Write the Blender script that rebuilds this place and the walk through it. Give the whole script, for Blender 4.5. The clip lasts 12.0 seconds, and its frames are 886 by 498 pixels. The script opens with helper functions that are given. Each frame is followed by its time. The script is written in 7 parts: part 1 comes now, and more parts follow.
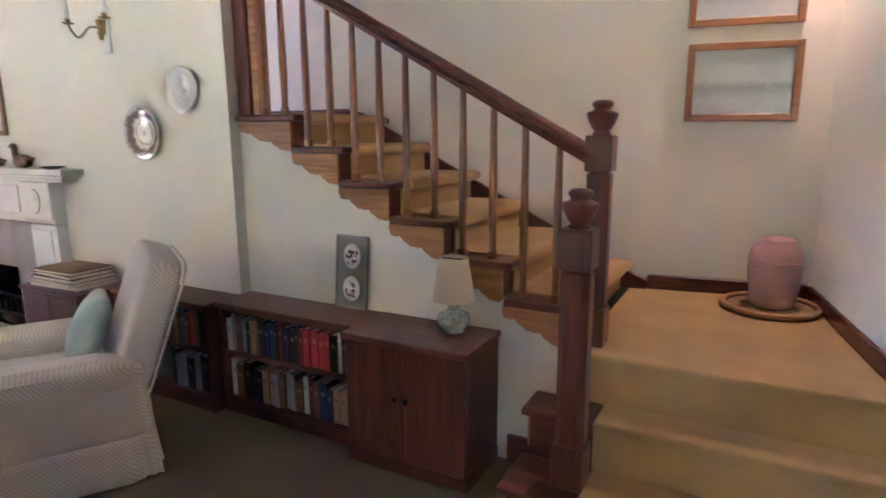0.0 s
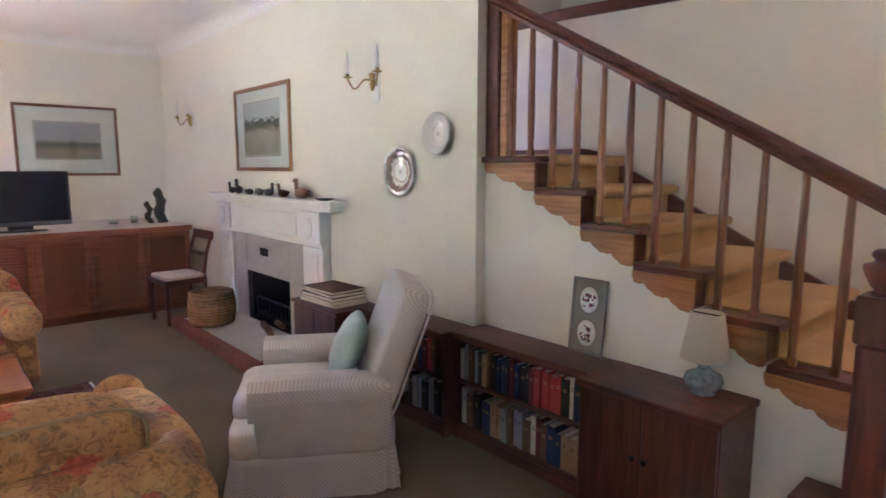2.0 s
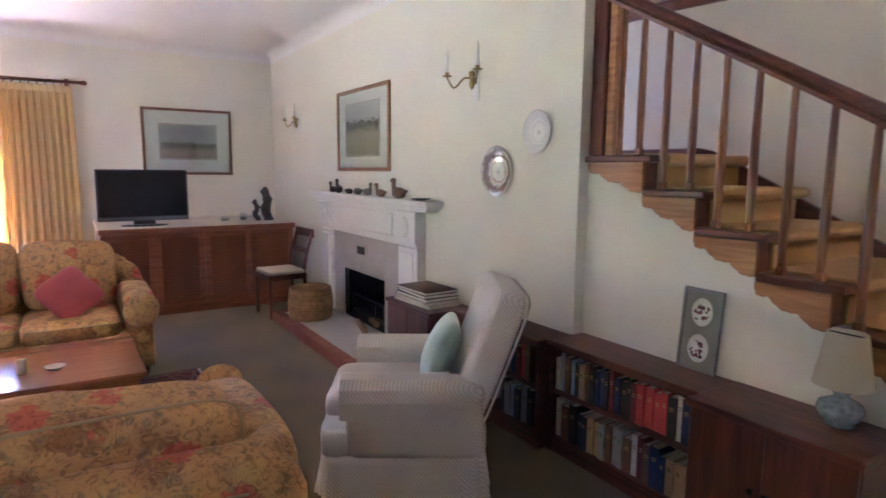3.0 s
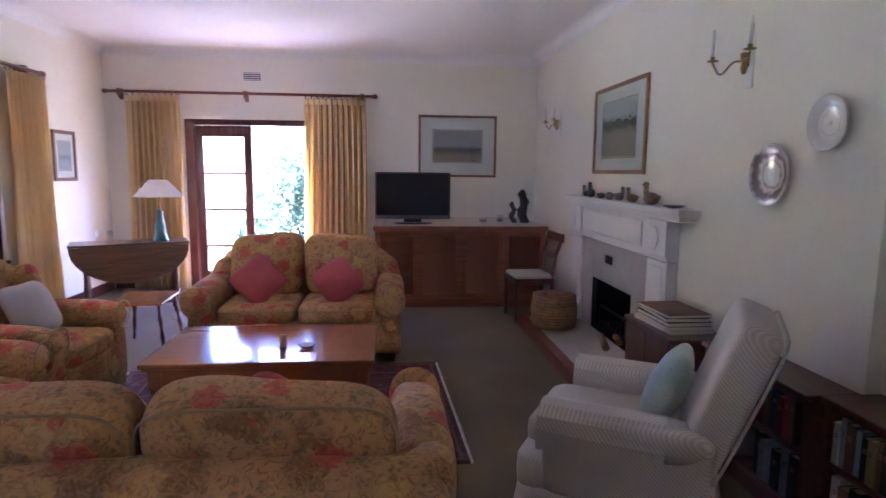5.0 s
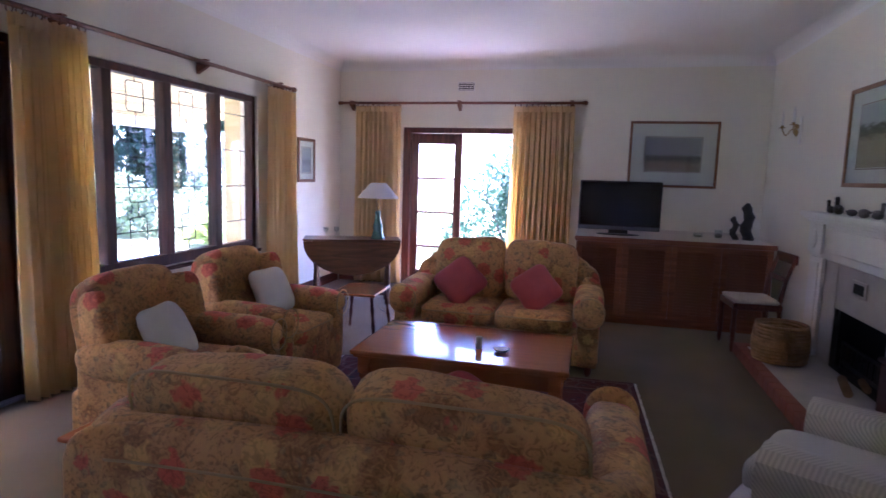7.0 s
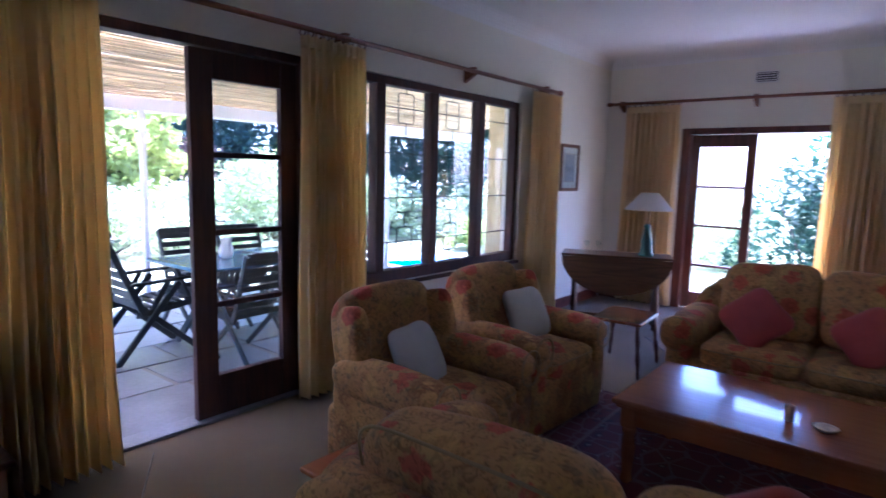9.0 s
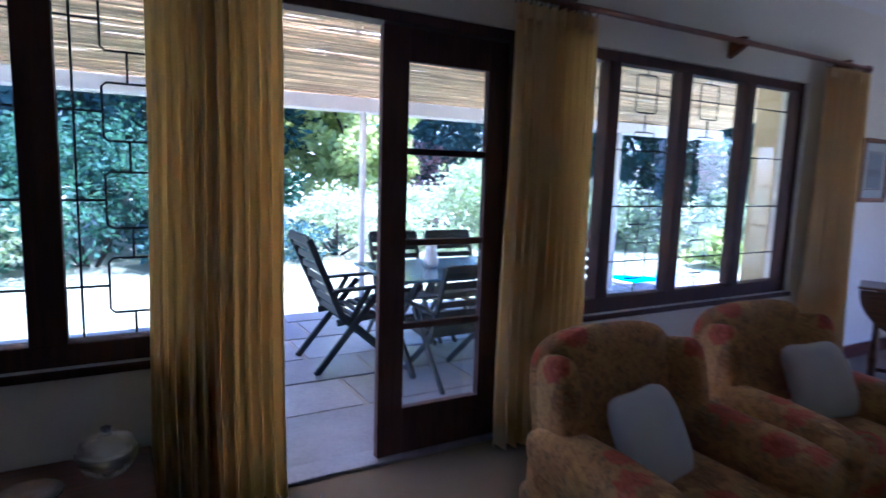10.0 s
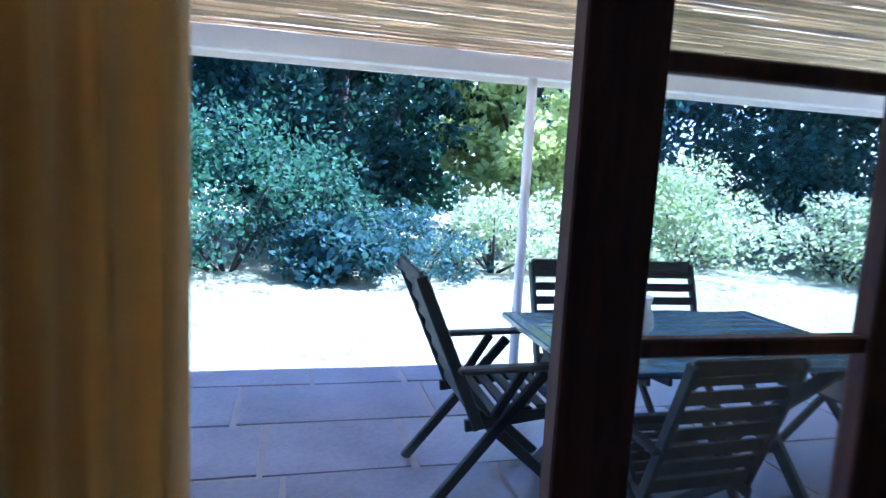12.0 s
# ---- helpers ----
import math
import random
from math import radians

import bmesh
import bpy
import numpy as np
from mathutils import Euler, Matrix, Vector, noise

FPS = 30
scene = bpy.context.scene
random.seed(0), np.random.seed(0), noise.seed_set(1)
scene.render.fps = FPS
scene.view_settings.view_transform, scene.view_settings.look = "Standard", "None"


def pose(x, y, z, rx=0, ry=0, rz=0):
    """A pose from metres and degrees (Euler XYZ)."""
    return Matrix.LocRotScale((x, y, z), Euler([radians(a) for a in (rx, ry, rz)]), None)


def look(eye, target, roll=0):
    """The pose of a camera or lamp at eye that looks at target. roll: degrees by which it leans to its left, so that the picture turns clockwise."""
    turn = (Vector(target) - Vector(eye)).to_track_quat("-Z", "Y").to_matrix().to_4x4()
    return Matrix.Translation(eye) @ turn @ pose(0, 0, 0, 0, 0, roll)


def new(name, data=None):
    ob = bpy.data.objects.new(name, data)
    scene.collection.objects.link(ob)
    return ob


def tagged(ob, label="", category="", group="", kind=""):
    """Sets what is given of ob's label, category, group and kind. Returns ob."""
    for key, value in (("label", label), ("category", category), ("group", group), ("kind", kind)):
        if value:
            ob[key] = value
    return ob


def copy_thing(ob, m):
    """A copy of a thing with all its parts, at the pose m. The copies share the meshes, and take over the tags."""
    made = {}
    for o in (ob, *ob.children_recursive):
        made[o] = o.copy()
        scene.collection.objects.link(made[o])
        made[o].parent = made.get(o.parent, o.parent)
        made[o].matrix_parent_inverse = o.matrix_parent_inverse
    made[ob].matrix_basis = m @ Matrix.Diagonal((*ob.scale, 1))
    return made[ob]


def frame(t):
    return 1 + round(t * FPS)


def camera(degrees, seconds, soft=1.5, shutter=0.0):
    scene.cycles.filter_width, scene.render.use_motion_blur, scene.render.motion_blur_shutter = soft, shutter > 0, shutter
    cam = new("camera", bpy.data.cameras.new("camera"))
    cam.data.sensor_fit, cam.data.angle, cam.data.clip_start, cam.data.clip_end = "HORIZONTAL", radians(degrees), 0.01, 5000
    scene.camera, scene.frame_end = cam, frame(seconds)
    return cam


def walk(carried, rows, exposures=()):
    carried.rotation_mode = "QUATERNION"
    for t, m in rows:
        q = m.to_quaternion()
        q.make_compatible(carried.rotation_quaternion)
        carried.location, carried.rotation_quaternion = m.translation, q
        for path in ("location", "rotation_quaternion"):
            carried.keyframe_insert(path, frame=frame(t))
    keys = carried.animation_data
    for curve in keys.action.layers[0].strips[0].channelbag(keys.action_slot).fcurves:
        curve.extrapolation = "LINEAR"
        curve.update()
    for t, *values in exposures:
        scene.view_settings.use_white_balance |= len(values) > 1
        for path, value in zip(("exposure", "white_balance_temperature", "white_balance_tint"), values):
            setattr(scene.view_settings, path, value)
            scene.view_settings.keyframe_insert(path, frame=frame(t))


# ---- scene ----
cam = camera(74.2, 12.0, 1.5, 0.4)
PATH = [
    (0, (0.117, 0.095, 1.456), (-0.808, 1.828, 1.078), -0.3),
    (0.5, (0.074, 0.067, 1.495), (-0.997, 1.723, 1.163), -0.1),
    (1, (0.042, 0.051, 1.503), (-1.185, 1.602, 1.203), -0.0),
    (1.5, (0.015, 0.028, 1.503), (-1.349, 1.464, 1.223), 0.0),
    (2, (-0.015, 0.014, 1.507), (-1.494, 1.331, 1.233), 0.1),
    (2.5, (-0.04, 0.019, 1.503), (-1.619, 1.217, 1.234), 0.3),
    (3, (-0.099, 0.059, 1.486), (-1.771, 1.125, 1.221), 0.5),
    (3.2, (-0.118, 0.085, 1.49), (-1.84, 1.068, 1.216), 0.5),
    (4.8, (-0.251, 0.378, 1.473), (-2.215, 0.647, 1.212), 0.6),
    (5, (-0.24, 0.412, 1.482), (-2.213, 0.602, 1.22), 0.6),
    (5.5, (-0.242, 0.457, 1.473), (-2.225, 0.449, 1.213), 0.8),
    (6, (-0.242, 0.47, 1.479), (-2.216, 0.282, 1.222), 0.9),
    (6.5, (-0.245, 0.452, 1.484), (-2.199, 0.107, 1.229), 1.0),
    (6.7, (-0.264, 0.429, 1.469), (-2.208, 0.031, 1.216), 1.4),
    (8.3, (-0.4, 0.288, 1.497), (-2.155, -0.641, 1.251), 1.25),
    (8.5, (-0.468, 0.26, 1.507), (-2.172, -0.756, 1.251), 1.3),
    (9, (-0.715, 0.154, 1.51), (-2.258, -1.091, 1.253), 1.5),
    (9.5, (-1.008, -0.049, 1.508), (-2.291, -1.562, 1.251), 1.6),
    (10, (-1.267, -0.399, 1.487), (-2.24, -2.127, 1.225), 1.8),
    (10.5, (-1.462, -0.802, 1.487), (-2.236, -2.628, 1.236), 2.1),
    (11, (-1.65, -1.266, 1.474), (-2.281, -3.148, 1.234), 2.2),
    (11.5, (-1.82, -1.758, 1.441), (-2.365, -3.666, 1.197), 2.8),
    (12, (-1.997, -2.202, 1.393), (-2.459, -4.131, 1.136), 3.0),
]
EXPOSURES = [(0.0, 6.0, 5350, 48), (3.0, 5.8, 5300, 49), (5.0, 4.95, 5050, 54), (6.5, 4.55, 4950, 52), (8.5, 3.85, 4650, 47), (9.5, 3.25, 4450, 41), (10.5, 2.9, 4300, 35), (12.0, 2.5, 4250, 29)]
walk(cam, [(t, look(eye, target, roll)) for t, eye, target, roll in PATH], EXPOSURES)

# ---- world and sun ----
SUN_ELEV, SUN_AZ = 64.0, 268.0      # degrees; azimuth clockwise from +y
world = bpy.data.worlds.new("world")
scene.world = world
world.use_nodes = True
wn = world.node_tree
sky = wn.nodes.new("ShaderNodeTexSky")
sky.sky_type = 'NISHITA'
sky.sun_disc = False
sky.sun_elevation = radians(SUN_ELEV)
sky.sun_rotation = radians(SUN_AZ)
wn.links.new(sky.outputs[0], wn.nodes["Background"].inputs[0])
wn.nodes["Background"].inputs[1].default_value = 0.15
sun_data = bpy.data.lights.new("sun", 'SUN')
sun_data.energy, sun_data.angle, sun_data.color = 5.0, radians(0.5), (1.0, 0.95, 0.87)
sun = new("sun", sun_data)
_d = Vector((math.sin(radians(SUN_AZ)) * math.cos(radians(SUN_ELEV)), math.cos(radians(SUN_AZ)) * math.cos(radians(SUN_ELEV)), math.sin(radians(SUN_ELEV))))
sun.matrix_world = look(_d * 30, (0, 0, 0))


bulb_data = bpy.data.lights.new("stair_bulb", 'POINT')
bulb_data.energy, bulb_data.shadow_soft_size, bulb_data.color = 0.7, 0.05, (1.0, 0.72, 0.42)
new("stair_bulb", bulb_data).location = (0.35, 3.47, 2.74)


# ---- mesh helpers ----
def bx(bm, x0, x1, y0, y1, z0, z1, bev=0.0, seg=1):
    m = Matrix.LocRotScale(((x0 + x1) / 2, (y0 + y1) / 2, (z0 + z1) / 2), None, (abs(x1 - x0), abs(y1 - y0), abs(z1 - z0)))
    r = bmesh.ops.create_cube(bm, size=1.0, matrix=m)
    if bev:
        edges = list({e for v in r["verts"] for e in v.link_edges})
        bmesh.ops.bevel(bm, geom=edges, offset=bev, segments=seg, profile=0.5, affect='EDGES')
    return bm


def beam(bm, p, q, w, h, bev=0.0):
    """A bar of section w x h from p to q."""
    p, q = Vector(p), Vector(q)
    d = q - p
    rot = d.to_track_quat('X', 'Z')
    m = Matrix.LocRotScale((p + q) / 2, rot, (d.length, w, h))
    r = bmesh.ops.create_cube(bm, size=1.0, matrix=m)
    if bev:
        edges = list({e for v in r["verts"] for e in v.link_edges})
        bmesh.ops.bevel(bm, geom=edges, offset=bev, segments=1, profile=0.5, affect='EDGES')
    return bm


def lathe(bm, profile, c=(0, 0, 0), segs=24, sy=1.0):
    rings = []
    for r, z in profile:
        rings.append([bm.verts.new((c[0] + max(r, 1e-4) * math.cos(2 * math.pi * i / segs), c[1] + sy * max(r, 1e-4) * math.sin(2 * math.pi * i / segs), c[2] + z)) for i in range(segs)])
    for a, b in zip(rings, rings[1:]):
        for i in range(segs):
            f = bm.faces.new((a[i], a[(i + 1) % segs], b[(i + 1) % segs], b[i]))
            f.smooth = True
    bm.faces.new(rings[0][::-1])
    bm.faces.new(rings[-1])
    return bm


def tube(bm, pts, r, segs=8):
    pts = [Vector(p) for p in pts]
    rings = []
    for i, p in enumerate(pts):
        d = (pts[min(i + 1, len(pts) - 1)] - pts[max(i - 1, 0)]).normalized()
        u = d.orthogonal().normalized() if i == 0 else (u - d * u.dot(d)).normalized()
        v = d.cross(u)
        rr = r[i] if isinstance(r, (list, tuple)) else r
        rings.append([bm.verts.new(p + rr * (u * math.cos(2 * math.pi * k / segs) + v * math.sin(2 * math.pi * k / segs))) for k in range(segs)])
    for a, b in zip(rings, rings[1:]):
        for k in range(segs):
            f = bm.faces.new((a[k], a[(k + 1) % segs], b[(k + 1) % segs], b[k]))
            f.smooth = True
    bm.faces.new(rings[0][::-1])
    bm.faces.new(rings[-1])
    return bm


def soft(bm, c, size, e=0.4, e2=None, rot=None, n=20, wob=0.0, seed=0.0, pinch=0.0):
    """A rounded, stuffed box: a superellipsoid, slightly uneven."""
    e2 = e if e2 is None else e2
    sp = lambda a, p: math.copysign(abs(a) ** p, a)
    m = Matrix.Translation(c) @ (rot.to_4x4() if rot else Matrix())
    rows = []
    for i in range(n + 1):
        ph = -math.pi / 2 + math.pi * i / n
        row = []
        for j in range(2 * n):
            th = 2 * math.pi * j / (2 * n)
            x, y, z = sp(math.cos(ph), e2) * sp(math.cos(th), e), sp(math.cos(ph), e2) * sp(math.sin(th), e), sp(math.sin(ph), e2)
            if pinch:
                k = 1 - pinch * (x * x * y * y)
                k2 = 1 + pinch * 0.6 * (x * x * y * y) - pinch * 0.25 * (x * x + y * y) * 0.5
                x, y, z = x * k2, y * k2, z * k
            p = Vector((x * size[0] / 2, y * size[1] / 2, z * size[2] / 2))
            if wob:
                p += p.normalized() * wob * noise.noise(p * 4.0 + Vector((seed, seed * 1.7, 0)))
            row.append(bm.verts.new(m @ p))
        rows.append(row)
    for a, b in zip(rows, rows[1:]):
        for j in range(2 * n):
            f = bm.faces.new((a[j], a[(j + 1) % (2 * n)], b[(j + 1) % (2 * n)], b[j]))
            f.smooth = True
    bmesh.ops.remove_doubles(bm, verts=rows[0] + rows[-1], dist=1e-5)
    return bm


def prism(bm, poly, axis, a, b):
    """poly: 2D points; extruded along axis from a to b. axis 'y': points are (x, z); 'x': (y, z); 'z': (x, y)."""
    mk = {'y': lambda p, t: (p[0], t, p[1]), 'x': lambda p, t: (t, p[0], p[1]), 'z': lambda p, t: (p[0], p[1], t)}[axis]
    va = [bm.verts.new(mk(p, a)) for p in poly]
    vb = [bm.verts.new(mk(p, b)) for p in poly]
    n = len(poly)
    fs = [bm.faces.new(va), bm.faces.new(vb[::-1])]
    for i in range(n):
        fs.append(bm.faces.new((va[i], vb[i], vb[(i + 1) % n], va[(i + 1) % n])))
    bmesh.ops.recalc_face_normals(bm, faces=fs)
    return bm


def mesh_of(name, bm, material):
    me = bpy.data.meshes.new(name)
    bm.normal_update()
    bm.to_mesh(me)
    bm.free()
    me.materials.append(material)
    return me


def part(name, bm, material, parent, label=""):
    ob = new(name, mesh_of(name, bm, material))
    ob.parent = parent
    return tagged(ob, label)


def thing(name, label, category, m=None, group=""):
    ob = new(name)
    ob.empty_display_size = 0.1
    ob.matrix_world = m or Matrix()
    return tagged(ob, label, category, group)


def structure(name, bm, material, label, category):
    return tagged(new(name, mesh_of(name, bm, material)), label, category, kind="structure")


B = bmesh.new


# ---- materials ----
def material(name, colour, rough=0.6, metal=0.0, var=0.12, scale=6.0, fine=60.0, bump=0.1, bump_d=0.002, coat=0.0, sheen=0.0, island=0.0, rand=0.0, spec=0.5):
    m = bpy.data.materials.new(name)
    m.use_nodes = True
    nt = m.node_tree
    b = nt.nodes["Principled BSDF"]
    b.inputs["Roughness"].default_value = rough
    b.inputs["Metallic"].default_value = metal
    b.inputs["Coat Weight"].default_value = coat
    b.inputs["Sheen Weight"].default_value = sheen
    b.inputs["Specular IOR Level"].default_value = spec
    tc = nt.nodes.new("ShaderNodeTexCoord")
    n1, n2 = nt.nodes.new("ShaderNodeTexNoise"), nt.nodes.new("ShaderNodeTexNoise")
    n1.inputs["Scale"].default_value, n2.inputs["Scale"].default_value = scale, fine
    n1.inputs["Detail"].default_value, n2.inputs["Detail"].default_value = 5.0, 3.0
    for n in (n1, n2):
        nt.links.new(tc.outputs["Object"], n.inputs["Vector"])
    mix = nt.nodes.new("ShaderNodeMix")
    mix.data_type = 'RGBA'
    mix.inputs[6].default_value = (*[c * (1 - var) for c in colour], 1)
    mix.inputs[7].default_value = (*[min(1, c * (1 + var)) for c in colour], 1)
    add = nt.nodes.new("ShaderNodeMath")
    add.operation = 'MULTIPLY_ADD'
    nt.links.new(n2.outputs[0], add.inputs[0])
    add.inputs[1].default_value = 0.5
    nt.links.new(n1.outputs[0], add.inputs[2])
    sub = nt.nodes.new("ShaderNodeMapRange")
    sub.inputs[1].default_value, sub.inputs[2].default_value = 0.45, 1.05
    nt.links.new(add.outputs[0], sub.inputs[0])
    nt.links.new(sub.outputs[0], mix.inputs[0])
    out = mix.outputs[2]
    if island or rand:
        hsv = nt.nodes.new("ShaderNodeHueSaturation")
        src = nt.nodes.new("ShaderNodeNewGeometry").outputs["Random Per Island"] if island else nt.nodes.new("ShaderNodeObjectInfo").outputs["Random"]
        mr = nt.nodes.new("ShaderNodeMapRange")
        k = island or rand
        mr.inputs[3].default_value, mr.inputs[4].default_value = 1 - k, 1 + k
        nt.links.new(src, mr.inputs[0])
        nt.links.new(mr.outputs[0], hsv.inputs["Value"])
        nt.links.new(out, hsv.inputs["Color"])
        out = hsv.outputs[0]
    nt.links.new(out, b.inputs["Base Color"])
    if bump:
        bp = nt.nodes.new("ShaderNodeBump")
        bp.inputs["Strength"].default_value, bp.inputs["Distance"].default_value = bump, bump_d
        nt.links.new(n2.outputs[0], bp.inputs["Height"])
        nt.links.new(bp.outputs[0], b.inputs["Normal"])
    return m


def wood(name, dark, light, rough=0.35, axis=0, coat=0.3, scale=3.0):
    """Grain along one axis of the object."""
    m = material(name, light, rough, coat=coat)
    nt = m.node_tree
    b = nt.nodes["Principled BSDF"]
    tc = nt.nodes.new("ShaderNodeTexCoord")
    mp = nt.nodes.new("ShaderNodeMapping")
    sc = [scale * 6] * 3
    sc[axis] = scale * 0.5
    mp.inputs["Scale"].default_value = sc
    nz = nt.nodes.new("ShaderNodeTexNoise")
    nz.inputs["Scale"].default_value, nz.inputs["Detail"].default_value, nz.inputs["Distortion"].default_value = 1.5, 8.0, 1.2
    nt.links.new(tc.outputs["Object"], mp.inputs[0])
    nt.links.new(mp.outputs[0], nz.inputs["Vector"])
    rp = nt.nodes.new("ShaderNodeValToRGB")
    rp.color_ramp.elements[0].position, rp.color_ramp.elements[1].position = 0.3, 0.72
    rp.color_ramp.elements[0].color, rp.color_ramp.elements[1].color = (*dark, 1), (*light, 1)
    nt.links.new(nz.outputs[0], rp.inputs[0])
    nt.links.new(rp.outputs[0], b.inputs["Base Color"])
    return m


def floral(name, base, ground2, bloom, leaf, gold):
    """Woven cloth printed with lobed golden and coral blooms, outlined, among scrolling leaves."""
    m = material(name, base, 0.9, sheen=0.05, bump=0.25, fine=400.0)
    nt = m.node_tree
    b = nt.nodes["Principled BSDF"]
    tc = nt.nodes.new("ShaderNodeTexCoord")

    def warped(scale, amount, detail):
        n = nt.nodes.new("ShaderNodeTexNoise")
        n.inputs["Scale"].default_value, n.inputs["Detail"].default_value = scale, detail
        nt.links.new(tc.outputs["Object"], n.inputs["Vector"])
        vm = nt.nodes.new("ShaderNodeMix")
        vm.data_type = 'VECTOR'
        vm.inputs[0].default_value = amount
        nt.links.new(tc.outputs["Object"], vm.inputs[4])
        nt.links.new(n.outputs["Color"], vm.inputs[5])
        return vm.outputs[1]
    loose, lobed = warped(14.0, 0.09, 2.0), warped(34.0, 0.055, 1.0)

    def ramp(src, lo, hi, a=1.0, c=0.0):
        mr = nt.nodes.new("ShaderNodeMapRange")
        mr.inputs[1].default_value, mr.inputs[2].default_value = lo, hi
        mr.inputs[3].default_value, mr.inputs[4].default_value = a, c
        nt.links.new(src, mr.inputs[0])
        return mr.outputs[0]

    def mul(a, c):
        mu = nt.nodes.new("ShaderNodeMath")
        mu.operation = 'MULTIPLY'
        for k, v in enumerate((a, c)):
            if isinstance(v, float):
                mu.inputs[k].default_value = v
            else:
                nt.links.new(v, mu.inputs[k])
        return mu.outputs[0]

    def blend(fac, col_in, colour):
        mx = nt.nodes.new("ShaderNodeMix")
        mx.data_type = 'RGBA'
        nt.links.new(fac, mx.inputs[0])
        nt.links.new(col_in, mx.inputs[6])
        mx.inputs[7].default_value = (*colour, 1)
        return mx.outputs[2]

    def cells(vec, scale, pick, seed):
        v = nt.nodes.new("ShaderNodeTexVoronoi")
        v.inputs["Scale"].default_value = scale
        mp = nt.nodes.new("ShaderNodeMapping")
        mp.inputs["Location"].default_value = (seed, seed * 1.7, seed * 0.6)
        nt.links.new(vec, mp.inputs[0])
        nt.links.new(mp.outputs[0], v.inputs["Vector"])
        sep = nt.nodes.new("ShaderNodeSeparateColor")
        nt.links.new(v.outputs["Color"], sep.inputs[0])
        lt = nt.nodes.new("ShaderNodeMath")
        lt.operation = 'LESS_THAN'
        lt.inputs[1].default_value = pick
        nt.links.new(sep.outputs[0], lt.inputs[0])
        return v.outputs["Distance"], lt.outputs[0]

    dark = tuple(0.42 * k for k in ground2)
    c = b.inputs["Base Color"].links[0].from_socket
    d, on = cells(loose, 6.0, 0.5, 1.3)
    c = blend(mul(ramp(d, 0.35, 0.62), mul(on, 0.85)), c, ground2)
    d, on = cells(loose, 24.0, 0.7, 0.0)
    c = blend(mul(ramp(d, 0.3, 0.42), mul(on, 0.8)), c, leaf)
    veins = nt.nodes.new("ShaderNodeTexNoise")
    veins.inputs["Scale"].default_value, veins.inputs["Detail"].default_value, veins.inputs["Distortion"].default_value = 30.0, 3.0, 2.5
    nt.links.new(tc.outputs["Object"], veins.inputs["Vector"])
    c = blend(mul(ramp(veins.outputs[0], 0.54, 0.60, 0.0, 1.0), 0.45), c, dark)
    c = blend(mul(ramp(veins.outputs[0], 0.40, 0.46), 0.35), c, gold)

    def flower(c, scale, pick, seed, colour, heart, edge):
        d, on = cells(lobed, scale, pick, seed)
        c = blend(mul(ramp(d, edge, edge + 0.06), mul(on, 0.9)), c, colour)
        c = blend(mul(mul(ramp(veins.outputs[0], 0.50, 0.58, 0.0, 1.0), 0.6), mul(ramp(d, edge, edge + 0.06), on)), c, tuple(0.55 * k for k in colour))
        return blend(mul(ramp(d, 0.05, 0.2), mul(on, 0.8)), c, heart)
    c = flower(c, 8.0, 0.60, 0.7, gold, tuple(0.6 * k for k in gold), 0.36)
    c = flower(c, 6.5, 0.42, 3.1, bloom, tuple(0.5 * k for k in bloom), 0.34)
    nt.links.new(c, b.inputs["Base Color"])
    return m


def stripes(name, a, bcol, axis, pitch, rough=0.9):
    m = material(name, a, rough, sheen=0.1, bump=0.2, fine=300.0)
    nt = m.node_tree
    b = nt.nodes["Principled BSDF"]
    tc = nt.nodes.new("ShaderNodeTexCoord")
    w = nt.nodes.new("ShaderNodeTexWave")
    w.bands_direction = axis
    w.inputs["Scale"].default_value = math.pi * 2 / (20.0 * pitch)
    w.inputs["Distortion"].default_value = 0.3
    nt.links.new(tc.outputs["Object"], w.inputs["Vector"])
    mx = nt.nodes.new("ShaderNodeMix")
    mx.data_type = 'RGBA'
    src = b.inputs["Base Color"].links[0].from_socket
    nt.links.new(w.outputs["Fac"], mx.inputs[0])
    nt.links.new(src, mx.inputs[6])
    mx.inputs[7].default_value = (*bcol, 1)
    nt.links.new(mx.outputs[2], b.inputs["Base Color"])
    return m


def translucent(m, amount, tint):
    nt = m.node_tree
    b = nt.nodes["Principled BSDF"]
    out = nt.nodes["Material Output"]
    t = nt.nodes.new("ShaderNodeBsdfTranslucent")
    t.inputs[0].default_value = (*tint, 1)
    mx = nt.nodes.new("ShaderNodeMixShader")
    mx.inputs[0].default_value = amount
    nt.links.new(b.outputs[0], mx.inputs[1])
    nt.links.new(t.outputs[0], mx.inputs[2])
    nt.links.new(mx.outputs[0], out.inputs[0])
    return m


def clear_glass(name):
    m = bpy.data.materials.new(name)
    m.use_nodes = True
    nt = m.node_tree
    out = nt.nodes["Material Output"]
    t, g, mx = nt.nodes.new("ShaderNodeBsdfTransparent"), nt.nodes.new("ShaderNodeBsdfGlossy"), nt.nodes.new("ShaderNodeMixShader")
    t.inputs[0].default_value = (0.93, 0.96, 0.96, 1)
    g.inputs["Roughness"].default_value = 0.02
    mx.inputs[0].default_value = 0.05
    nt.links.new(t.outputs[0], mx.inputs[1])
    nt.links.new(g.outputs[0], mx.inputs[2])
    nt.links.new(mx.outputs[0], out.inputs[0])
    return m


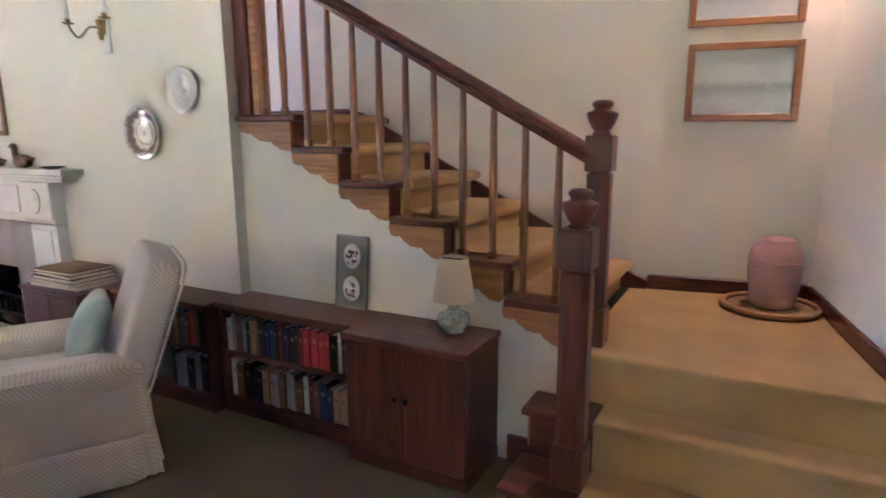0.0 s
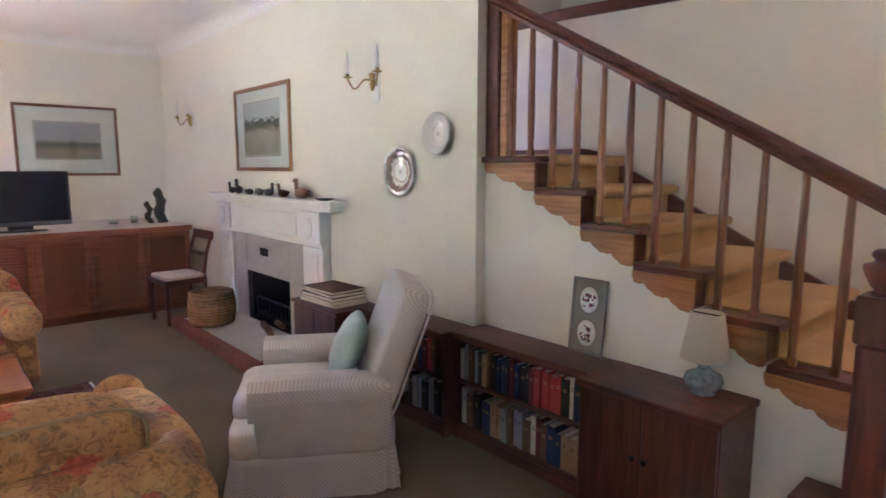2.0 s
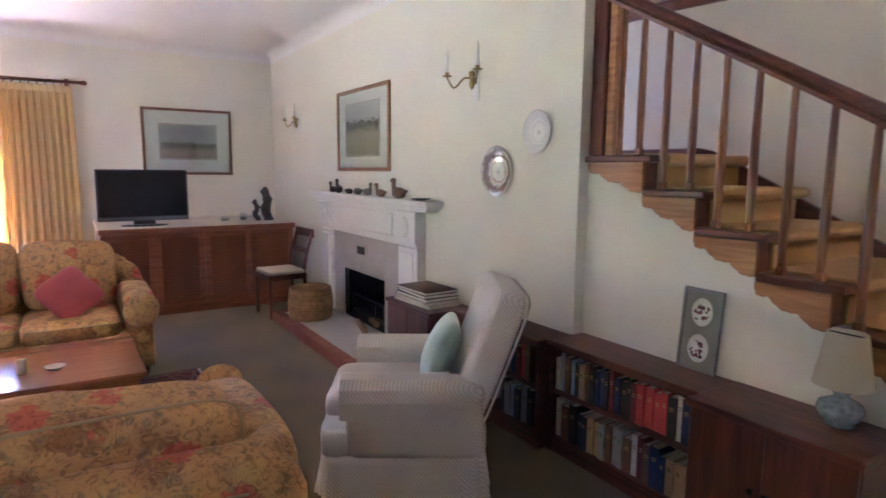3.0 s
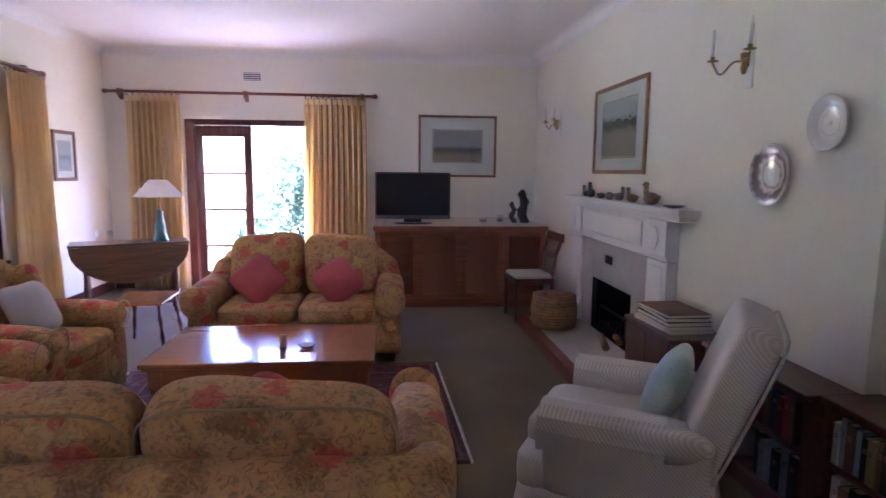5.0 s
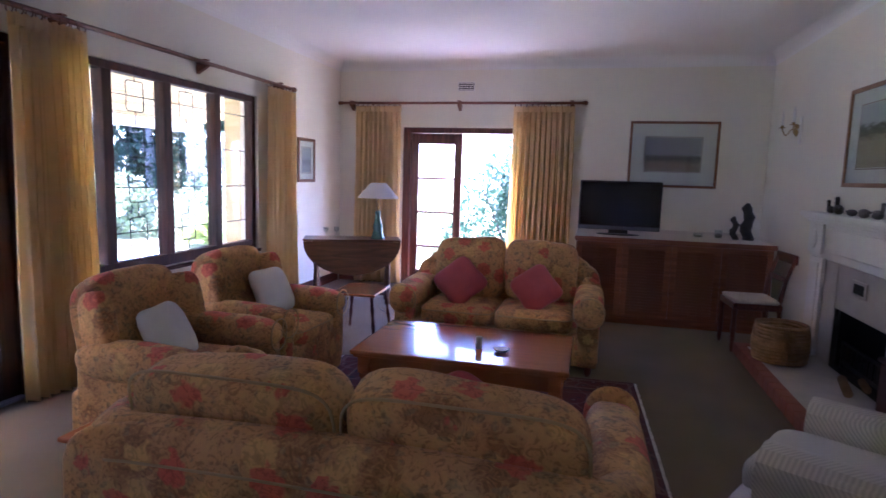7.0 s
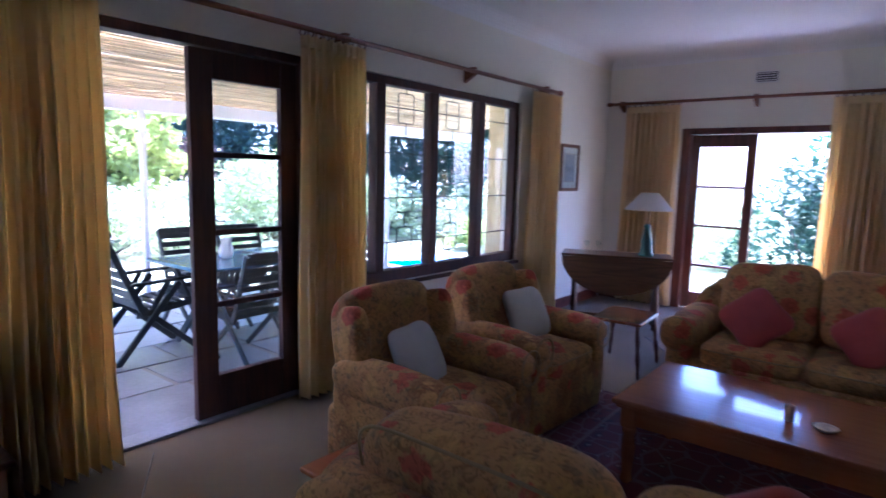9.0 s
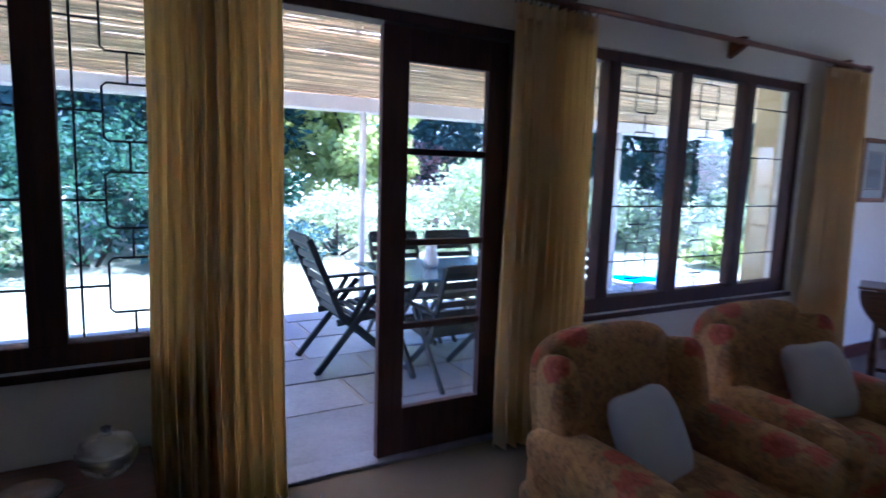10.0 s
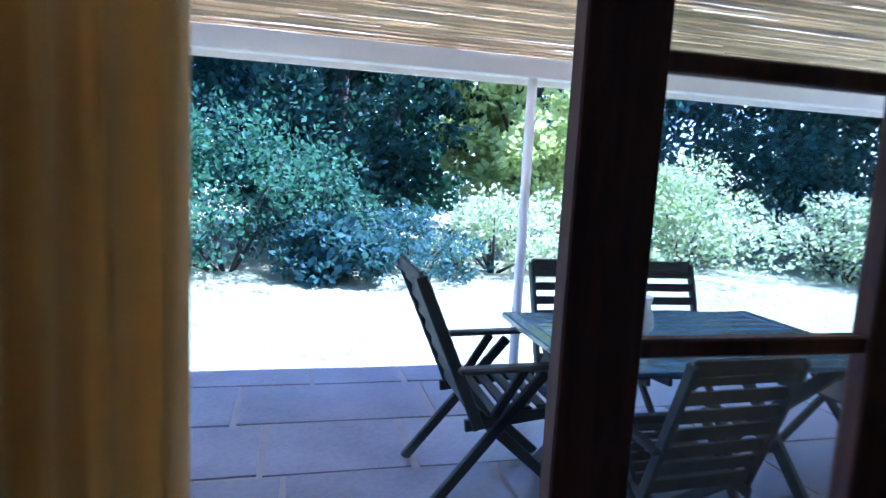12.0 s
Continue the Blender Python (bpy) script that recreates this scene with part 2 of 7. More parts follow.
M_WALL = material("cream_wall_paint", (0.82, 0.79, 0.68), 0.75, var=0.04, scale=1.2, fine=90, bump=0.12)
M_WALL2 = material("stairwell_wall_paint", (0.82, 0.77, 0.67), 0.75, var=0.05, scale=1.0, fine=90, bump=0.12)
M_WHITE = material("white_gloss_paint", (0.82, 0.81, 0.77), 0.4, var=0.04, scale=5, fine=40, bump=0.06)
M_CEIL = material("white_ceiling_paint", (0.84, 0.83, 0.80), 0.8, var=0.03, scale=1.0, fine=80, bump=0.1)
M_CARPET = material("olive_brown_carpet", (0.150, 0.108, 0.060), 0.95, var=0.26, scale=1.6, fine=260, bump=0.6, bump_d=0.004, sheen=0.1)
M_STAIRC = material("golden_stair_carpet", (0.45, 0.29, 0.11), 0.95, var=0.15, scale=5, fine=300, bump=0.5, bump_d=0.003, sheen=0.1)
M_MAHOG = wood("dark_mahogany", (0.062, 0.016, 0.010), (0.175, 0.045, 0.025), 0.32, coat=0.15)
M_MAHOGV = wood("mahogany_upright", (0.062, 0.016, 0.010), (0.18, 0.047, 0.026), 0.32, axis=2, coat=0.15)
M_TEAK = wood("golden_teak", (0.27, 0.10, 0.032), (0.52, 0.24, 0.085), 0.4, coat=0.15)
M_BALUST = wood("baluster_wood", (0.13, 0.045, 0.016), (0.36, 0.15, 0.055), 0.35, axis=2)
M_TABLE = wood("coffee_table_wood", (0.34, 0.115, 0.042), (0.40, 0.145, 0.052), 0.20, axis=1, coat=0.5)
M_FRAMEW = wood("window_frame_wood", (0.035, 0.012, 0.008), (0.085, 0.028, 0.016), 0.7, axis=2, coat=0.0)
M_GLASS = clear_glass("window_glass")
M_IRON = material("black_iron", (0.02, 0.02, 0.02), 0.5, 0.6)
M_CURT = translucent(material("yellow_curtain_cloth", (0.84, 0.71, 0.46), 0.9, var=0.10, scale=3, fine=300, bump=0.2), 0.50, (0.97, 0.77, 0.36))
M_FLORAL = floral("floral_cloth", (0.56, 0.305, 0.115), (0.30, 0.14, 0.058), (0.60, 0.13, 0.075), (0.30, 0.20, 0.095), (0.66, 0.385, 0.13))
M_STRIPE = stripes("cream_striped_cloth", (0.66, 0.62, 0.55), (0.50, 0.47, 0.42), 'DIAGONAL', 0.009)
M_SLAB = material("flagstone", (0.185, 0.18, 0.20), 0.34, var=0.3, scale=2.5, fine=40, bump=0.25, rand=0.16)
M_GROUT = material("flagstone_joint", (0.27, 0.24, 0.22), 0.9)
M_GRASS = material("lawn_grass", (0.22, 0.23, 0.12), 0.9, var=0.3, scale=0.6, fine=60, bump=0.8, bump_d=0.02)
M_REED = material("reed_ceiling", (0.66, 0.50, 0.27), 0.7, var=0.25, scale=4, fine=80, island=0.35)
M_PWHITE = material("white_post_paint", (0.80, 0.78, 0.76), 0.5, var=0.05)
M_STONE = material("fireplace_stone", (0.46, 0.42, 0.38), 0.7, var=0.1, scale=8, fine=120, bump=0.2)
M_SOOT = material("sooty_firebox", (0.018, 0.016, 0.015), 0.9, var=0.4)
M_BRICKR = material("red_hearth_brick", (0.24, 0.07, 0.045), 0.6, var=0.2, rand=0.15)
M_BLACK = material("black_plastic", (0.012, 0.012, 0.014), 0.3, var=0.1)
M_SCREEN = material("dark_screen", (0.006, 0.007, 0.012), 0.12, var=0.05, bump=0)

# ---- the shell of the room ----
XW, XE, YN, YS, ZC = -7.78, 0.75, 2.33, -2.95, 2.93
YST, YF, ZL, ZT, ZG = 2.40, 3.55, 0.605, 1.568, 2.43    # under-stair wall, far stair wall, landing, top landing, gallery floor

SKEW = 0.17      # the stairwell's far wall runs askew to the room


def yw(x):
    """The far stair wall's face at x."""
    return YF + SKEW * max(x, -2.4)


def askew(bm):
    """Pushes the far ends of stair parts out to the slanting wall."""
    for v in bm.verts:
        if v.co.y > YF - 0.3:
            v.co.y += SKEW * max(v.co.x, -2.4)
    return bm


structure("floor", bx(B(), XW - 0.2, XE, YS - 0.19, YF + 0.05, -0.12, 0.0), M_CARPET, "olive brown fitted carpet over the whole room", "floor")
structure("ceiling", bx(B(), XW - 0.2, XE + 0.2, YS - 0.2, 2.5, ZC, ZC + 0.15), M_CEIL, "white plastered flat ceiling", "ceiling")

# fireplace wall with the hearth's mouth cut through
bm = B()
FX0, FX1, FZ = -5.40, -4.44, 0.60
bx(bm, XW - 0.2, FX0, YN, YN + 0.17, 0, ZC)
bx(bm, FX1, -2.338, YN, YN + 0.17, 0, ZC)
bx(bm, FX0, FX1, YN, YN + 0.17, FZ, ZC)
structure("wall_north", bm, M_WALL, "cream painted plaster wall round the fireplace", "wall")

# end wall with the garden door
DY0, DY1, DZ = -2.05, -0.50, 2.09
bm = B()
bx(bm, XW - 0.2, XW, YS - 0.2, DY0, 0, ZC)
bx(bm, XW - 0.2, XW, DY1, YN, 0, ZC)
bx(bm, XW - 0.2, XW, DY0, DY1, DZ, ZC)
structure("wall_west", bm, M_WALL, "cream painted end wall with a garden door", "wall")

# window wall
W1, PD, W2 = (-5.74, -3.24, 0.66, 2.21), (-3.13, -1.66, 0.0, 2.22), (-1.60, 0.42, 0.70, 2.22)
bm = B()
xs = [XW]
for a, b_, z0, z1 in (W1, PD, W2):
    bx(bm, xs[-1], a, YS - 0.2, YS, 0, ZC)
    bx(bm, a, b_, YS - 0.2, YS, z1, ZC)
    if z0:
        bx(bm, a, b_, YS - 0.2, YS, 0, z0)
    xs.append(b_)
bx(bm, xs[-1], XE + 0.2, YS - 0.2, YS, 0, ZC)
structure("wall_south", bm, M_WALL, "cream painted wall of windows to the veranda", "wall")

structure("wall_east", bx(B(), XE, XE + 0.2, YS, YF + 0.2, 0, 4.6), M_WALL2, "plain cream wall beside the stairs", "wall")
structure("wall_stair_side", prism(B(), [(0.415, yw(0.415) - 0.001), (0.745, 1.60), (0.749, 1.60), (0.749, yw(0.749) - 0.001)], 'z', 0, 4.6), M_WALL2, "plain cream wall slanting past the landing", "wall")
# stairwell: far wall up to the gallery, end wall, gallery room behind
bm = B()
prism(bm, [(-4.6, yw(-2.4)), (-2.4, yw(-2.4)), (-0.5, yw(-0.5)), (-0.5, yw(-0.5) + 0.2), (-2.4, yw(-2.4) + 0.2), (-4.6, yw(-2.4) + 0.2)], 'z', 0, ZG)
prism(bm, [(-0.5, yw(-0.5)), (XE, yw(XE)), (XE, yw(XE) + 0.2), (-0.5, yw(-0.5) + 0.2)], 'z', 0, 4.6)
structure("wall_stair_far", bm, M_WALL2, "cream wall behind the staircase", "wall")
bm = B()
bx(bm, -4.75, -4.6, 2.5, 2.7, 0, 4.6)
bx(bm, -4.75, -4.6, 3.5, 6.0, 0, 4.6)
bx(bm, -4.75, -4.6, 2.7, 3.5, 0, 1.9)
bx(bm, -4.75, -4.6, 2.7, 3.5, 2.95, 4.6)
structure("wall_stair_end", bm, M_WALL2, "pale wall at the head of the stairs", "wall")
bm = B()
bx(bm, -2.338, XE, 2.36, 2.5, ZC, 4.6)
bx(bm, -4.6, -2.338, 2.5, 2.52, ZC, 4.6)
structure("wall_stair_header", bm, M_WALL2, "plain wall over the stair opening", "wall")
structure("wall_gallery", bx(B(), -4.75, XE + 0.2, 6.0, 6.15, ZG - 0.2, 4.6), material("gallery_green_paint", (0.50, 0.54, 0.42), 0.8, var=0.05), "pale green wall of the upper hall", "wall")
structure("wall_gallery_end", bx(B(), XE, XE + 0.2, YF + 0.2, 6.0, ZG - 0.2, 4.6), M_WALL2, "plain end wall of the upper hall", "wall")
structure("floor_gallery", bx(B(), -4.6, XE, YF + 0.2, 6.0, ZG - 0.18, ZG), M_TEAK, "wooden floor of the upper hall", "floor")
structure("ceiling_stair", bx(B(), -4.75, XE + 0.2, 2.36, 6.15, 4.6, 4.75), M_CEIL, "white ceiling over the staircase", "ceiling")
structure("trim_gallery", prism(B(), [(-4.6, yw(-2.4) - 0.03), (-2.4, yw(-2.4) - 0.03), (-0.5, yw(-0.5) - 0.03), (-0.5, yw(-0.5) + 0.22), (-2.4, yw(-2.4) + 0.22), (-4.6, yw(-2.4) + 0.22)], 'z', ZG, ZG + 0.065), M_MAHOG, "dark wood ledge of the gallery", "trim")

# under-stair wall, following the steps
RISE, RUN, NOSE0 = 0.1605, 0.288, -0.495
poly = [(-2.338, 0.0), (-0.47, 0.0), (-0.47, ZL - 0.02)]
for k in range(6):
    z = ZL + RISE * (k + 1) - 0.03
    poly += [(NOSE0 - 0.042 - RUN * k, z - RISE), (NOSE0 - 0.042 - RUN * k, z)]
poly += [(-2.338, ZT - 0.03)]
structure("wall_under_stairs", prism(B(), poly, 'y', YST, YST + 0.12), M_WALL, "white painted wall under the stairs", "wall")
structure("baseboard", bx(B(), -0.78, -0.45, YST - 0.02, YST, 0, 0.13), M_MAHOG, "dark wood skirting under the stairs", "baseboard")

# ---- staircase ----
def staircase():
    st = thing("staircase", "mahogany staircase with golden carpet runner and scrolled brackets", "staircase", pose(-0.45, YST, 0))
    o = Vector((-0.45, YST, 0))

    def P(name, bm, mat, label="", parent=st):
        askew(bm)
        bmesh.ops.translate(bm, verts=bm.verts, vec=-o)
        return part(name, bm, mat, parent, label)
    y0, y1 = YST - 0.04, YF - 0.005
    for k in range(6):
        zt, xn = ZL + RISE * (k + 1), NOSE0 - RUN * k
        xb = xn - RUN - 0.02 if k < 5 else -2.333
        P("tread", bx(B(), xb, xn + 0.015, y0, y1, zt - 0.032, zt, 0.008, 2), M_MAHOG, "dark polished tread")
        P("riser", bx(B(), xn - 0.05, xn - 0.03, y0 + 0.025, y1, zt - RISE, zt - 0.034), M_MAHOG)
        # scrolled bracket on the open end
        xl, xr, zb = (xn - RUN - 0.03 if k < 5 else -2.32), xn - 0.03, zt - 0.034
        pts = [(xl, zb), (xr, zb), (xr, zb - 0.138)]
        n = 26
        for i in range(1, n):
            u = i / n
            zz = zb - 0.138 + 0.112 * u
            bumps = 0.020 * abs(math.sin(math.pi * (u * 2.5))) + 0.006 * abs(math.sin(math.pi * u * 7.5))
            pts.append((xr - u * (xr - xl), zz - bumps))
        pts.append((xl, zb - 0.024))
        P("bracket", prism(B(), pts, 'y', YST - 0.022, YST - 0.002), M_TEAK, "scrolled golden teak bracket")
        # carpet over tread and riser with a rounded nosing
        t = 0.012
        prof = [(xb - 0.015 if k < 5 else -2.338, zt + 0.001), (xb - 0.015 if k < 5 else -2.338, zt + t)]
        for i in range(7):
            a = math.pi / 2 - math.pi * i / 6
            prof.append((xn + 0.012 + (0.016 + t) * math.cos(a), zt - 0.016 + (0.016 + t) * math.sin(a)))
        prof += [(xn - 0.028 + t, zt - 0.05), (xn - 0.028 + t, zt - RISE + t), (xn - 0.029, zt - RISE + t), (xn - 0.029, zt - 0.034), (xn + 0.016, zt - 0.033), (xn + 0.017, zt + 0.001)]
        P("stair_carpet", prism(B(), prof, 'y', YST + 0.08, y1 - 0.07), M_STAIRC, "golden brown stair carpet")
        # two balusters a step
        for dx in (0.095, 0.24):
            x = xn - dx
            ztop = 1.366 + (-0.505 - x) * RISE / RUN
            hb = ztop + 0.02 - zt
            bm = B()
            bx(bm, x - 0.017, x + 0.017, YST + 0.003, YST + 0.037, zt, zt + 0.035, 0.004)
            lathe(bm, [(0.0165, zt + 0.03), (0.0155, zt + 0.06), (0.019, zt + 0.30 * hb), (0.0175, zt + 0.6 * hb), (0.014, zt + hb - 0.03), (0.015, zt + hb)], (x, YST + 0.02, 0), 10)
            P("baluster", bm, M_BALUST, "slender brown wooden baluster")
    # handrail: moulded section swept up the slope
    a, b = Vector((-0.44, 0, 1.328)), Vector((-2.33, 0, 1.328 + 1.89 * RISE / RUN))
    sec = [(-0.030, 0), (0.030, 0), (0.034, 0.02), (0.026, 0.032), (0.036, 0.045), (0.034, 0.064), (0.018, 0.078), (-0.018, 0.078), (-0.034, 0.064), (-0.036, 0.045), (-0.026, 0.032), (-0.034, 0.02)]
    bm = B()
    ra = [bm.verts.new((a.x, YST + 0.02 + y, a.z + z)) for y, z in sec]
    rb = [bm.verts.new((b.x, YST + 0.02 + y, b.z + z)) for y, z in sec]
    for i in range(len(sec)):
        bm.faces.new((ra[i], ra[(i + 1) % len(sec)], rb[(i + 1) % len(sec)], rb[i]))
    bm.faces.new(ra[::-1]), bm.faces.new(rb)
    bmesh.ops.recalc_face_normals(bm, faces=bm.faces)
    P("handrail", bm, M_MAHOG, "moulded dark mahogany handrail")
    # string board against the far wall
    bm = B()
    zs = lambda x: ZL + 0.05 + max(0, (-0.40 - x)) * RISE / RUN
    prism(bm, [(-0.38, ZL), (-0.38, ZL + 0.05), (-0.44, zs(-0.44)), (-2.10, zs(-2.10)), (-2.20, ZT + 0.06), (-4.6, ZT + 0.06), (-4.6, ZT), (-2.338, ZT), (-0.55, ZL)], 'y', YF - 0.035, YF - 0.002)
    P("string_board", bm, M_MAHOG, "dark wood string board")
    # landing and lower steps, carpeted
    P("landing_base", bx(B(), -0.477, XE - 0.004, 2.525, YF - 0.004, 0.0, ZL - 0.031), M_MAHOG)
    bm = B()
    bx(bm, -0.474, XE - 0.006, 2.31, YF - 0.006, ZL - 0.03, ZL, 0.012, 3)
    bx(bm, -0.44, XE - 0.006, 2.322, 2.334, 0.39, ZL - 0.02)
    P("landing_carpet", bm, M_STAIRC, "golden brown carpet on the landing")
    for z, yf, yb in ((0.40, 2.15, 2.334), (0.20, 1.90, 2.165)):
        P("lower_step", bx(B(), -0.60, XE - 0.004, yf + 0.02, yb, 0, z - 0.03), M_MAHOG, "dark wooden lower step")
        P("step_end", bx(B(), -0.63, -0.352, yf - 0.01, yb - 0.0, z - 0.03, z, 0.008, 2), M_MAHOG)
        P("step_end_panel", bx(B(), -0.612, -0.602, yf + 0.03, yb - 0.01, z - 0.175, z - 0.035), M_TEAK)
        bm = B()
        bx(bm, -0.345, XE - 0.006, yf - 0.012, yb + 0.003, z - 0.028, z + 0.006, 0.013, 3)
        bx(bm, -0.345, XE - 0.006, yf + 0.002, yf + 0.018, z - 0.19, z - 0.02)
        P("stair_carpet", bm, M_STAIRC, "golden brown stair carpet")

    def newel(x, y, z0, zs_, w=0.105):
        bm = B()
        bx(bm, x - w / 2, x + w / 2, y - w / 2, y + w / 2, z0, z0 + 0.16, 0.006)
        bx(bm, x - w / 2 + 0.006, x + w / 2 - 0.006, y - w / 2 + 0.006, y + w / 2 - 0.006, z0 + 0.15, zs_ - 0.13, 0.022)
        bx(bm, x - w / 2, x + w / 2, y - w / 2, y + w / 2, zs_ - 0.14, zs_, 0.006)
        nw = P("newel_post", bm, M_MAHOGV, "square chamfered mahogany newel post")
        bm = B()
        lathe(bm, [(0.036, zs_), (0.038, zs_ + 0.008), (0.028, zs_ + 0.014), (0.040, zs_ + 0.028), (0.054, zs_ + 0.056), (0.061, zs_ + 0.078), (0.058, zs_ + 0.088), (0.036, zs_ + 0.094), (0.033, zs_ + 0.104), (0.041, zs_ + 0.112), (0.041, zs_ + 0.122), (0.030, zs_ + 0.132), (0.001, zs_ + 0.135)], (x, y, 0), 20)
        P("finial", bm, M_MAHOGV, "turned urn finial", nw)
        return nw
    newel(-0.395, 2.03, 0.206, 1.15, 0.115)
    newel(-0.43, 2.44, ZL, 1.457)
    # post at the head of the flight
    P("head_post", bx(B(), -2.333, -2.24, YST - 0.01, YST + 0.09, ZT, 2.92, 0.006), M_MAHOGV, "tall mahogany post")
    P("head_post_facing", bx(B(), -2.235, -2.18, YST, YST + 0.08, ZT, 2.92, 0.006), M_TEAK, "golden teak facing")
    # top landing
    P("top_landing", bx(B(), -4.6, -2.340, 2.505, YF - 0.04, ZT - 0.15, ZT + 0.012), M_STAIRC, "carpeted top landing")


staircase()

bm = B()
beam(bm, (0.624, 2.28, ZL + 0.04), (0.408, yw(0.41) - 0.03, ZL + 0.04), 0.02, 0.08, 0.006)
beam(bm, (-0.38, yw(-0.38) - 0.011, ZL + 0.04), (0.40, yw(0.40) - 0.011, ZL + 0.04), 0.02, 0.08, 0.006)
structure("baseboard_landing", bm, M_MAHOG, "dark wood skirting round the landing", "baseboard")
bm = B()
bx(bm, XE - 0.02, XE - 0.001, YS, 1.58, 0, 0.12, 0.006)
bx(bm, XW + 0.001, XW + 0.02, YS, DY0 - 0.08, 0, 0.12, 0.006)
bx(bm, -7.7, -3.16, YS + 0.001, YS + 0.02, 0, 0.12, 0.006)
bx(bm, -1.63, 0.48, YS + 0.001, YS + 0.02, 0, 0.12, 0.006)
structure("baseboard_room", bm, M_MAHOG, "dark wood skirting round the room", "baseboard")
# coved cornice
bm = B()
cove = [(0, 0)] + [(0.12 * (1 - math.sin(a)), -0.12 * (1 - math.cos(a))) for a in [i * math.pi / 12 for i in range(7)]][::1] + [(0, -0.12)]
prism(bm, [(YN - u, ZC + v) for u, v in cove], 'x', XW, -2.340)
prism(bm, [(XW + u, ZC + v) for u, v in cove], 'y', YS, YN - 0.001)
prism(bm, [(YS + u, ZC + v) for u, v in cove], 'x', XW + 0.001, XE)
structure("trim_cornice", bm, M_CEIL, "white coved plaster cornice", "trim")

# gallery: glazed door and railing posts seen over the ledge
bm = B()
for x in (-2.98, -2.28):
    bx(bm, x, x + 0.09, 5.25, 5.30, ZG, 4.4)
for z in (2.58, 3.05, 3.45, 3.85, 4.25):
    bx(bm, -2.9, -2.28, 5.26, 5.29, z - 2.58 + ZG, z - 2.58 + ZG + (0.16 if z < 2.6 else 0.03))
bx(bm, -2.62, -2.59, 5.262, 5.288, ZG + 0.12, 4.35)
gd = thing("gallery_door", "dark red-brown glazed door open in the upper hall", "door", pose(-2.55, 4.70, ZG))
bmesh.ops.translate(bm, verts=bm.verts, vec=(2.6, -5.27, -ZG))
part("door_frame", bm, M_MAHOGV, gd)
part("pane", bx(B(), -0.28, 0.3, -0.003, 0.003, 0.15, 1.95), M_GLASS, gd)
gp = thing("gallery_post", "dark wooden post on the gallery ledge", "post", pose(-1.50, yw(-1.5) + 0.1, ZG + 0.065))
part("post", bx(B(), -0.05, 0.05, -0.05, 0.05, 0, 1.3, 0.008), M_MAHOGV, gp)
copy_thing(gp, pose(-1.95, yw(-1.95) + 0.1, ZG + 0.065))

# ---- joinery of the openings ----
def glazed_leaf(parent, w, h, t, stile, top, bottom, bars, mat=None, vbar=False):
    """A door or window leaf in the local x-z plane, from x 0 to w."""
    mat = mat or M_FRAMEW
    lf = part("leaf_frame", B(), mat, parent)
    bm = B()
    bx(bm, 0, stile, -t / 2, t / 2, 0, h, 0.004)
    bx(bm, w - stile, w, -t / 2, t / 2, 0, h, 0.004)
    bx(bm, stile, w - stile, -t / 2, t / 2, 0, bottom, 0.004)
    bx(bm, stile, w - stile, -t / 2, t / 2, h - top, h, 0.004)
    lf.data = mesh_of("leaf_frame", bm, mat)
    for z in bars:
        part("glazing_bar", bx(B(), stile, w - stile, -t / 2 + 0.006, t / 2 - 0.006, z - 0.016, z + 0.016, 0.004), mat, parent)
    zz = [bottom] + list(bars) + [h - top]
    for a, b in zip(zz, zz[1:]):
        g = part("pane", bx(B(), stile, w - stile, -0.003, 0.003, a + 0.014, b - 0.014), M_GLASS, parent)
        g.visible_shadow = False


def burglar_bars(parent, x0, x1, z0, z1):
    """Iron rods behind a pane: a chain of rounded rectangles with ticks to the uprights."""
    bm = B()
    xc, r = (x0 + x1) / 2 - 0.012, 0.005
    xl = x1 - 0.05
    tube(bm, [(xl, 0, z0), (xl, 0, z1)], r, 6)
    n = max(2, round((z1 - z0) / 0.37))
    step = (z1 - z0) / n
    for i in range(n):
        a, b = z0 + step * i + 0.09, z0 + step * (i + 1) - 0.03
        hw, c = min(0.09, 0.2 * (x1 - x0)), 0.016
        loop = [(xc - hw + c, 0, a), (xc + hw - c, 0, a), (xc + hw, 0, a + c), (xc + hw, 0, b - c), (xc + hw - c, 0, b), (xc - hw + c, 0, b), (xc - hw, 0, b - c), (xc - hw, 0, a + c), (xc - hw + c, 0, a)]
        tube(bm, loop, r, 6)
        tube(bm, [(xc, 0, a), (xc, 0, a - 0.12 if i else z0)], r, 6)
        m = (a + b) / 2
        tube(bm, [(x0, 0, m), (xc - hw, 0, m)], r, 6)
        tube(bm, [(xc + hw, 0, m), (x1, 0, m)], r, 6)
    tube(bm, [(xc, 0, z1), (xc, 0, z1 - 0.04)], r, 6)
    bmesh.ops.translate(bm, verts=bm.verts, vec=(0, -0.035, 0))
    return part("iron_bars", bm, M_IRON, parent, "black iron burglar bars")


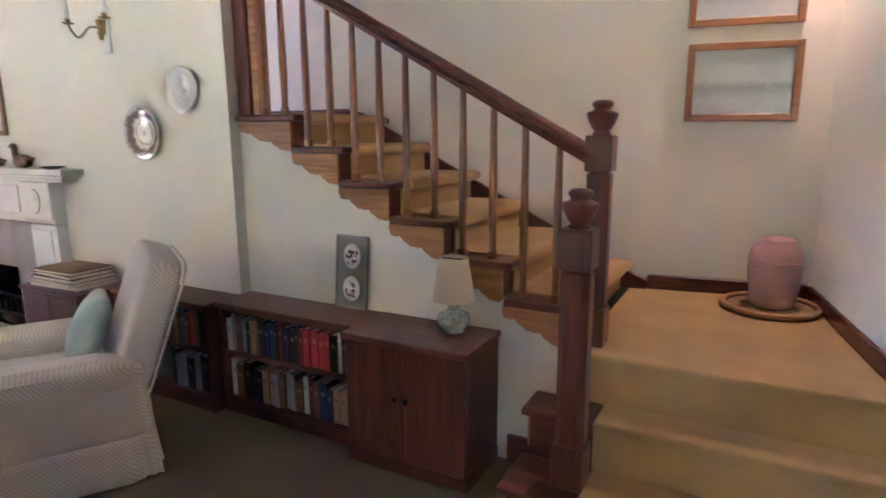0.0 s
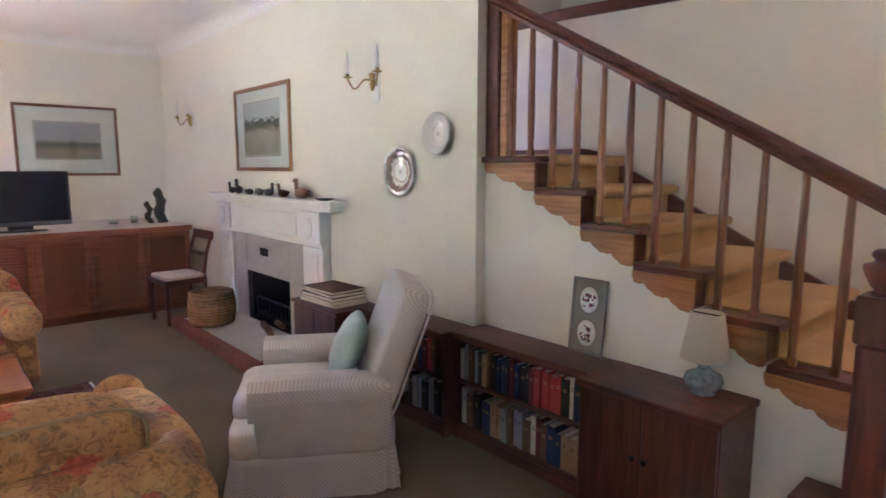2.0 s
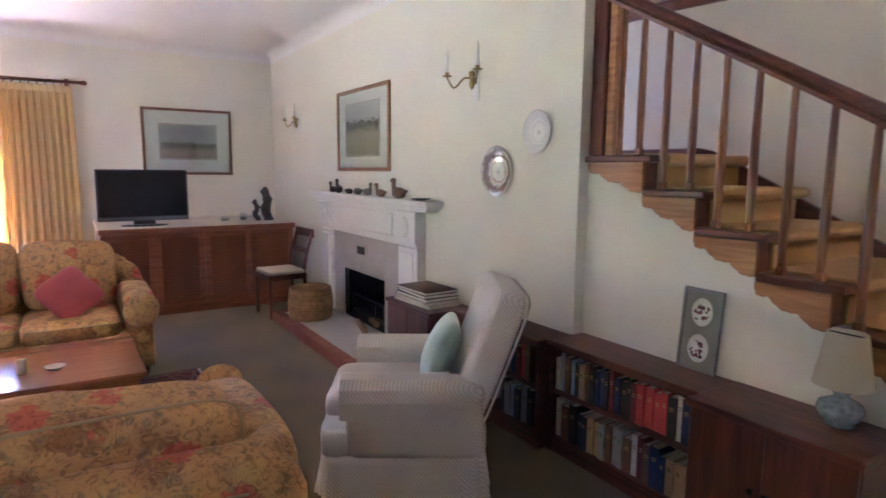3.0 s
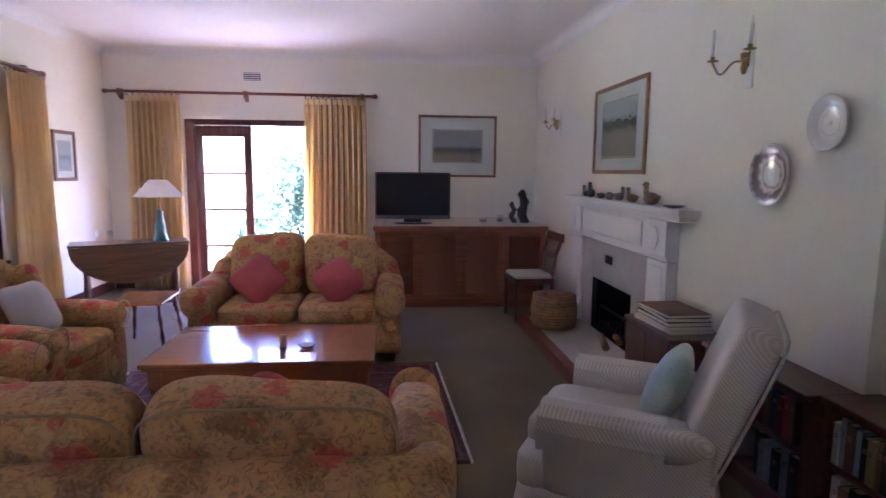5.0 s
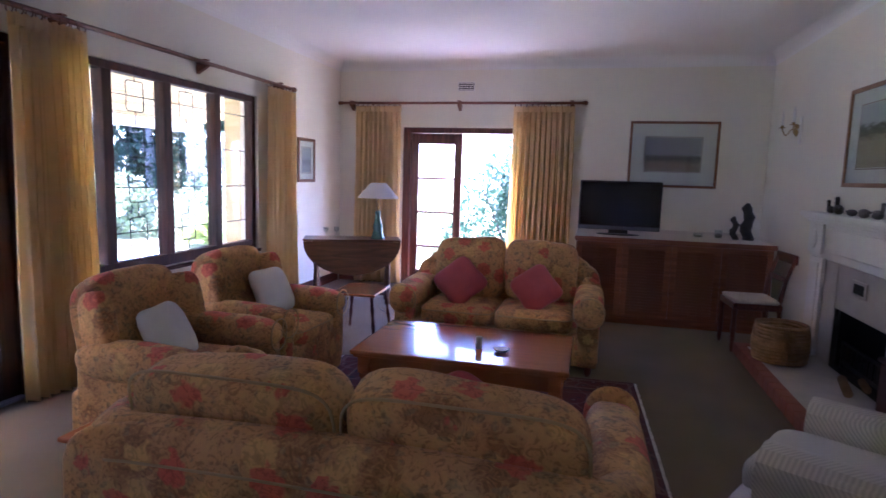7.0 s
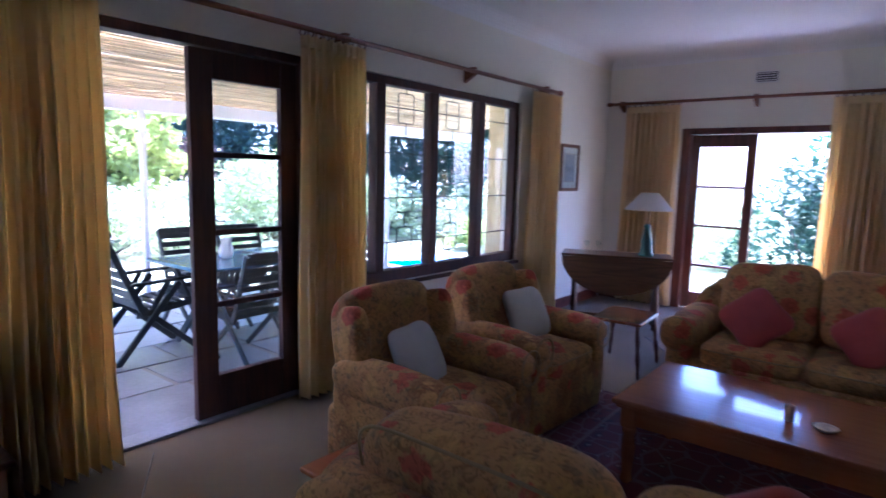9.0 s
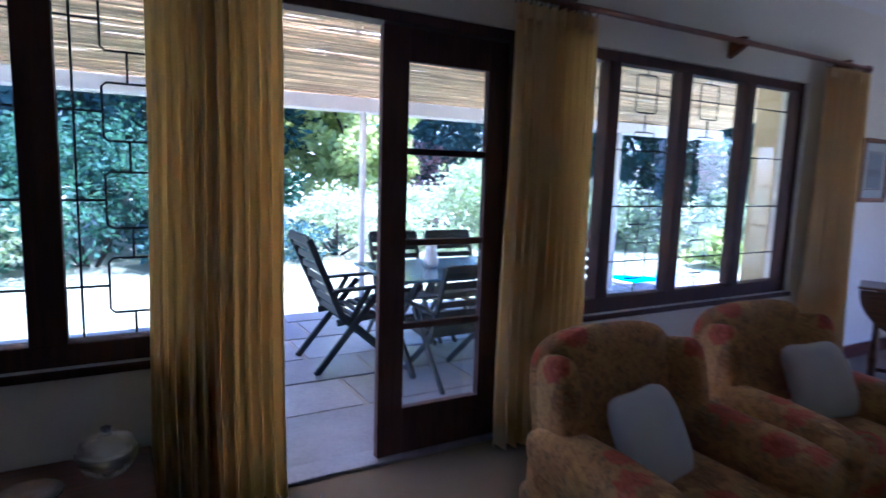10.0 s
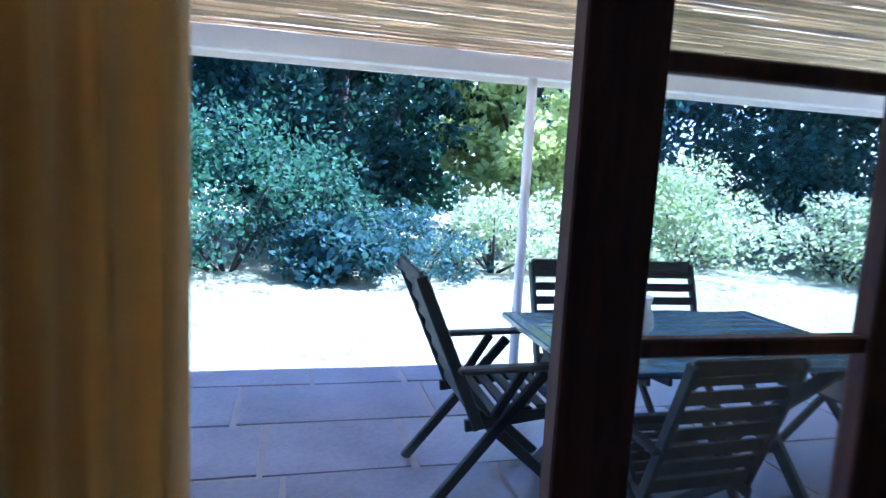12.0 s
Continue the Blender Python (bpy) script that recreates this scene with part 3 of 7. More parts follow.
def window(name, x0, x1, z0, z1, mullions, label, mw=0.045):
    y = YS - 0.08
    w = tagged(thing(name, label, "window", pose(x0, y, z0)), kind="structure")
    L, H = x1 - x0, z1 - z0
    bm = B()
    bx(bm, 0.001, 0.06, -0.04, 0.05, 0.001, H - 0.001, 0.004)
    bx(bm, L - 0.06, L - 0.001, -0.04, 0.05, 0.001, H - 0.001, 0.004)
    bx(bm, 0.06, L - 0.06, -0.04, 0.05, H - 0.06, H - 0.001, 0.004)
    bx(bm, 0.06, L - 0.06, -0.04, 0.05, 0.001, 0.09, 0.004)
    part("window_frame", bm, M_FRAMEW, w, "dark stained hardwood frame")
    part("window_sill", bx(B(), -0.03, L + 0.03, -0.05, 0.095, -0.035, -0.001, 0.008, 2), M_FRAMEW, w, "dark wooden sill")
    ms = [m - x0 for m in mullions]
    for m in ms:
        part("mullion", bx(B(), m - mw, m + mw, -0.04, 0.055, 0.09, H - 0.06, 0.004), M_FRAMEW, w)
    ed = [0.06 - mw] + ms + [L - 0.06 + mw]
    for a, b in zip(ed, ed[1:]):
        if b - a < 0.12:
            continue
        a, b = a + mw, b - mw
        g = part("pane", bx(B(), a, b, -0.003, 0.003, 0.09, H - 0.06), M_GLASS, w)
        g.visible_shadow = False
        burglar_bars(w, a, b, 0.09, H - 0.06)
    return w


window("window_1", *W1, (-3.835, -4.455, -5.115), "dark hardwood four-light window with iron bars")
window("window_2", *W2, (-1.03, -0.30), "dark hardwood window with iron bars beside the door", 0.062)

# veranda door: frame, closed leaf, open leaf folded back outside
d1 = tagged(thing("door_1", "dark hardwood glazed veranda door, one leaf open", "door", pose(PD[0], YS - 0.08, 0)), kind="structure")
Lw = PD[1] - PD[0]
bm = B()
bx(bm, 0.001, 0.03, -0.05, 0.06, 0, 2.219, 0.004)
bx(bm, Lw - 0.05, Lw - 0.001, -0.05, 0.06, 0, 2.219, 0.004)
bx(bm, 0.03, Lw - 0.05, -0.05, 0.06, 2.165, 2.219, 0.004)
part("door_frame", bm, M_FRAMEW, d1)
part("threshold", bx(B(), 0.03, Lw - 0.05, -0.09, 0.06, 0.001, 0.02, 0.004), M_SLAB, d1, "worn stone threshold")
leaf = part("door_leaf", B(), M_FRAMEW, d1)
lw = 0.713
bm = B()
o = 0.032
S = 0.14
bx(bm, o, o + S - 0.02, -0.022, 0.022, 0.022, 2.16, 0.004)
bx(bm, o + lw - S, o + lw, -0.022, 0.022, 0.022, 2.16, 0.004)
bx(bm, o + S - 0.02, o + lw - S, -0.022, 0.022, 0.022, 0.27, 0.004)
bx(bm, o + S - 0.02, o + lw - S, -0.022, 0.022, 2.005, 2.16, 0.004)
leaf.data = mesh_of("door_leaf", bm, M_FRAMEW)
zz = [0.27, 0.70, 1.128, 1.58, 2.005]
for z in zz[1:-1]:
    part("glazing_bar", bx(B(), o + S - 0.02, o + lw - S, -0.016, 0.016, z - 0.016, z + 0.016, 0.004), M_FRAMEW, leaf)
for a, b in zip(zz, zz[1:]):
    g = part("pane", bx(B(), o + S - 0.02, o + lw - S, -0.003, 0.003, a + 0.01, b - 0.01), M_GLASS, leaf)
    g.visible_shadow = False
M_BRASS = material("aged_brass", (0.35, 0.24, 0.09), 0.35, 0.9)

# garden door in the end wall
d2 = tagged(thing("door_2", "red-brown glazed garden door standing half open", "door", pose(XW - 0.1, DY0, 0, 0, 0, 90)), kind="structure")
M_DOORRED = wood("red_brown_door_wood", (0.07, 0.02, 0.014), (0.17, 0.055, 0.035), 0.4, axis=2)
Lw = DY1 - DY0
bm = B()
bx(bm, 0.001, 0.10, -0.09, 0.06, 0, DZ - 0.001, 0.004)
bx(bm, Lw - 0.06, Lw - 0.001, -0.09, 0.06, 0, DZ - 0.001, 0.004)
bx(bm, 0.10, Lw - 0.06, -0.09, 0.06, DZ - 0.07, DZ - 0.001, 0.004)
part("door_frame", bm, M_DOORRED, d2)
leaf = part("door_leaf", B(), M_DOORRED, d2)
bm = B()
lw, o = 0.68, 0.102
bx(bm, o, o + 0.09, -0.02, 0.02, 0.01, DZ - 0.072, 0.004)
bx(bm, o + lw - 0.1, o + lw, -0.02, 0.02, 0.01, DZ - 0.072, 0.004)
bx(bm, o + 0.09, o + lw - 0.1, -0.02, 0.02, 0.01, 0.2, 0.004)
bx(bm, o + 0.09, o + lw - 0.1, -0.02, 0.02, 1.88, DZ - 0.072, 0.004)
leaf.data = mesh_of("door_leaf", bm, M_DOORRED)
zz = [0.2, 0.52, 0.98, 1.43, 1.88]
for z in zz[1:-1]:
    part("glazing_bar", bx(B(), o + 0.09, o + lw - 0.1, -0.014, 0.014, z - 0.014, z + 0.014, 0.003), M_DOORRED, leaf)
for a, b in zip(zz, zz[1:]):
    g = part("pane", bx(B(), o + 0.09, o + lw - 0.1, -0.003, 0.003, a + 0.01, b - 0.01), M_GLASS, leaf)
    g.visible_shadow = False
structure("trim_step_outside", bx(B(), XW - 1.4, XW - 0.2, -2.4, -0.1, -0.14, -0.03, 0.01), M_SLAB, "stone step outside the garden door", "step")


# ---- curtains ----
def curtain(m, width, top, folds, label, seed, depth=0.056):
    c = thing("curtain", label, "curtain", m, "yellow curtains")
    rng = random.Random(seed)
    n = folds * 14
    ph = [rng.uniform(-0.5, 0.5) for _ in range(folds + 2)]
    am = [rng.uniform(0.6, 1.25) for _ in range(folds + 2)]
    bm = B()
    rows = []
    levels = [top, top - 0.04, top - 0.12, top - 0.3] + [top * (1 - i / 9) for i in range(2, 9)] + [0.02]
    for z in levels:
        q = 1 - z / top
        row_f, row_b = [], []
        for i in range(n + 1):
            u = i / n * folds
            k = int(u)
            f = u - k
            amp = (am[k] * (1 - f) + am[k + 1] * f) * depth * (0.55 + 0.5 * q)
            x = width * (i / n - 0.5) * (0.94 + 0.08 * q) + 0.012 * math.sin(z * 2.3 + ph[k]) * q
            lane = ph[k] * (1 - f) + ph[k + 1] * f
            y = amp * math.sin(2 * math.pi * u + 1.6 * lane * q) + 0.34 * amp * math.sin(4.3 * math.pi * u + 1 + q) + 0.004 * math.sin(19 * u + 3 * z)
            row_f.append(bm.verts.new((x, y, z)))
            row_b.append(bm.verts.new((x, y + 0.004, z)))
        rows.append((row_f, row_b))
    for (f0, b0), (f1, b1) in zip(rows, rows[1:]):
        for i in range(n):
            bm.faces.new((f0[i], f0[i + 1], f1[i + 1], f1[i])).smooth = True
            bm.faces.new((b0[i], b1[i], b1[i + 1], b0[i + 1])).smooth = True
        for i in (0, n):
            bm.faces.new((f0[i], f1[i], b1[i], b0[i]))
    for r in (rows[0], rows[-1]):
        for i in range(n):
            bm.faces.new((r[0][i], r[0][i + 1], r[1][i + 1], r[1][i]))
    bmesh.ops.recalc_face_normals(bm, faces=bm.faces)
    part("cloth", bm, M_CURT, c)
    bm = B()
    bx(bm, -width * 0.47, width * 0.47, -0.012, 0.016, top - 0.075, top - 0.005, 0.004)
    part("heading_tape", bm, M_CURT, c)
    for i in range(folds):
        x = -width * 0.45 + width * 0.9 * i / (folds - 1)
        bm = B()
        pts = [(x, 0.027 * math.cos(a), top + 0.018 + 0.027 * math.sin(a)) for a in [2 * math.pi * k / 12 for k in range(13)]]
        tube(bm, pts, 0.004, 5)
        part("curtain_ring", bm, M_ROD, c)
    return c


M_ROD = wood("curtain_rod_wood", (0.12, 0.04, 0.018), (0.28, 0.10, 0.04), 0.4, axis=0)


def rod(m, length, brackets):
    r = thing("curtain_rod", "turned brown wooden curtain rod on brackets", "curtain rod", m)
    part("pole", tube(B(), [(0, 0, 0), (length, 0, 0)], 0.017, 12), M_ROD, r)
    for x, s in ((0, -1), (length, 1)):
        bm = B()
        pr = [(0.017, 0), (0.024, 0.006), (0.018, 0.014), (0.028, 0.035), (0.024, 0.055), (0.012, 0.068), (0.001, 0.072)]
        lathe(bm, pr, (0, 0, 0), 12)
        bmesh.ops.rotate(bm, verts=bm.verts, matrix=Euler((0, s * math.pi / 2, 0)).to_matrix())
        bmesh.ops.translate(bm, verts=bm.verts, vec=(x, 0, 0))
        part("finial", bm, M_ROD, r)
    for x in brackets:
        part("rod_bracket", prism(B(), [(0.02, -0.03), (-0.088, -0.09), (-0.088, 0.03), (0.02, 0.03), (0.02, 0.018), (-0.02, 0.018), (-0.02, -0.018), (0.02, -0.018)], 'x', x - 0.02, x + 0.02), M_ROD, r, "wooden wall bracket")
    return r


ZR = 2.365
rod(pose(-6.30, YS + 0.09, ZR), 6.75, (0.25, 1.50, 2.92, 4.75, 6.6))
rod(pose(XW + 0.09, 0.23, 2.39, 0, 0, -90), 3.10, (0.12, 1.52, 2.98))
curtain(pose(-6.07, YS + 0.09, 0), 0.56, ZR - 0.04, 9, "yellow cotton curtain drawn back beside the window", 1)
curtain(pose(-3.285, YS + 0.09, 0), 0.55, ZR - 0.04, 9, "yellow cotton curtain gathered between window and door", 2)
curtain(pose(-1.63, YS + 0.09, 0), 0.52, ZR - 0.04, 10, "yellow cotton curtain gathered beside the open door", 3)
curtain(pose(XW + 0.09, -2.37, 0, 0, 0, -90), 0.66, 2.35, 9, "sunlit yellow curtain beside the garden door", 4)
curtain(pose(XW + 0.09, -0.22, 0, 0, 0, -90), 0.79, 2.35, 11, "sunlit yellow curtain at the garden door", 5)

# air vent over the garden door
v = thing("air_vent", "small cream plaster air vent grille on the wall", "vent", pose(XW, -1.22, 2.605, 0, 0, 90))
bm = B()
bx(bm, -0.11, 0.11, -0.010, -0.001, -0.06, -0.048)
bx(bm, -0.11, 0.11, -0.010, -0.001, 0.048, 0.06)
bx(bm, -0.11, -0.098, -0.010, -0.001, -0.048, 0.048)
bx(bm, 0.098, 0.11, -0.010, -0.001, -0.048, 0.048)
part("vent_frame", bm, M_WHITE, v)
part("vent_backing", bx(B(), -0.098, 0.098, -0.003, -0.0005, -0.048, 0.048), M_SOOT, v)
for i in range(4):
    for j in range(3):
        part("vent_slat", bx(B(), -0.09 + 0.062 * j, -0.09 + 0.055 + 0.062 * j, -0.008, -0.004, -0.042 + 0.024 * i, -0.03 + 0.024 * i), M_WHITE, v)


# ---- pictures ----
def print_material(name, sky_c, land_c, dark_c, horizon, sc=9.0):
    m = bpy.data.materials.new(name)
    m.use_nodes = True
    nt = m.node_tree
    b = nt.nodes["Principled BSDF"]
    b.inputs["Roughness"].default_value = 0.7
    tc = nt.nodes.new("ShaderNodeTexCoord")
    sep = nt.nodes.new("ShaderNodeSeparateXYZ")
    nt.links.new(tc.outputs["Generated"], sep.inputs[0])
    nz = nt.nodes.new("ShaderNodeTexNoise")
    nz.inputs["Scale"].default_value, nz.inputs["Detail"].default_value = sc, 6.0
    mp = nt.nodes.new("ShaderNodeMapping")
    mp.inputs["Scale"].default_value = (1.0, 1.0, 2.6)
    nt.links.new(tc.outputs["Generated"], mp.inputs[0])
    nt.links.new(mp.outputs[0], nz.inputs["Vector"])
    ad = nt.nodes.new("ShaderNodeMath")
    ad.operation = 'MULTIPLY_ADD'
    nt.links.new(nz.outputs[0], ad.inputs[0])
    ad.inputs[1].default_value = 0.4
    nt.links.new(sep.outputs[2], ad.inputs[2])
    rp = nt.nodes.new("ShaderNodeValToRGB")
    e = rp.color_ramp.elements
    e[0].position, e[0].color = 0.15, (*land_c, 1)
    e[1].position, e[1].color = 1.1, (*sky_c, 1)
    for p, c in ((horizon - 0.12, land_c), (horizon + 0.02, dark_c), (horizon + 0.10, dark_c), (horizon + 0.16, sky_c)):
        x = e.new(p)
        x.color = (*c, 1)
    nt.links.new(ad.outputs[0], rp.inputs[0])
    n2 = nt.nodes.new("ShaderNodeTexNoise")
    n2.inputs["Scale"].default_value, n2.inputs["Detail"].default_value = 22.0, 5.0
    nt.links.new(mp.outputs[0], n2.inputs["Vector"])
    mx = nt.nodes.new("ShaderNodeMix")
    mx.data_type, mx.blend_type = 'RGBA', 'OVERLAY'
    mx.inputs[0].default_value = 0.8
    nt.links.new(rp.outputs[0], mx.inputs[6])
    nt.links.new(n2.outputs[0], mx.inputs[7])
    nt.links.new(mx.outputs[2], b.inputs["Base Color"])
    return m


M_MAT = material("picture_mount_card", (0.74, 0.72, 0.66), 0.8, var=0.03)
M_PFRAME = wood("light_picture_frame", (0.24, 0.10, 0.04), (0.45, 0.22, 0.09), 0.35)
M_DFRAME = wood("brown_picture_frame", (0.15, 0.06, 0.03), (0.28, 0.13, 0.06), 0.4)
M_GOLD = material("gilt_fillet", (0.5, 0.36, 0.14), 0.4, 0.7)


def picture(m, w, h, fw, mount, pr, label, frame_m, glass=True):
    """Hangs in the local x-z plane, its back on y = 0, facing -y; origin at its centre."""
    p = thing("framed_picture", label, "picture", m)
    for a in ((-w / 2, -w / 2 + fw, -h / 2, h / 2), (w / 2 - fw, w / 2, -h / 2, h / 2), (-w / 2 + fw, w / 2 - fw, -h / 2, -h / 2 + fw), (-w / 2 + fw, w / 2 - fw, h / 2 - fw, h / 2)):
        part("frame_bar", bx(B(), a[0], a[1], -0.024, -0.002, a[2], a[3], 0.004), frame_m, p)
    part("mount", bx(B(), -w / 2 + fw, w / 2 - fw, -0.010, -0.004, -h / 2 + fw, h / 2 - fw), M_MAT, p, "cream card mount")
    iw, ih = w / 2 - fw - mount[0], h / 2 - fw - mount[1]
    if mount[0]:
        bm = B()
        for a in ((-iw - 0.012, -iw - 0.006, -ih - 0.012, ih + 0.012), (iw + 0.006, iw + 0.012, -ih - 0.012, ih + 0.012), (-iw - 0.006, iw + 0.006, -ih - 0.012, -ih - 0.006), (-iw - 0.006, iw + 0.006, ih + 0.006, ih + 0.012)):
            bx(bm, a[0], a[1], -0.0112, -0.009, a[2], a[3])
        part("mount_line", bm, M_DFRAME, p)
    part("print", bx(B(), -iw, iw, -0.012, -0.008, -ih, ih), pr, p)
    if glass:
        g = part("picture_glass", bx(B(), -w / 2 + fw, w / 2 - fw, -0.018, -0.016, -h / 2 + fw, h / 2 - fw), M_GLASS, p)
        g.visible_shadow = False
    return p


PR1 = print_material("marsh_print", (0.50, 0.51, 0.50), (0.42, 0.36, 0.25), (0.12, 0.12, 0.09), 0.74)
PR2 = print_material("lake_print", (0.36, 0.35, 0.36), (0.30, 0.23, 0.18), (0.11, 0.10, 0.09), 0.54, 14.0)
PR3 = print_material("harbour_print", (0.74, 0.72, 0.71), (0.70, 0.69, 0.68), (0.48, 0.48, 0.48), 0.55, 16.0)
PR4 = print_material("pale_drawing", (0.36, 0.37, 0.40), (0.34, 0.35, 0.38), (0.24, 0.25, 0.28), 0.6, 6.0)
picture(pose(-5.02, YN, 1.847), 1.10, 0.74, 0.032, (0.17, 0.11), PR1, "marsh landscape print in a light wooden frame over the mantel", M_PFRAME)
picture(pose(XW, 1.31, 1.80, 0, 0, 90), 1.00, 0.776, 0.03, (0.16, 0.16), PR2, "lake landscape print in a brown frame behind the television", M_DFRAME)
picture(pose(-6.78, YS, 1.604, 0, 0, 180), 0.43, 0.52, 0.035, (0.07, 0.08), PR4, "small pale drawing in a brown wooden frame", M_DFRAME)
picture(pose(0.01, yw(0.01) - 0.001, 1.72, 0, 0, 9.65), 0.53, 0.39, 0.036, (0.0, 0.0), PR3, "pale harbour print in an orange-brown frame above the landing", M_PFRAME)
picture(pose(0.0, yw(0.0) - 0.001, 2.19, 0, 0, 9.65), 0.53, 0.39, 0.036, (0.0, 0.0), PR3, "pale harbour print hung above another on the stair wall", M_PFRAME)


# ---- fireplace ----
fp = thing("fireplace", "white painted carved mantelpiece round a grey stone fireplace", "fireplace", pose(-4.78, YN, 0))
OX = -4.78


def F(name, x0, x1, y0, y1, z0, z1, mat=M_WHITE, bev=0.005, label="", parent=fp, seg=1):
    return part(name, bx(B(), x0 - OX, x1 - OX, y0 - YN, y1 - YN, z0, z1, bev, seg), mat, parent, label)


yb = YN - 0.002
bm = B()
for x0, x1, y, z0, z1 in ((-6.03, -3.65, 0.150, 1.227, 1.265), (-6.00, -3.68, 0.130, 1.205, 1.227), (-5.96, -3.72, 0.112, 1.180, 1.205)):
    bx(bm, x0 - OX, x1 - OX, -y, -0.002, z0, z1, 0.008, 2)
part("mantel_shelf", bm, M_WHITE, fp, "white moulded mantel shelf")
F("frieze", -5.89, -3.90, YN - 0.085, yb, 0.90, 1.180)
F("frieze_panel", -5.52, -4.28, YN - 0.095, YN - 0.084, 0.96, 1.15, bev=0.006)
for x0, x1 in ((-5.89, -5.61), (-4.20, -3.90)):
    F("pilaster", x0, x1, YN - 0.082, yb, 0.09, 0.895)
    F("pilaster_block", x0 - 0.008, x1 + 0.008, YN - 0.105, YN - 0.084, 0.93, 1.175)
    F("pilaster_panel", x0 + 0.05, x1 - 0.05, YN - 0.093, YN - 0.081, 0.28, 0.86, bev=0.006)
    F("pilaster_foot", x0 - 0.01, x1 + 0.01, YN - 0.10, YN - 0.081, 0.09, 0.24)
    bm = B()
    lathe(bm, [(0.001, 0), (0.05, 0), (0.055, 0.006), (0.045, 0.012), (0.036, 0.006), (0.028, 0.012), (0.001, 0.015)], (0, 0, 0), 24)
    bmesh.ops.rotate(bm, verts=bm.verts, matrix=Euler((math.pi / 2, 0, 0)).to_matrix())
    bmesh.ops.scale(bm, verts=bm.verts, vec=(1, 1, 1.5))
    bmesh.ops.translate(bm, verts=bm.verts, vec=((x0 + x1) / 2 - OX, -0.105, 1.05))
    part("oval_patera", bm, M_WHITE, fp, "oval carved ornament")
# stone slips round the opening
F("stone_slip", -5.61, -5.345, YN - 0.055, yb, 0.09, 0.90, M_STONE, label="grey stone slip")
F("stone_slip", -4.50, -4.20, YN - 0.055, yb, 0.09, 0.90, M_STONE)
F("stone_lintel", -5.345, -4.50, YN - 0.055, yb, 0.55, 0.90, M_STONE)
F("vent_plate", -5.07, -4.83, YN - 0.063, YN - 0.054, 0.70, 0.82, M_STONE)
F("vent_slot", -5.03, -4.87, YN - 0.066, YN - 0.062, 0.725, 0.795, M_SOOT, 0)
# firebox behind the wall
bm = B()
o = -OX
bx(bm, -5.39 + o, -5.345 + o, -0.05, 0.42, 0.09, 0.60)
bx(bm, -4.50 + o, -4.455 + o, -0.05, 0.42, 0.09, 0.60)
bx(bm, -5.39 + o, -4.455 + o, 0.42, 0.46, 0.09, 0.60)
bx(bm, -5.39 + o, -4.455 + o, 0.0, 0.46, 0.575, 0.615)
bx(bm, -5.345 + o, -4.50 + o, -0.05, 0.42, 0.05, 0.095)
part("firebox", bm, M_SOOT, fp, "soot-black firebox")
bm = B()
for i in range(9):
    x = -5.29 + o + 0.0825 * i
    beam(bm, (x, 0.02, 0.14), (x, 0.02, 0.30), 0.014, 0.014)
for z in (0.15, 0.29):
    beam(bm, (-5.31 + o, 0.02, z), (-4.53 + o, 0.02, z), 0.018, 0.018)
bx(bm, -5.31 + o, -4.53 + o, 0.02, 0.3, 0.12, 0.14)
for x in (-5.29, -4.55):
    beam(bm, (x + o, 0.02, 0.09), (x + o, 0.02, 0.3), 0.025, 0.025)
part("fire_grate", bm, M_IRON, fp, "black iron grate")
M_LOG = material("dry_log", (0.26, 0.16, 0.09), 0.9, var=0.3)
bm = B()
tube(bm, [(-4.90 + o, -0.12, 0.12), (-4.58 + o, -0.2, 0.115)], 0.03, 9)
tube(bm, [(-4.84 + o, -0.02, 0.13), (-4.56 + o, -0.10, 0.16)], 0.025, 9)
part("kindling", bm, M_LOG, fp, "dry kindling at the grate")
# hearth: stone slab inside a red tile kerb
hs = tagged(thing("hearth", "raised stone hearth edged with dark red tiles", "hearth", pose(-4.8, 2.0, 0)), kind="structure")
hx0, hx1, hy0 = -5.80, -3.92, 1.69
part("slab", bx(B(), hx0 + 0.09 + 4.8, hx1 - 0.09 + 4.8, hy0 + 0.09 - 2.0, YN - 0.002 - 2.0, 0, 0.088, 0.003), M_STONE, hs, "grey stone slab")
me = None
for i in range(14):
    x = hx0 + (hx1 - hx0) * i / 14
    if me is None:
        me = mesh_of("hearth_tile", bx(B(), 0.001, (hx1 - hx0) / 14 - 0.001, 0, 0.088, 0, 0.095, 0.004), M_BRICKR)
    ob = new("hearth_tile", me)
    ob.parent = hs
    ob.location = (x + 4.8, hy0 - 2.0, 0)
me2 = mesh_of("hearth_tile", bx(B(), 0, 0.088, 0.001, 0.137, 0, 0.095, 0.004), M_BRICKR)
for x in (hx0, hx1 - 0.088):
    for i in range(4):
        ob = new("hearth_tile", me2)
        ob.parent = hs
        ob.location = (x + 4.8, hy0 + 0.088 + 0.138 * i - 2.0, 0)


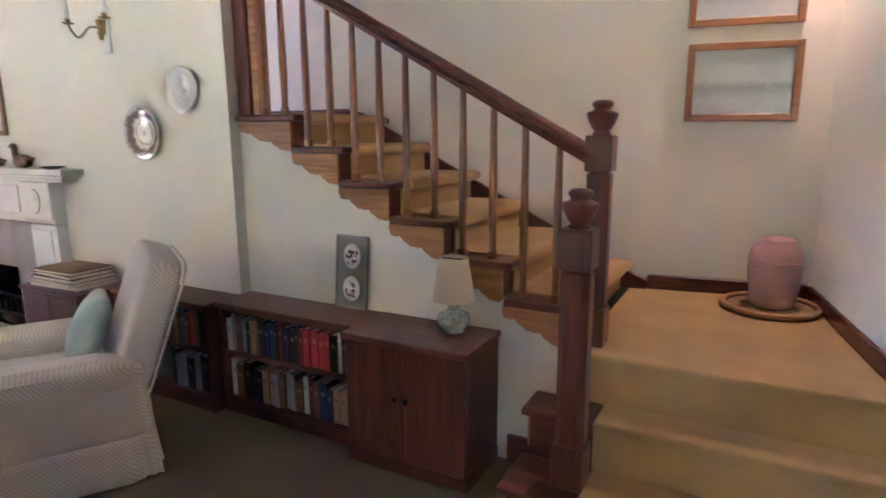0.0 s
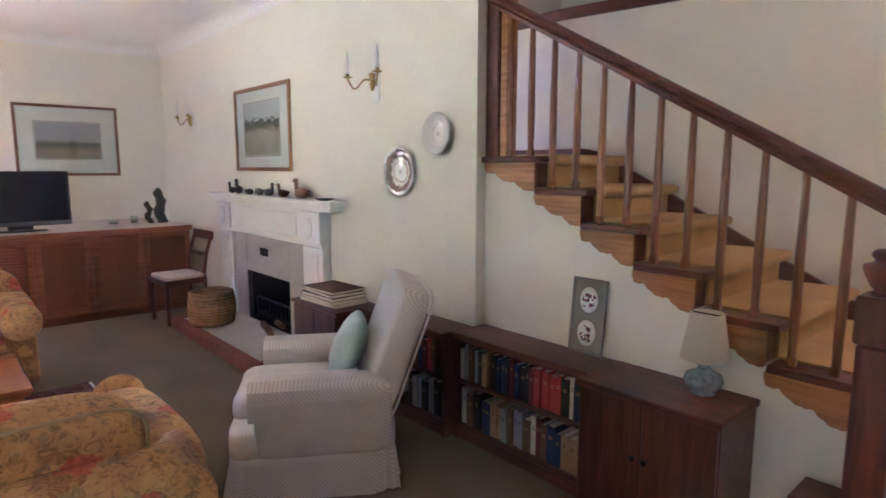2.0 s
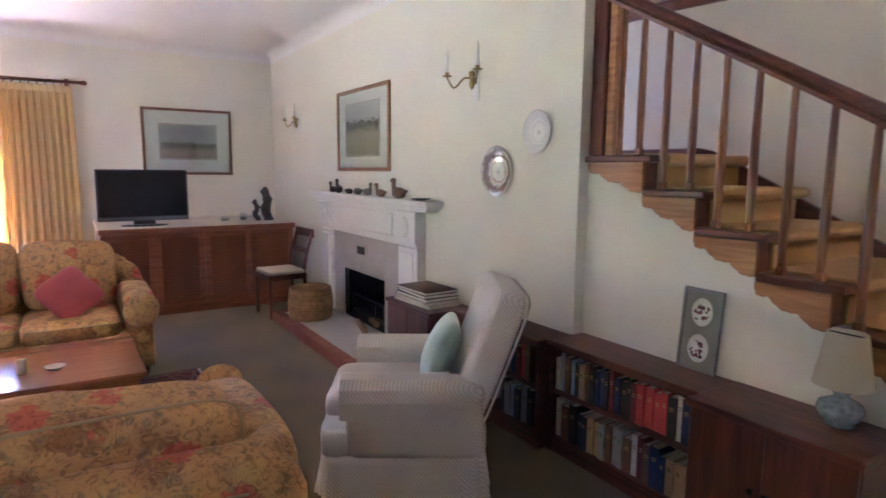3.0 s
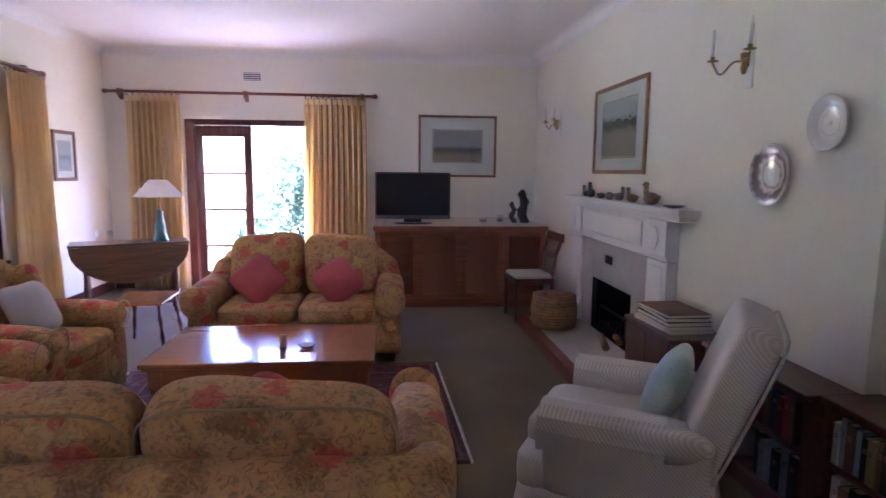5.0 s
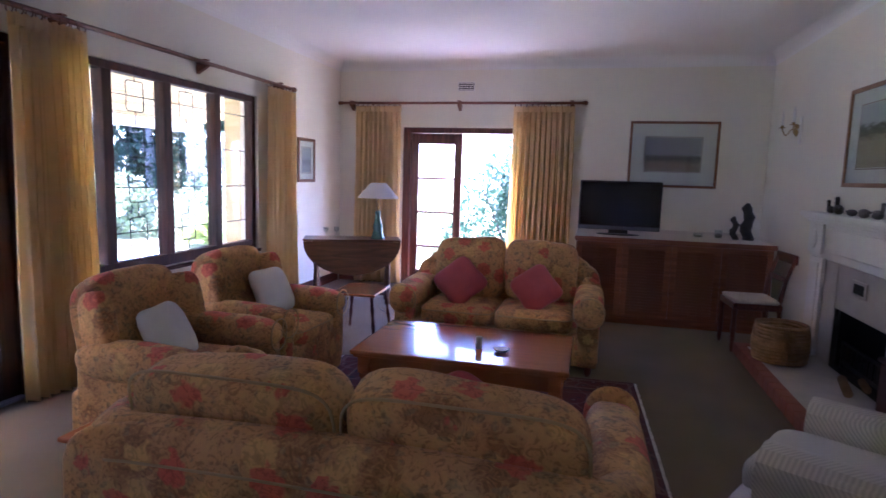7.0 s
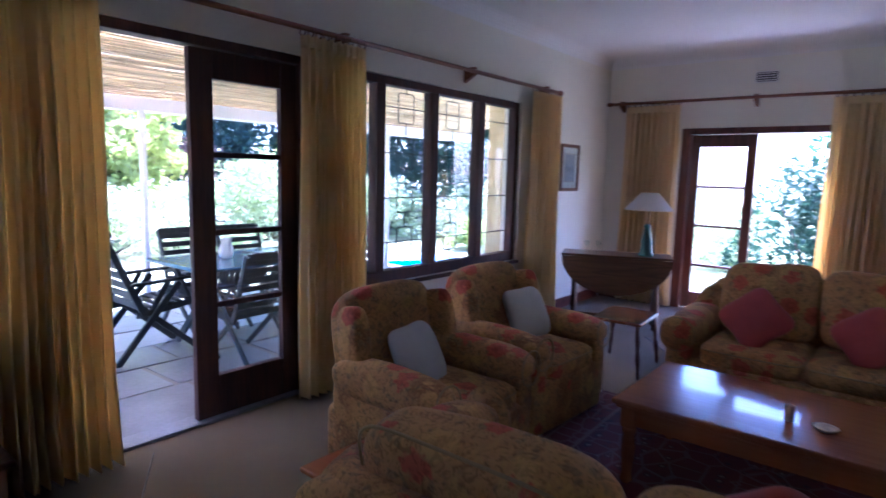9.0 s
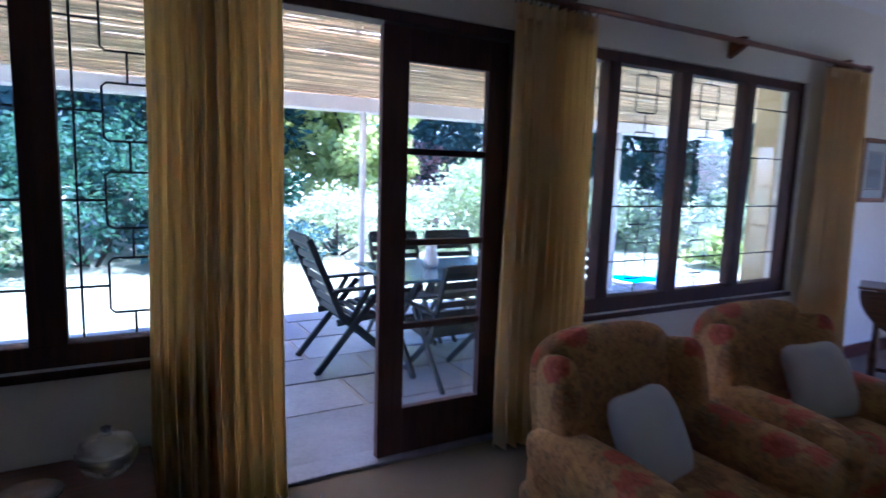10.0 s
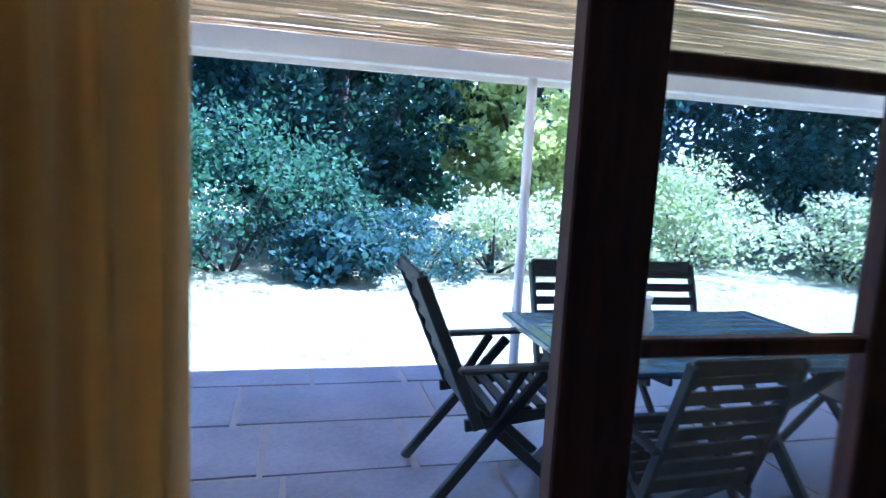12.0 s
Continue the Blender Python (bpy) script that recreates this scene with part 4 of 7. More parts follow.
# mantel ornaments
def duck(x, y, s, face, mat, label, head=True):
    bm = B()
    soft(bm, (0, 0, 0.045), (0.17, 0.075, 0.085), 0.9, n=10)
    soft(bm, (-0.09, 0, 0.06), (0.07, 0.04, 0.025), 0.9, n=6)
    if head:
        tube(bm, [(0.06, 0, 0.06), (0.085, 0, 0.095), (0.08, 0, 0.125)], [0.022, 0.017, 0.018], 8)
        soft(bm, (0.088, 0, 0.137), (0.055, 0.038, 0.038), 0.95, n=8)
        soft(bm, (0.122, 0, 0.132), (0.04, 0.02, 0.012), 0.8, n=6)
    d = tagged(new("duck_ornament", mesh_of("duck_ornament", bm, mat)), label, "ornament", "mantel ornaments")
    d.matrix_world = pose(x, y + 0.055, 1.265 - 0.003 * s, 0, 0, face) @ Matrix.Scale(s, 4)


M_DK1 = material("dark_carved_wood", (0.05, 0.045, 0.04), 0.5, var=0.4, scale=20)
M_DK2 = material("brown_carved_wood", (0.22, 0.12, 0.06), 0.5, var=0.5, scale=25)
M_DK3 = material("grey_painted_wood", (0.16, 0.15, 0.13), 0.5, var=0.5, scale=30)
duck(-5.62, 2.22, 0.7, 180, M_DK1, "small dark carved duck on the mantel")
duck(-5.42, 2.20, 0.9, 170, M_DK1, "dark carved wooden duck with raised head")
duck(-5.20, 2.21, 0.6, 10, M_DK1, "small dark carved resting duck", False)
duck(-4.98, 2.20, 0.75, 180, M_DK3, "grey painted wooden duck on the mantel", False)
duck(-4.82, 2.22, 0.75, 0, M_DK3, "grey speckled wooden duck on the mantel")
duck(-4.52, 2.20, 0.75, 185, M_DK2, "small brown carved duck on the mantel")
duck(-4.20, 2.20, 1.05, 180, M_DK2, "large brown carved wooden duck")
dish = thing("dish", "flat dark dish on the mantel's end", "dish", pose(-3.84, 2.245, 1.265))
part("bowl", lathe(B(), [(0.03, 0), (0.065, 0.012), (0.075, 0.016), (0.06, 0.014), (0.001, 0.008)], segs=20), M_DK1, dish)

# basket on the hearth
bk = thing("log_basket", "round woven straw basket standing on the hearth", "basket", pose(-5.36, 1.93, 0.094))
M_STRAW = material("woven_straw", (0.36, 0.20, 0.09), 0.8, var=0.3, scale=20, fine=120, bump=0.5, bump_d=0.006, rand=0.15)
for i in range(11):
    r = 0.185 + 0.012 * math.sin(i * 0.35)
    bm = B()
    pts = [(r * math.cos(2 * math.pi * k / 28), r * math.sin(2 * math.pi * k / 28), 0.014 + 0.027 * i + 0.002 * math.sin(k * 7)) for k in range(29)]
    tube(bm, pts, 0.0155, 6)
    part("coil", bm, M_STRAW, bk)
part("bottom", lathe(B(), [(0.001, 0.0), (0.18, 0.0), (0.18, 0.02), (0.001, 0.02)], segs=24), M_STRAW, bk)


# ---- sconces and plates ----
def sconce(m):
    s = thing("wall_sconce", "brass two-armed wall sconce with candle lamps", "wall lamp", m, "wall sconces")
    part("backplate", bx(B(), -0.035, 0.035, -0.012, -0.001, -0.14, 0.12, 0.006, 2), M_WHITE, s, "pale back plate")
    bm = B()
    lathe(bm, [(0.001, -0.07), (0.012, -0.06), (0.018, -0.03), (0.012, -0.01), (0.02, 0.02), (0.022, 0.04), (0.001, 0.05)], (0, -0.04, 0), 12)
    part("boss", bm, M_BRASS, s)
    for sx in (-1, 1):
        bm = B()
        pts = [(0, -0.045, 0.0)] + [(sx * (0.02 + 0.15 * u), -0.05 - 0.07 * u, 0.03 * math.sin(u * math.pi * 2) - 0.045 * math.sin(u * math.pi) + 0.02 * u) for u in [i / 10 for i in range(1, 11)]]
        tube(bm, pts, 0.006, 8)
        arm = part("arm", bm, M_BRASS, s, "curved brass arm")
        e = pts[-1]
        part("drip_pan", lathe(B(), [(0.008, 0), (0.03, 0.006), (0.032, 0.01), (0.012, 0.012), (0.013, 0.03), (0.001, 0.03)], (e[0], e[1], e[2]), 14), M_BRASS, arm)
        part("candle", lathe(B(), [(0.011, 0.03), (0.011, 0.13), (0.006, 0.135), (0.006, 0.16), (0.001, 0.18)], (e[0], e[1], e[2]), 12), M_WHITE, arm, "white candle tube")
    return s


s1 = sconce(pose(-3.27, YN, 2.075))
copy_thing(s1, pose(-6.72, YN, 2.02))


def plate(m, r, label, rim, mid, centre):
    p = thing("wall_plate", label, "plate", m)
    mt = material("plate_glaze_%s" % label.split()[0], (0.78, 0.76, 0.72), 0.15, var=0.05, coat=0.5, bump=0)
    nt = mt.node_tree
    b = nt.nodes["Principled BSDF"]
    tc = nt.nodes.new("ShaderNodeTexCoord")
    ln = nt.nodes.new("ShaderNodeVectorMath")
    ln.operation = 'LENGTH'
    sp_ = nt.nodes.new("ShaderNodeVectorMath")
    sp_.operation = 'MULTIPLY'
    sp_.inputs[1].default_value = (1 / r, 0, 1 / r)
    nt.links.new(tc.outputs["Object"], sp_.inputs[0])
    nt.links.new(sp_.outputs[0], ln.inputs[0])
    nz = nt.nodes.new("ShaderNodeTexVoronoi")
    nz.inputs["Scale"].default_value = 26.0
    nt.links.new(tc.outputs["Object"], nz.inputs["Vector"])
    ad = nt.nodes.new("ShaderNodeMath")
    ad.operation = 'MULTIPLY_ADD'
    nt.links.new(nz.outputs["Distance"], ad.inputs[0])
    ad.inputs[1].default_value = 0.16
    nt.links.new(ln.outputs["Value"], ad.inputs[2])
    rp = nt.nodes.new("ShaderNodeValToRGB")
    rp.color_ramp.interpolation = 'LINEAR'
    e = rp.color_ramp.elements
    e[0].position, e[0].color = 0.05, (*centre, 1)
    e[1].position, e[1].color = 0.22, (0.74, 0.72, 0.68, 1)
    for pz, c in ((0.45, (0.76, 0.74, 0.70)), (0.52, mid), (0.62, (0.76, 0.74, 0.70)), (0.74, rim), (0.92, rim), (1.0, (0.7, 0.68, 0.64))):
        x = e.new(pz)
        x.color = (*c, 1)
    nt.links.new(ad.outputs[0], rp.inputs[0])
    nt.links.new(rp.outputs[0], b.inputs["Base Color"])
    bm = B()
    lathe(bm, [(0.45 * r, 0.0), (0.6 * r, 0.004), (0.98 * r, 0.026), (r, 0.03), (0.97 * r, 0.034), (0.62 * r, 0.014), (0.55 * r, 0.010), (0.001, 0.010)], segs=40)
    bmesh.ops.rotate(bm, verts=bm.verts, matrix=Euler((math.pi / 2, 0, 0)).to_matrix())
    bmesh.ops.translate(bm, verts=bm.verts, vec=(0, -0.002, 0))
    part("china", bm, mt, p)


plate(pose(-3.01, YN, 1.485), 0.155, "patterned china plate with brown and blue rim", (0.22, 0.14, 0.12), (0.45, 0.30, 0.22), (0.12, 0.12, 0.24))
plate(pose(-2.645, YN, 1.708), 0.122, "white china plate with a faded brown scene", (0.66, 0.65, 0.63), (0.60, 0.57, 0.54), (0.24, 0.13, 0.10))

# ---- bookcases, cabinet, books ----
BOOKC = {"dark blue": (0.02, 0.035, 0.10), "black": (0.02, 0.02, 0.022), "red": (0.45, 0.04, 0.04), "maroon": (0.15, 0.02, 0.03), "tan": (0.40, 0.26, 0.14), "cream": (0.60, 0.55, 0.44),
         "green": (0.06, 0.12, 0.08), "brown": (0.16, 0.08, 0.045), "grey": (0.28, 0.28, 0.28), "pale blue": (0.26, 0.36, 0.45)}
BOOKM = {k: material(k.replace(" ", "_") + "_book_cloth", v, 0.6, var=0.15, scale=20) for k, v in BOOKC.items()}
M_PAGES = material("book_pages", (0.68, 0.62, 0.50), 0.9, var=0.1, scale=90)


def book(x, y, z, th, h, d, colour, lean=0.0):
    """Upright book, spine facing -y at y."""
    b = thing("book", "%s clothbound book standing on the shelf" % colour, "book", pose(x, y, z, 0, lean, 0), "books on the shelves")
    bm = B()
    bx(bm, 0, 0.003, 0.002, d, 0, h)
    bx(bm, th - 0.003, th, 0.002, d, 0, h)
    bx(bm, 0, th, 0, 0.003, 0, h, 0.0012)
    part("cover", bm, BOOKM[colour], b)
    part("page_block", bx(B(), 0.003, th - 0.003, 0.004, d - 0.004, 0.003, h - 0.004), M_PAGES, b)
    bm = B()
    for zz in (0.72, 0.66):
        bx(bm, th * 0.28, th * 0.72, -0.0006, 0.0004, h * zz, h * zz + 0.004)
    part("title_bar", bm, M_GOLD if colour not in ("cream", "tan", "grey") else BOOKM["black"], b)


def bookcase(x0, x1, yf, ybk, h, label):
    c = thing("bookcase", label, "bookcase", pose(x0, yf, 0))
    L, D = x1 - x0, ybk - yf
    part("top", bx(B(), -0.004, L + 0.004, -0.02, D, h - 0.028, h, 0.006, 2), M_MAHOG, c, "polished dark top")
    for x in (0, L - 0.025):
        part("side", bx(B(), x, x + 0.025, 0, D, 0, h - 0.028), M_MAHOG, c)
    part("back", bx(B(), 0.025, L - 0.025, D - 0.012, D, 0.06, h - 0.028), M_MAHOG, c)
    part("shelf", bx(B(), 0.025, L - 0.025, 0.01, D - 0.012, 0.322, 0.344, 0.003), M_MAHOG, c)
    part("shelf", bx(B(), 0.025, L - 0.025, 0.004, D - 0.012, 0.062, 0.084, 0.003), M_MAHOG, c)
    part("plinth", bx(B(), 0.025, L - 0.025, 0.008, 0.026, 0, 0.062), M_MAHOG, c)
    part("frieze", bx(B(), 0.025, L - 0.025, 0.004, 0.02, h - 0.05, h - 0.028), M_MAHOG, c)


bookcase(-2.325, -1.435, 2.155, YST - 0.003, 0.612, "low mahogany bookcase of two shelves full of books")
bookcase(-3.12, -2.345, 2.10, YN - 0.003, 0.605, "low dark bookcase with leaning books behind the armchair")
rng = random.Random(7)
upper = ["cream", "grey", "brown", "pale blue", "black", "tan", "brown", "black", "dark blue", "dark blue", "black", "maroon", "dark blue", "black", "black", "maroon", "red", "red", "red", "red", "black", "cream", "dark blue", "dark blue"]
lower = ["cream", "brown", "black", "dark blue", "dark blue", "tan", "tan", "grey", "brown", "grey", "grey", "brown", "cream", "maroon", "brown", "dark blue", "dark blue", "tan", "tan", "tan"]
for z, row in ((0.344, upper), (0.084, lower)):
    x = -2.297
    room = 0.83 - 0.002 * len(row)
    ths = [rng.uniform(0.7, 1.3) for _ in row]
    k = room / sum(ths)
    for c, t in zip(row, ths):
        th = t * k
        book(x, 2.175 + rng.uniform(0, 0.018), z + 0.001, th, rng.uniform(0.165, 0.21), 0.15, c)
        x += th + 0.002
for z, row in ((0.344, ["brown", "red", "black", "grey", "maroon", "brown", "dark blue", "maroon", "red", "brown"]), (0.084, ["red", "pale blue", "dark blue", "grey", "black", "grey", "pale blue", "black", "grey", "black"])):
    x = -3.02
    for i, c in enumerate(row):
        th = rng.uniform(0.03, 0.055)
        if i < 4:
            book(x - 0.03, 2.13, z + 0.001, th * 0.8, 0.20, 0.15, c, -24.0)
            x += 0.062
        else:
            book(x + 0.06, 2.125 + rng.uniform(0, 0.015), z + 0.001, th, rng.uniform(0.17, 0.215), 0.15, c)
            x += th + 0.002

cb = thing("cabinet", "two-door mahogany cabinet with a polished top", "cabinet", pose(-1.43, 2.06, 0))
L, D, H = 0.595, YST - 0.003 - 2.06, 0.615
part("body", bx(B(), 0, L, 0.022, D, 0.06, H - 0.03), M_MAHOG, cb)
part("top", bx(B(), -0.012, L + 0.014, -0.016, D, H - 0.03, H, 0.007, 2), M_MAHOG, cb, "glossy dark top")
part("plinth", bx(B(), -0.006, L + 0.006, 0.004, D, 0, 0.06, 0.005), M_MAHOG, cb)
for x0 in (0.004, L / 2 + 0.001):
    dr = part("door", bx(B(), x0, x0 + L / 2 - 0.005, 0.0, 0.02, 0.064, H - 0.034, 0.003), M_MAHOGV, cb)
    xk = x0 + (L / 2 - 0.03 if x0 < 0.1 else 0.025)
    bm = B()
    lathe(bm, [(0.006, 0), (0.005, 0.012), (0.012, 0.02), (0.013, 0.028), (0.001, 0.032)], (0, 0, 0), 12)
    bmesh.ops.rotate(bm, verts=bm.verts, matrix=Euler((math.pi / 2, 0, 0)).to_matrix())
    bmesh.ops.translate(bm, verts=bm.verts, vec=(xk, 0, 0.36))
    part("knob", bm, M_IRON, dr, "dark round knob")

# embroidery leaning on the wall
em = thing("embroidery_panel", "narrow framed embroidery of two flower sprays", "picture", pose(-1.61, YST - 0.045, 0.617, -5.5, 0, 0))
w, h = 0.19, 0.365
M_SILVERF = material("grey_silver_frame", (0.25, 0.25, 0.23), 0.45, 0.3)
for a in ((-w / 2, -w / 2 + 0.012, 0, h), (w / 2 - 0.012, w / 2, 0, h), (-w / 2 + 0.012, w / 2 - 0.012, 0, 0.012), (-w / 2 + 0.012, w / 2 - 0.012, h - 0.012, h)):
    part("frame_bar", bx(B(), a[0], a[1], -0.008, 0.008, a[2], a[3], 0.002), M_SILVERF, em)
part("mount", bx(B(), -w / 2 + 0.012, w / 2 - 0.012, 0, 0.004, 0.012, h - 0.012), material("sage_mount", (0.26, 0.26, 0.21), 0.9), em, "sage grey mount")
M_SPRAY2 = material("embroidered_flowers", (0.20, 0.07, 0.09), 0.9, var=0.4, scale=40, island=0.5)
for zc in (0.262, 0.100):
    bm = B()
    lathe(bm, [(0.05, 0), (0.05, 0.003), (0.001, 0.003)], (0, 0, 0), 28)
    bmesh.ops.rotate(bm, verts=bm.verts, matrix=Euler((math.pi / 2, 0, 0)).to_matrix())
    bmesh.ops.scale(bm, verts=bm.verts, vec=(1, 1, 1.25))
    bmesh.ops.translate(bm, verts=bm.verts, vec=(0, 0.0, zc))
    part("oval_linen", bm, M_MAT, em, "oval cream linen")
    bm = B()
    r2 = random.Random(int(zc * 1000))
    for i in range(26):
        a, rr = r2.uniform(0, 6.28), 0.036 * math.sqrt(r2.random())
        soft(bm, (rr * math.cos(a), -0.004, zc + 1.2 * rr * math.sin(a)), (r2.uniform(0.006, 0.018), 0.003, r2.uniform(0.006, 0.018)), 0.9, n=4)
    part("stitched_flowers", bm, M_SPRAY2, em)


# ---- lamps ----
def lamp_shade(bm, r0, r1, z0, z1, segs=32):
    lathe(bm, [(r0, z0), (r1, z1), (r1 - 0.003, z1), (r0 - 0.003, z0)], segs=segs)
    bmesh.ops.delete(bm, geom=[f for f in bm.faces if len(f.verts) == segs], context='FACES_ONLY')
    return bm


M_SHADE = translucent(material("cream_lampshade", (0.66, 0.58, 0.44), 0.9, var=0.05, fine=200), 0.3, (0.7, 0.6, 0.42))
M_SHADEW = translucent(material("white_lampshade", (0.78, 0.76, 0.72), 0.9, var=0.05), 0.3, (0.75, 0.72, 0.68))
M_BLUECH = material("blue_grey_glazed_china", (0.30, 0.38, 0.40), 0.2, var=0.45, scale=28, coat=0.5, bump=0.05)
tl = thing("table_lamp", "small lamp with blue patterned china base and cream shade", "lamp", pose(-1.00, 2.285, 0.616))
part("base", lathe(B(), [(0.045, 0), (0.05, 0.008), (0.045, 0.014), (0.068, 0.035), (0.075, 0.055), (0.068, 0.078), (0.03, 0.098), (0.022, 0.108), (0.028, 0.116), (0.020, 0.124), (0.001, 0.125)], segs=28), M_BLUECH, tl, "blue and white glazed china base")
part("stem", lathe(B(), [(0.010, 0.12), (0.010, 0.20), (0.016, 0.205), (0.016, 0.24), (0.001, 0.24)], segs=12), M_BRASS, tl)
part("shade", lamp_shade(B(), 0.093, 0.062, 0.145, 0.33), M_SHADE, tl, "tapered cream cloth shade")
part("shade_ring", tube(B(), [(-0.062, 0, 0.325), (0.062, 0, 0.325)], 0.003, 6), M_IRON, tl)

# chest with big books by the fireplace
ch = thing("low_cupboard", "low dark red cupboard beside the fireplace", "cupboard", pose(-3.55, 1.97, 0))
M_DRED = wood("dark_red_wood", (0.06, 0.014, 0.014), (0.12, 0.03, 0.026), 0.35, axis=2)
part("body", bx(B(), -0.29, 0.29, 0.012, 0.34, 0.03, 0.545), M_DRED, ch)
part("top", bx(B(), -0.31, 0.31, -0.012, 0.35, 0.545, 0.57, 0.006, 2), M_DRED, ch)
part("plinth", bx(B(), -0.28, 0.28, 0.03, 0.33, 0, 0.03), M_DRED, ch)
for x0 in (-0.286, 0.002):
    part("door", bx(B(), x0, x0 + 0.284, -0.004, 0.012, 0.04, 0.54, 0.004), M_DRED, ch)
z = 0.571
for i, (wd, dp, th, c, rot) in enumerate(((0.44, 0.27, 0.022, "cream", 4), (0.42, 0.28, 0.016, "cream", -3), (0.40, 0.27, 0.024, "black", 2), (0.39, 0.26, 0.022, "dark blue", -2), (0.38, 0.27, 0.018, "brown", 3))):
    b = thing("large_book", "large %s picture book lying in a pile" % c, "book", pose(-3.57, 2.14, z, 0, 0, rot), "pile of picture books")
    bm = B()
    bx(bm, -wd / 2, wd / 2, -dp / 2, dp / 2, 0, 0.002)
    bx(bm, -wd / 2, wd / 2, -dp / 2, dp / 2, th - 0.002, th)
    bx(bm, -wd / 2, -wd / 2 + 0.002, -dp / 2, dp / 2, 0.002, th - 0.002)
    part("cover", bm, BOOKM[c], b)
    part("page_block", bx(B(), -wd / 2 + 0.003, wd / 2 - 0.004, -dp / 2 + 0.004, dp / 2 - 0.004, 0.002, th - 0.002), M_PAGES, b)
    z += th + 0.001

# urn and tray on the landing
M_PINK = material("pink_glazed_pottery", (0.50, 0.27, 0.24), 0.3, var=0.15, scale=8, coat=0.3)
tr = thing("tray", "round woven tray on the landing carpet", "tray", pose(0.225, 3.33, ZL + 0.001))
part("rim", tube(B(), [(0.21 * math.cos(a), 0.21 * math.sin(a), 0.018) for a in [2 * math.pi * k / 40 for k in range(41)]], 0.016, 8), M_STRAW, tr)
part("woven_base", lathe(B(), [(0.001, 0.002), (0.205, 0.002), (0.205, 0.014), (0.001, 0.014)], segs=36), M_STRAW, tr)
ur = thing("pottery_jar", "tall pink glazed pottery jar standing on a tray", "jar", pose(0.235, 3.34, ZL + 0.016) @ Matrix.Scale(0.86, 4))
part("jar", lathe(B(), [(0.105, 0), (0.112, 0.01), (0.13, 0.10), (0.14, 0.2), (0.14, 0.29), (0.12, 0.345), (0.088, 0.375), (0.09, 0.392), (0.082, 0.392), (0.08, 0.37), (0.001, 0.365)], segs=36), M_PINK, ur)
bm = B()
for z in (0.24, 0.27):
    tube(bm, [(0.1405 * math.cos(a), 0.1405 * math.sin(a), z) for a in [2 * math.pi * k / 36 for k in range(37)]], 0.003, 6)
part("ring", bm, M_PINK, ur)


# ---- upholstery ----
M_PIPE = material("cushion_piping", (0.42, 0.30, 0.15), 0.9)


def seam(w, d, z, e=0.35, n=48, off=0.0):
    """Piping round a cushion's edge, as a closed loop."""
    sp = lambda a, p: math.copysign(abs(a) ** p, a)
    return [((w / 2 + off) * sp(math.cos(2 * math.pi * k / n), e), (d / 2 + off) * sp(math.sin(2 * math.pi * k / n), e), z) for k in range(n + 1)]


def xf(bm, m):
    bmesh.ops.transform(bm, matrix=m, verts=bm.verts)
    return bm


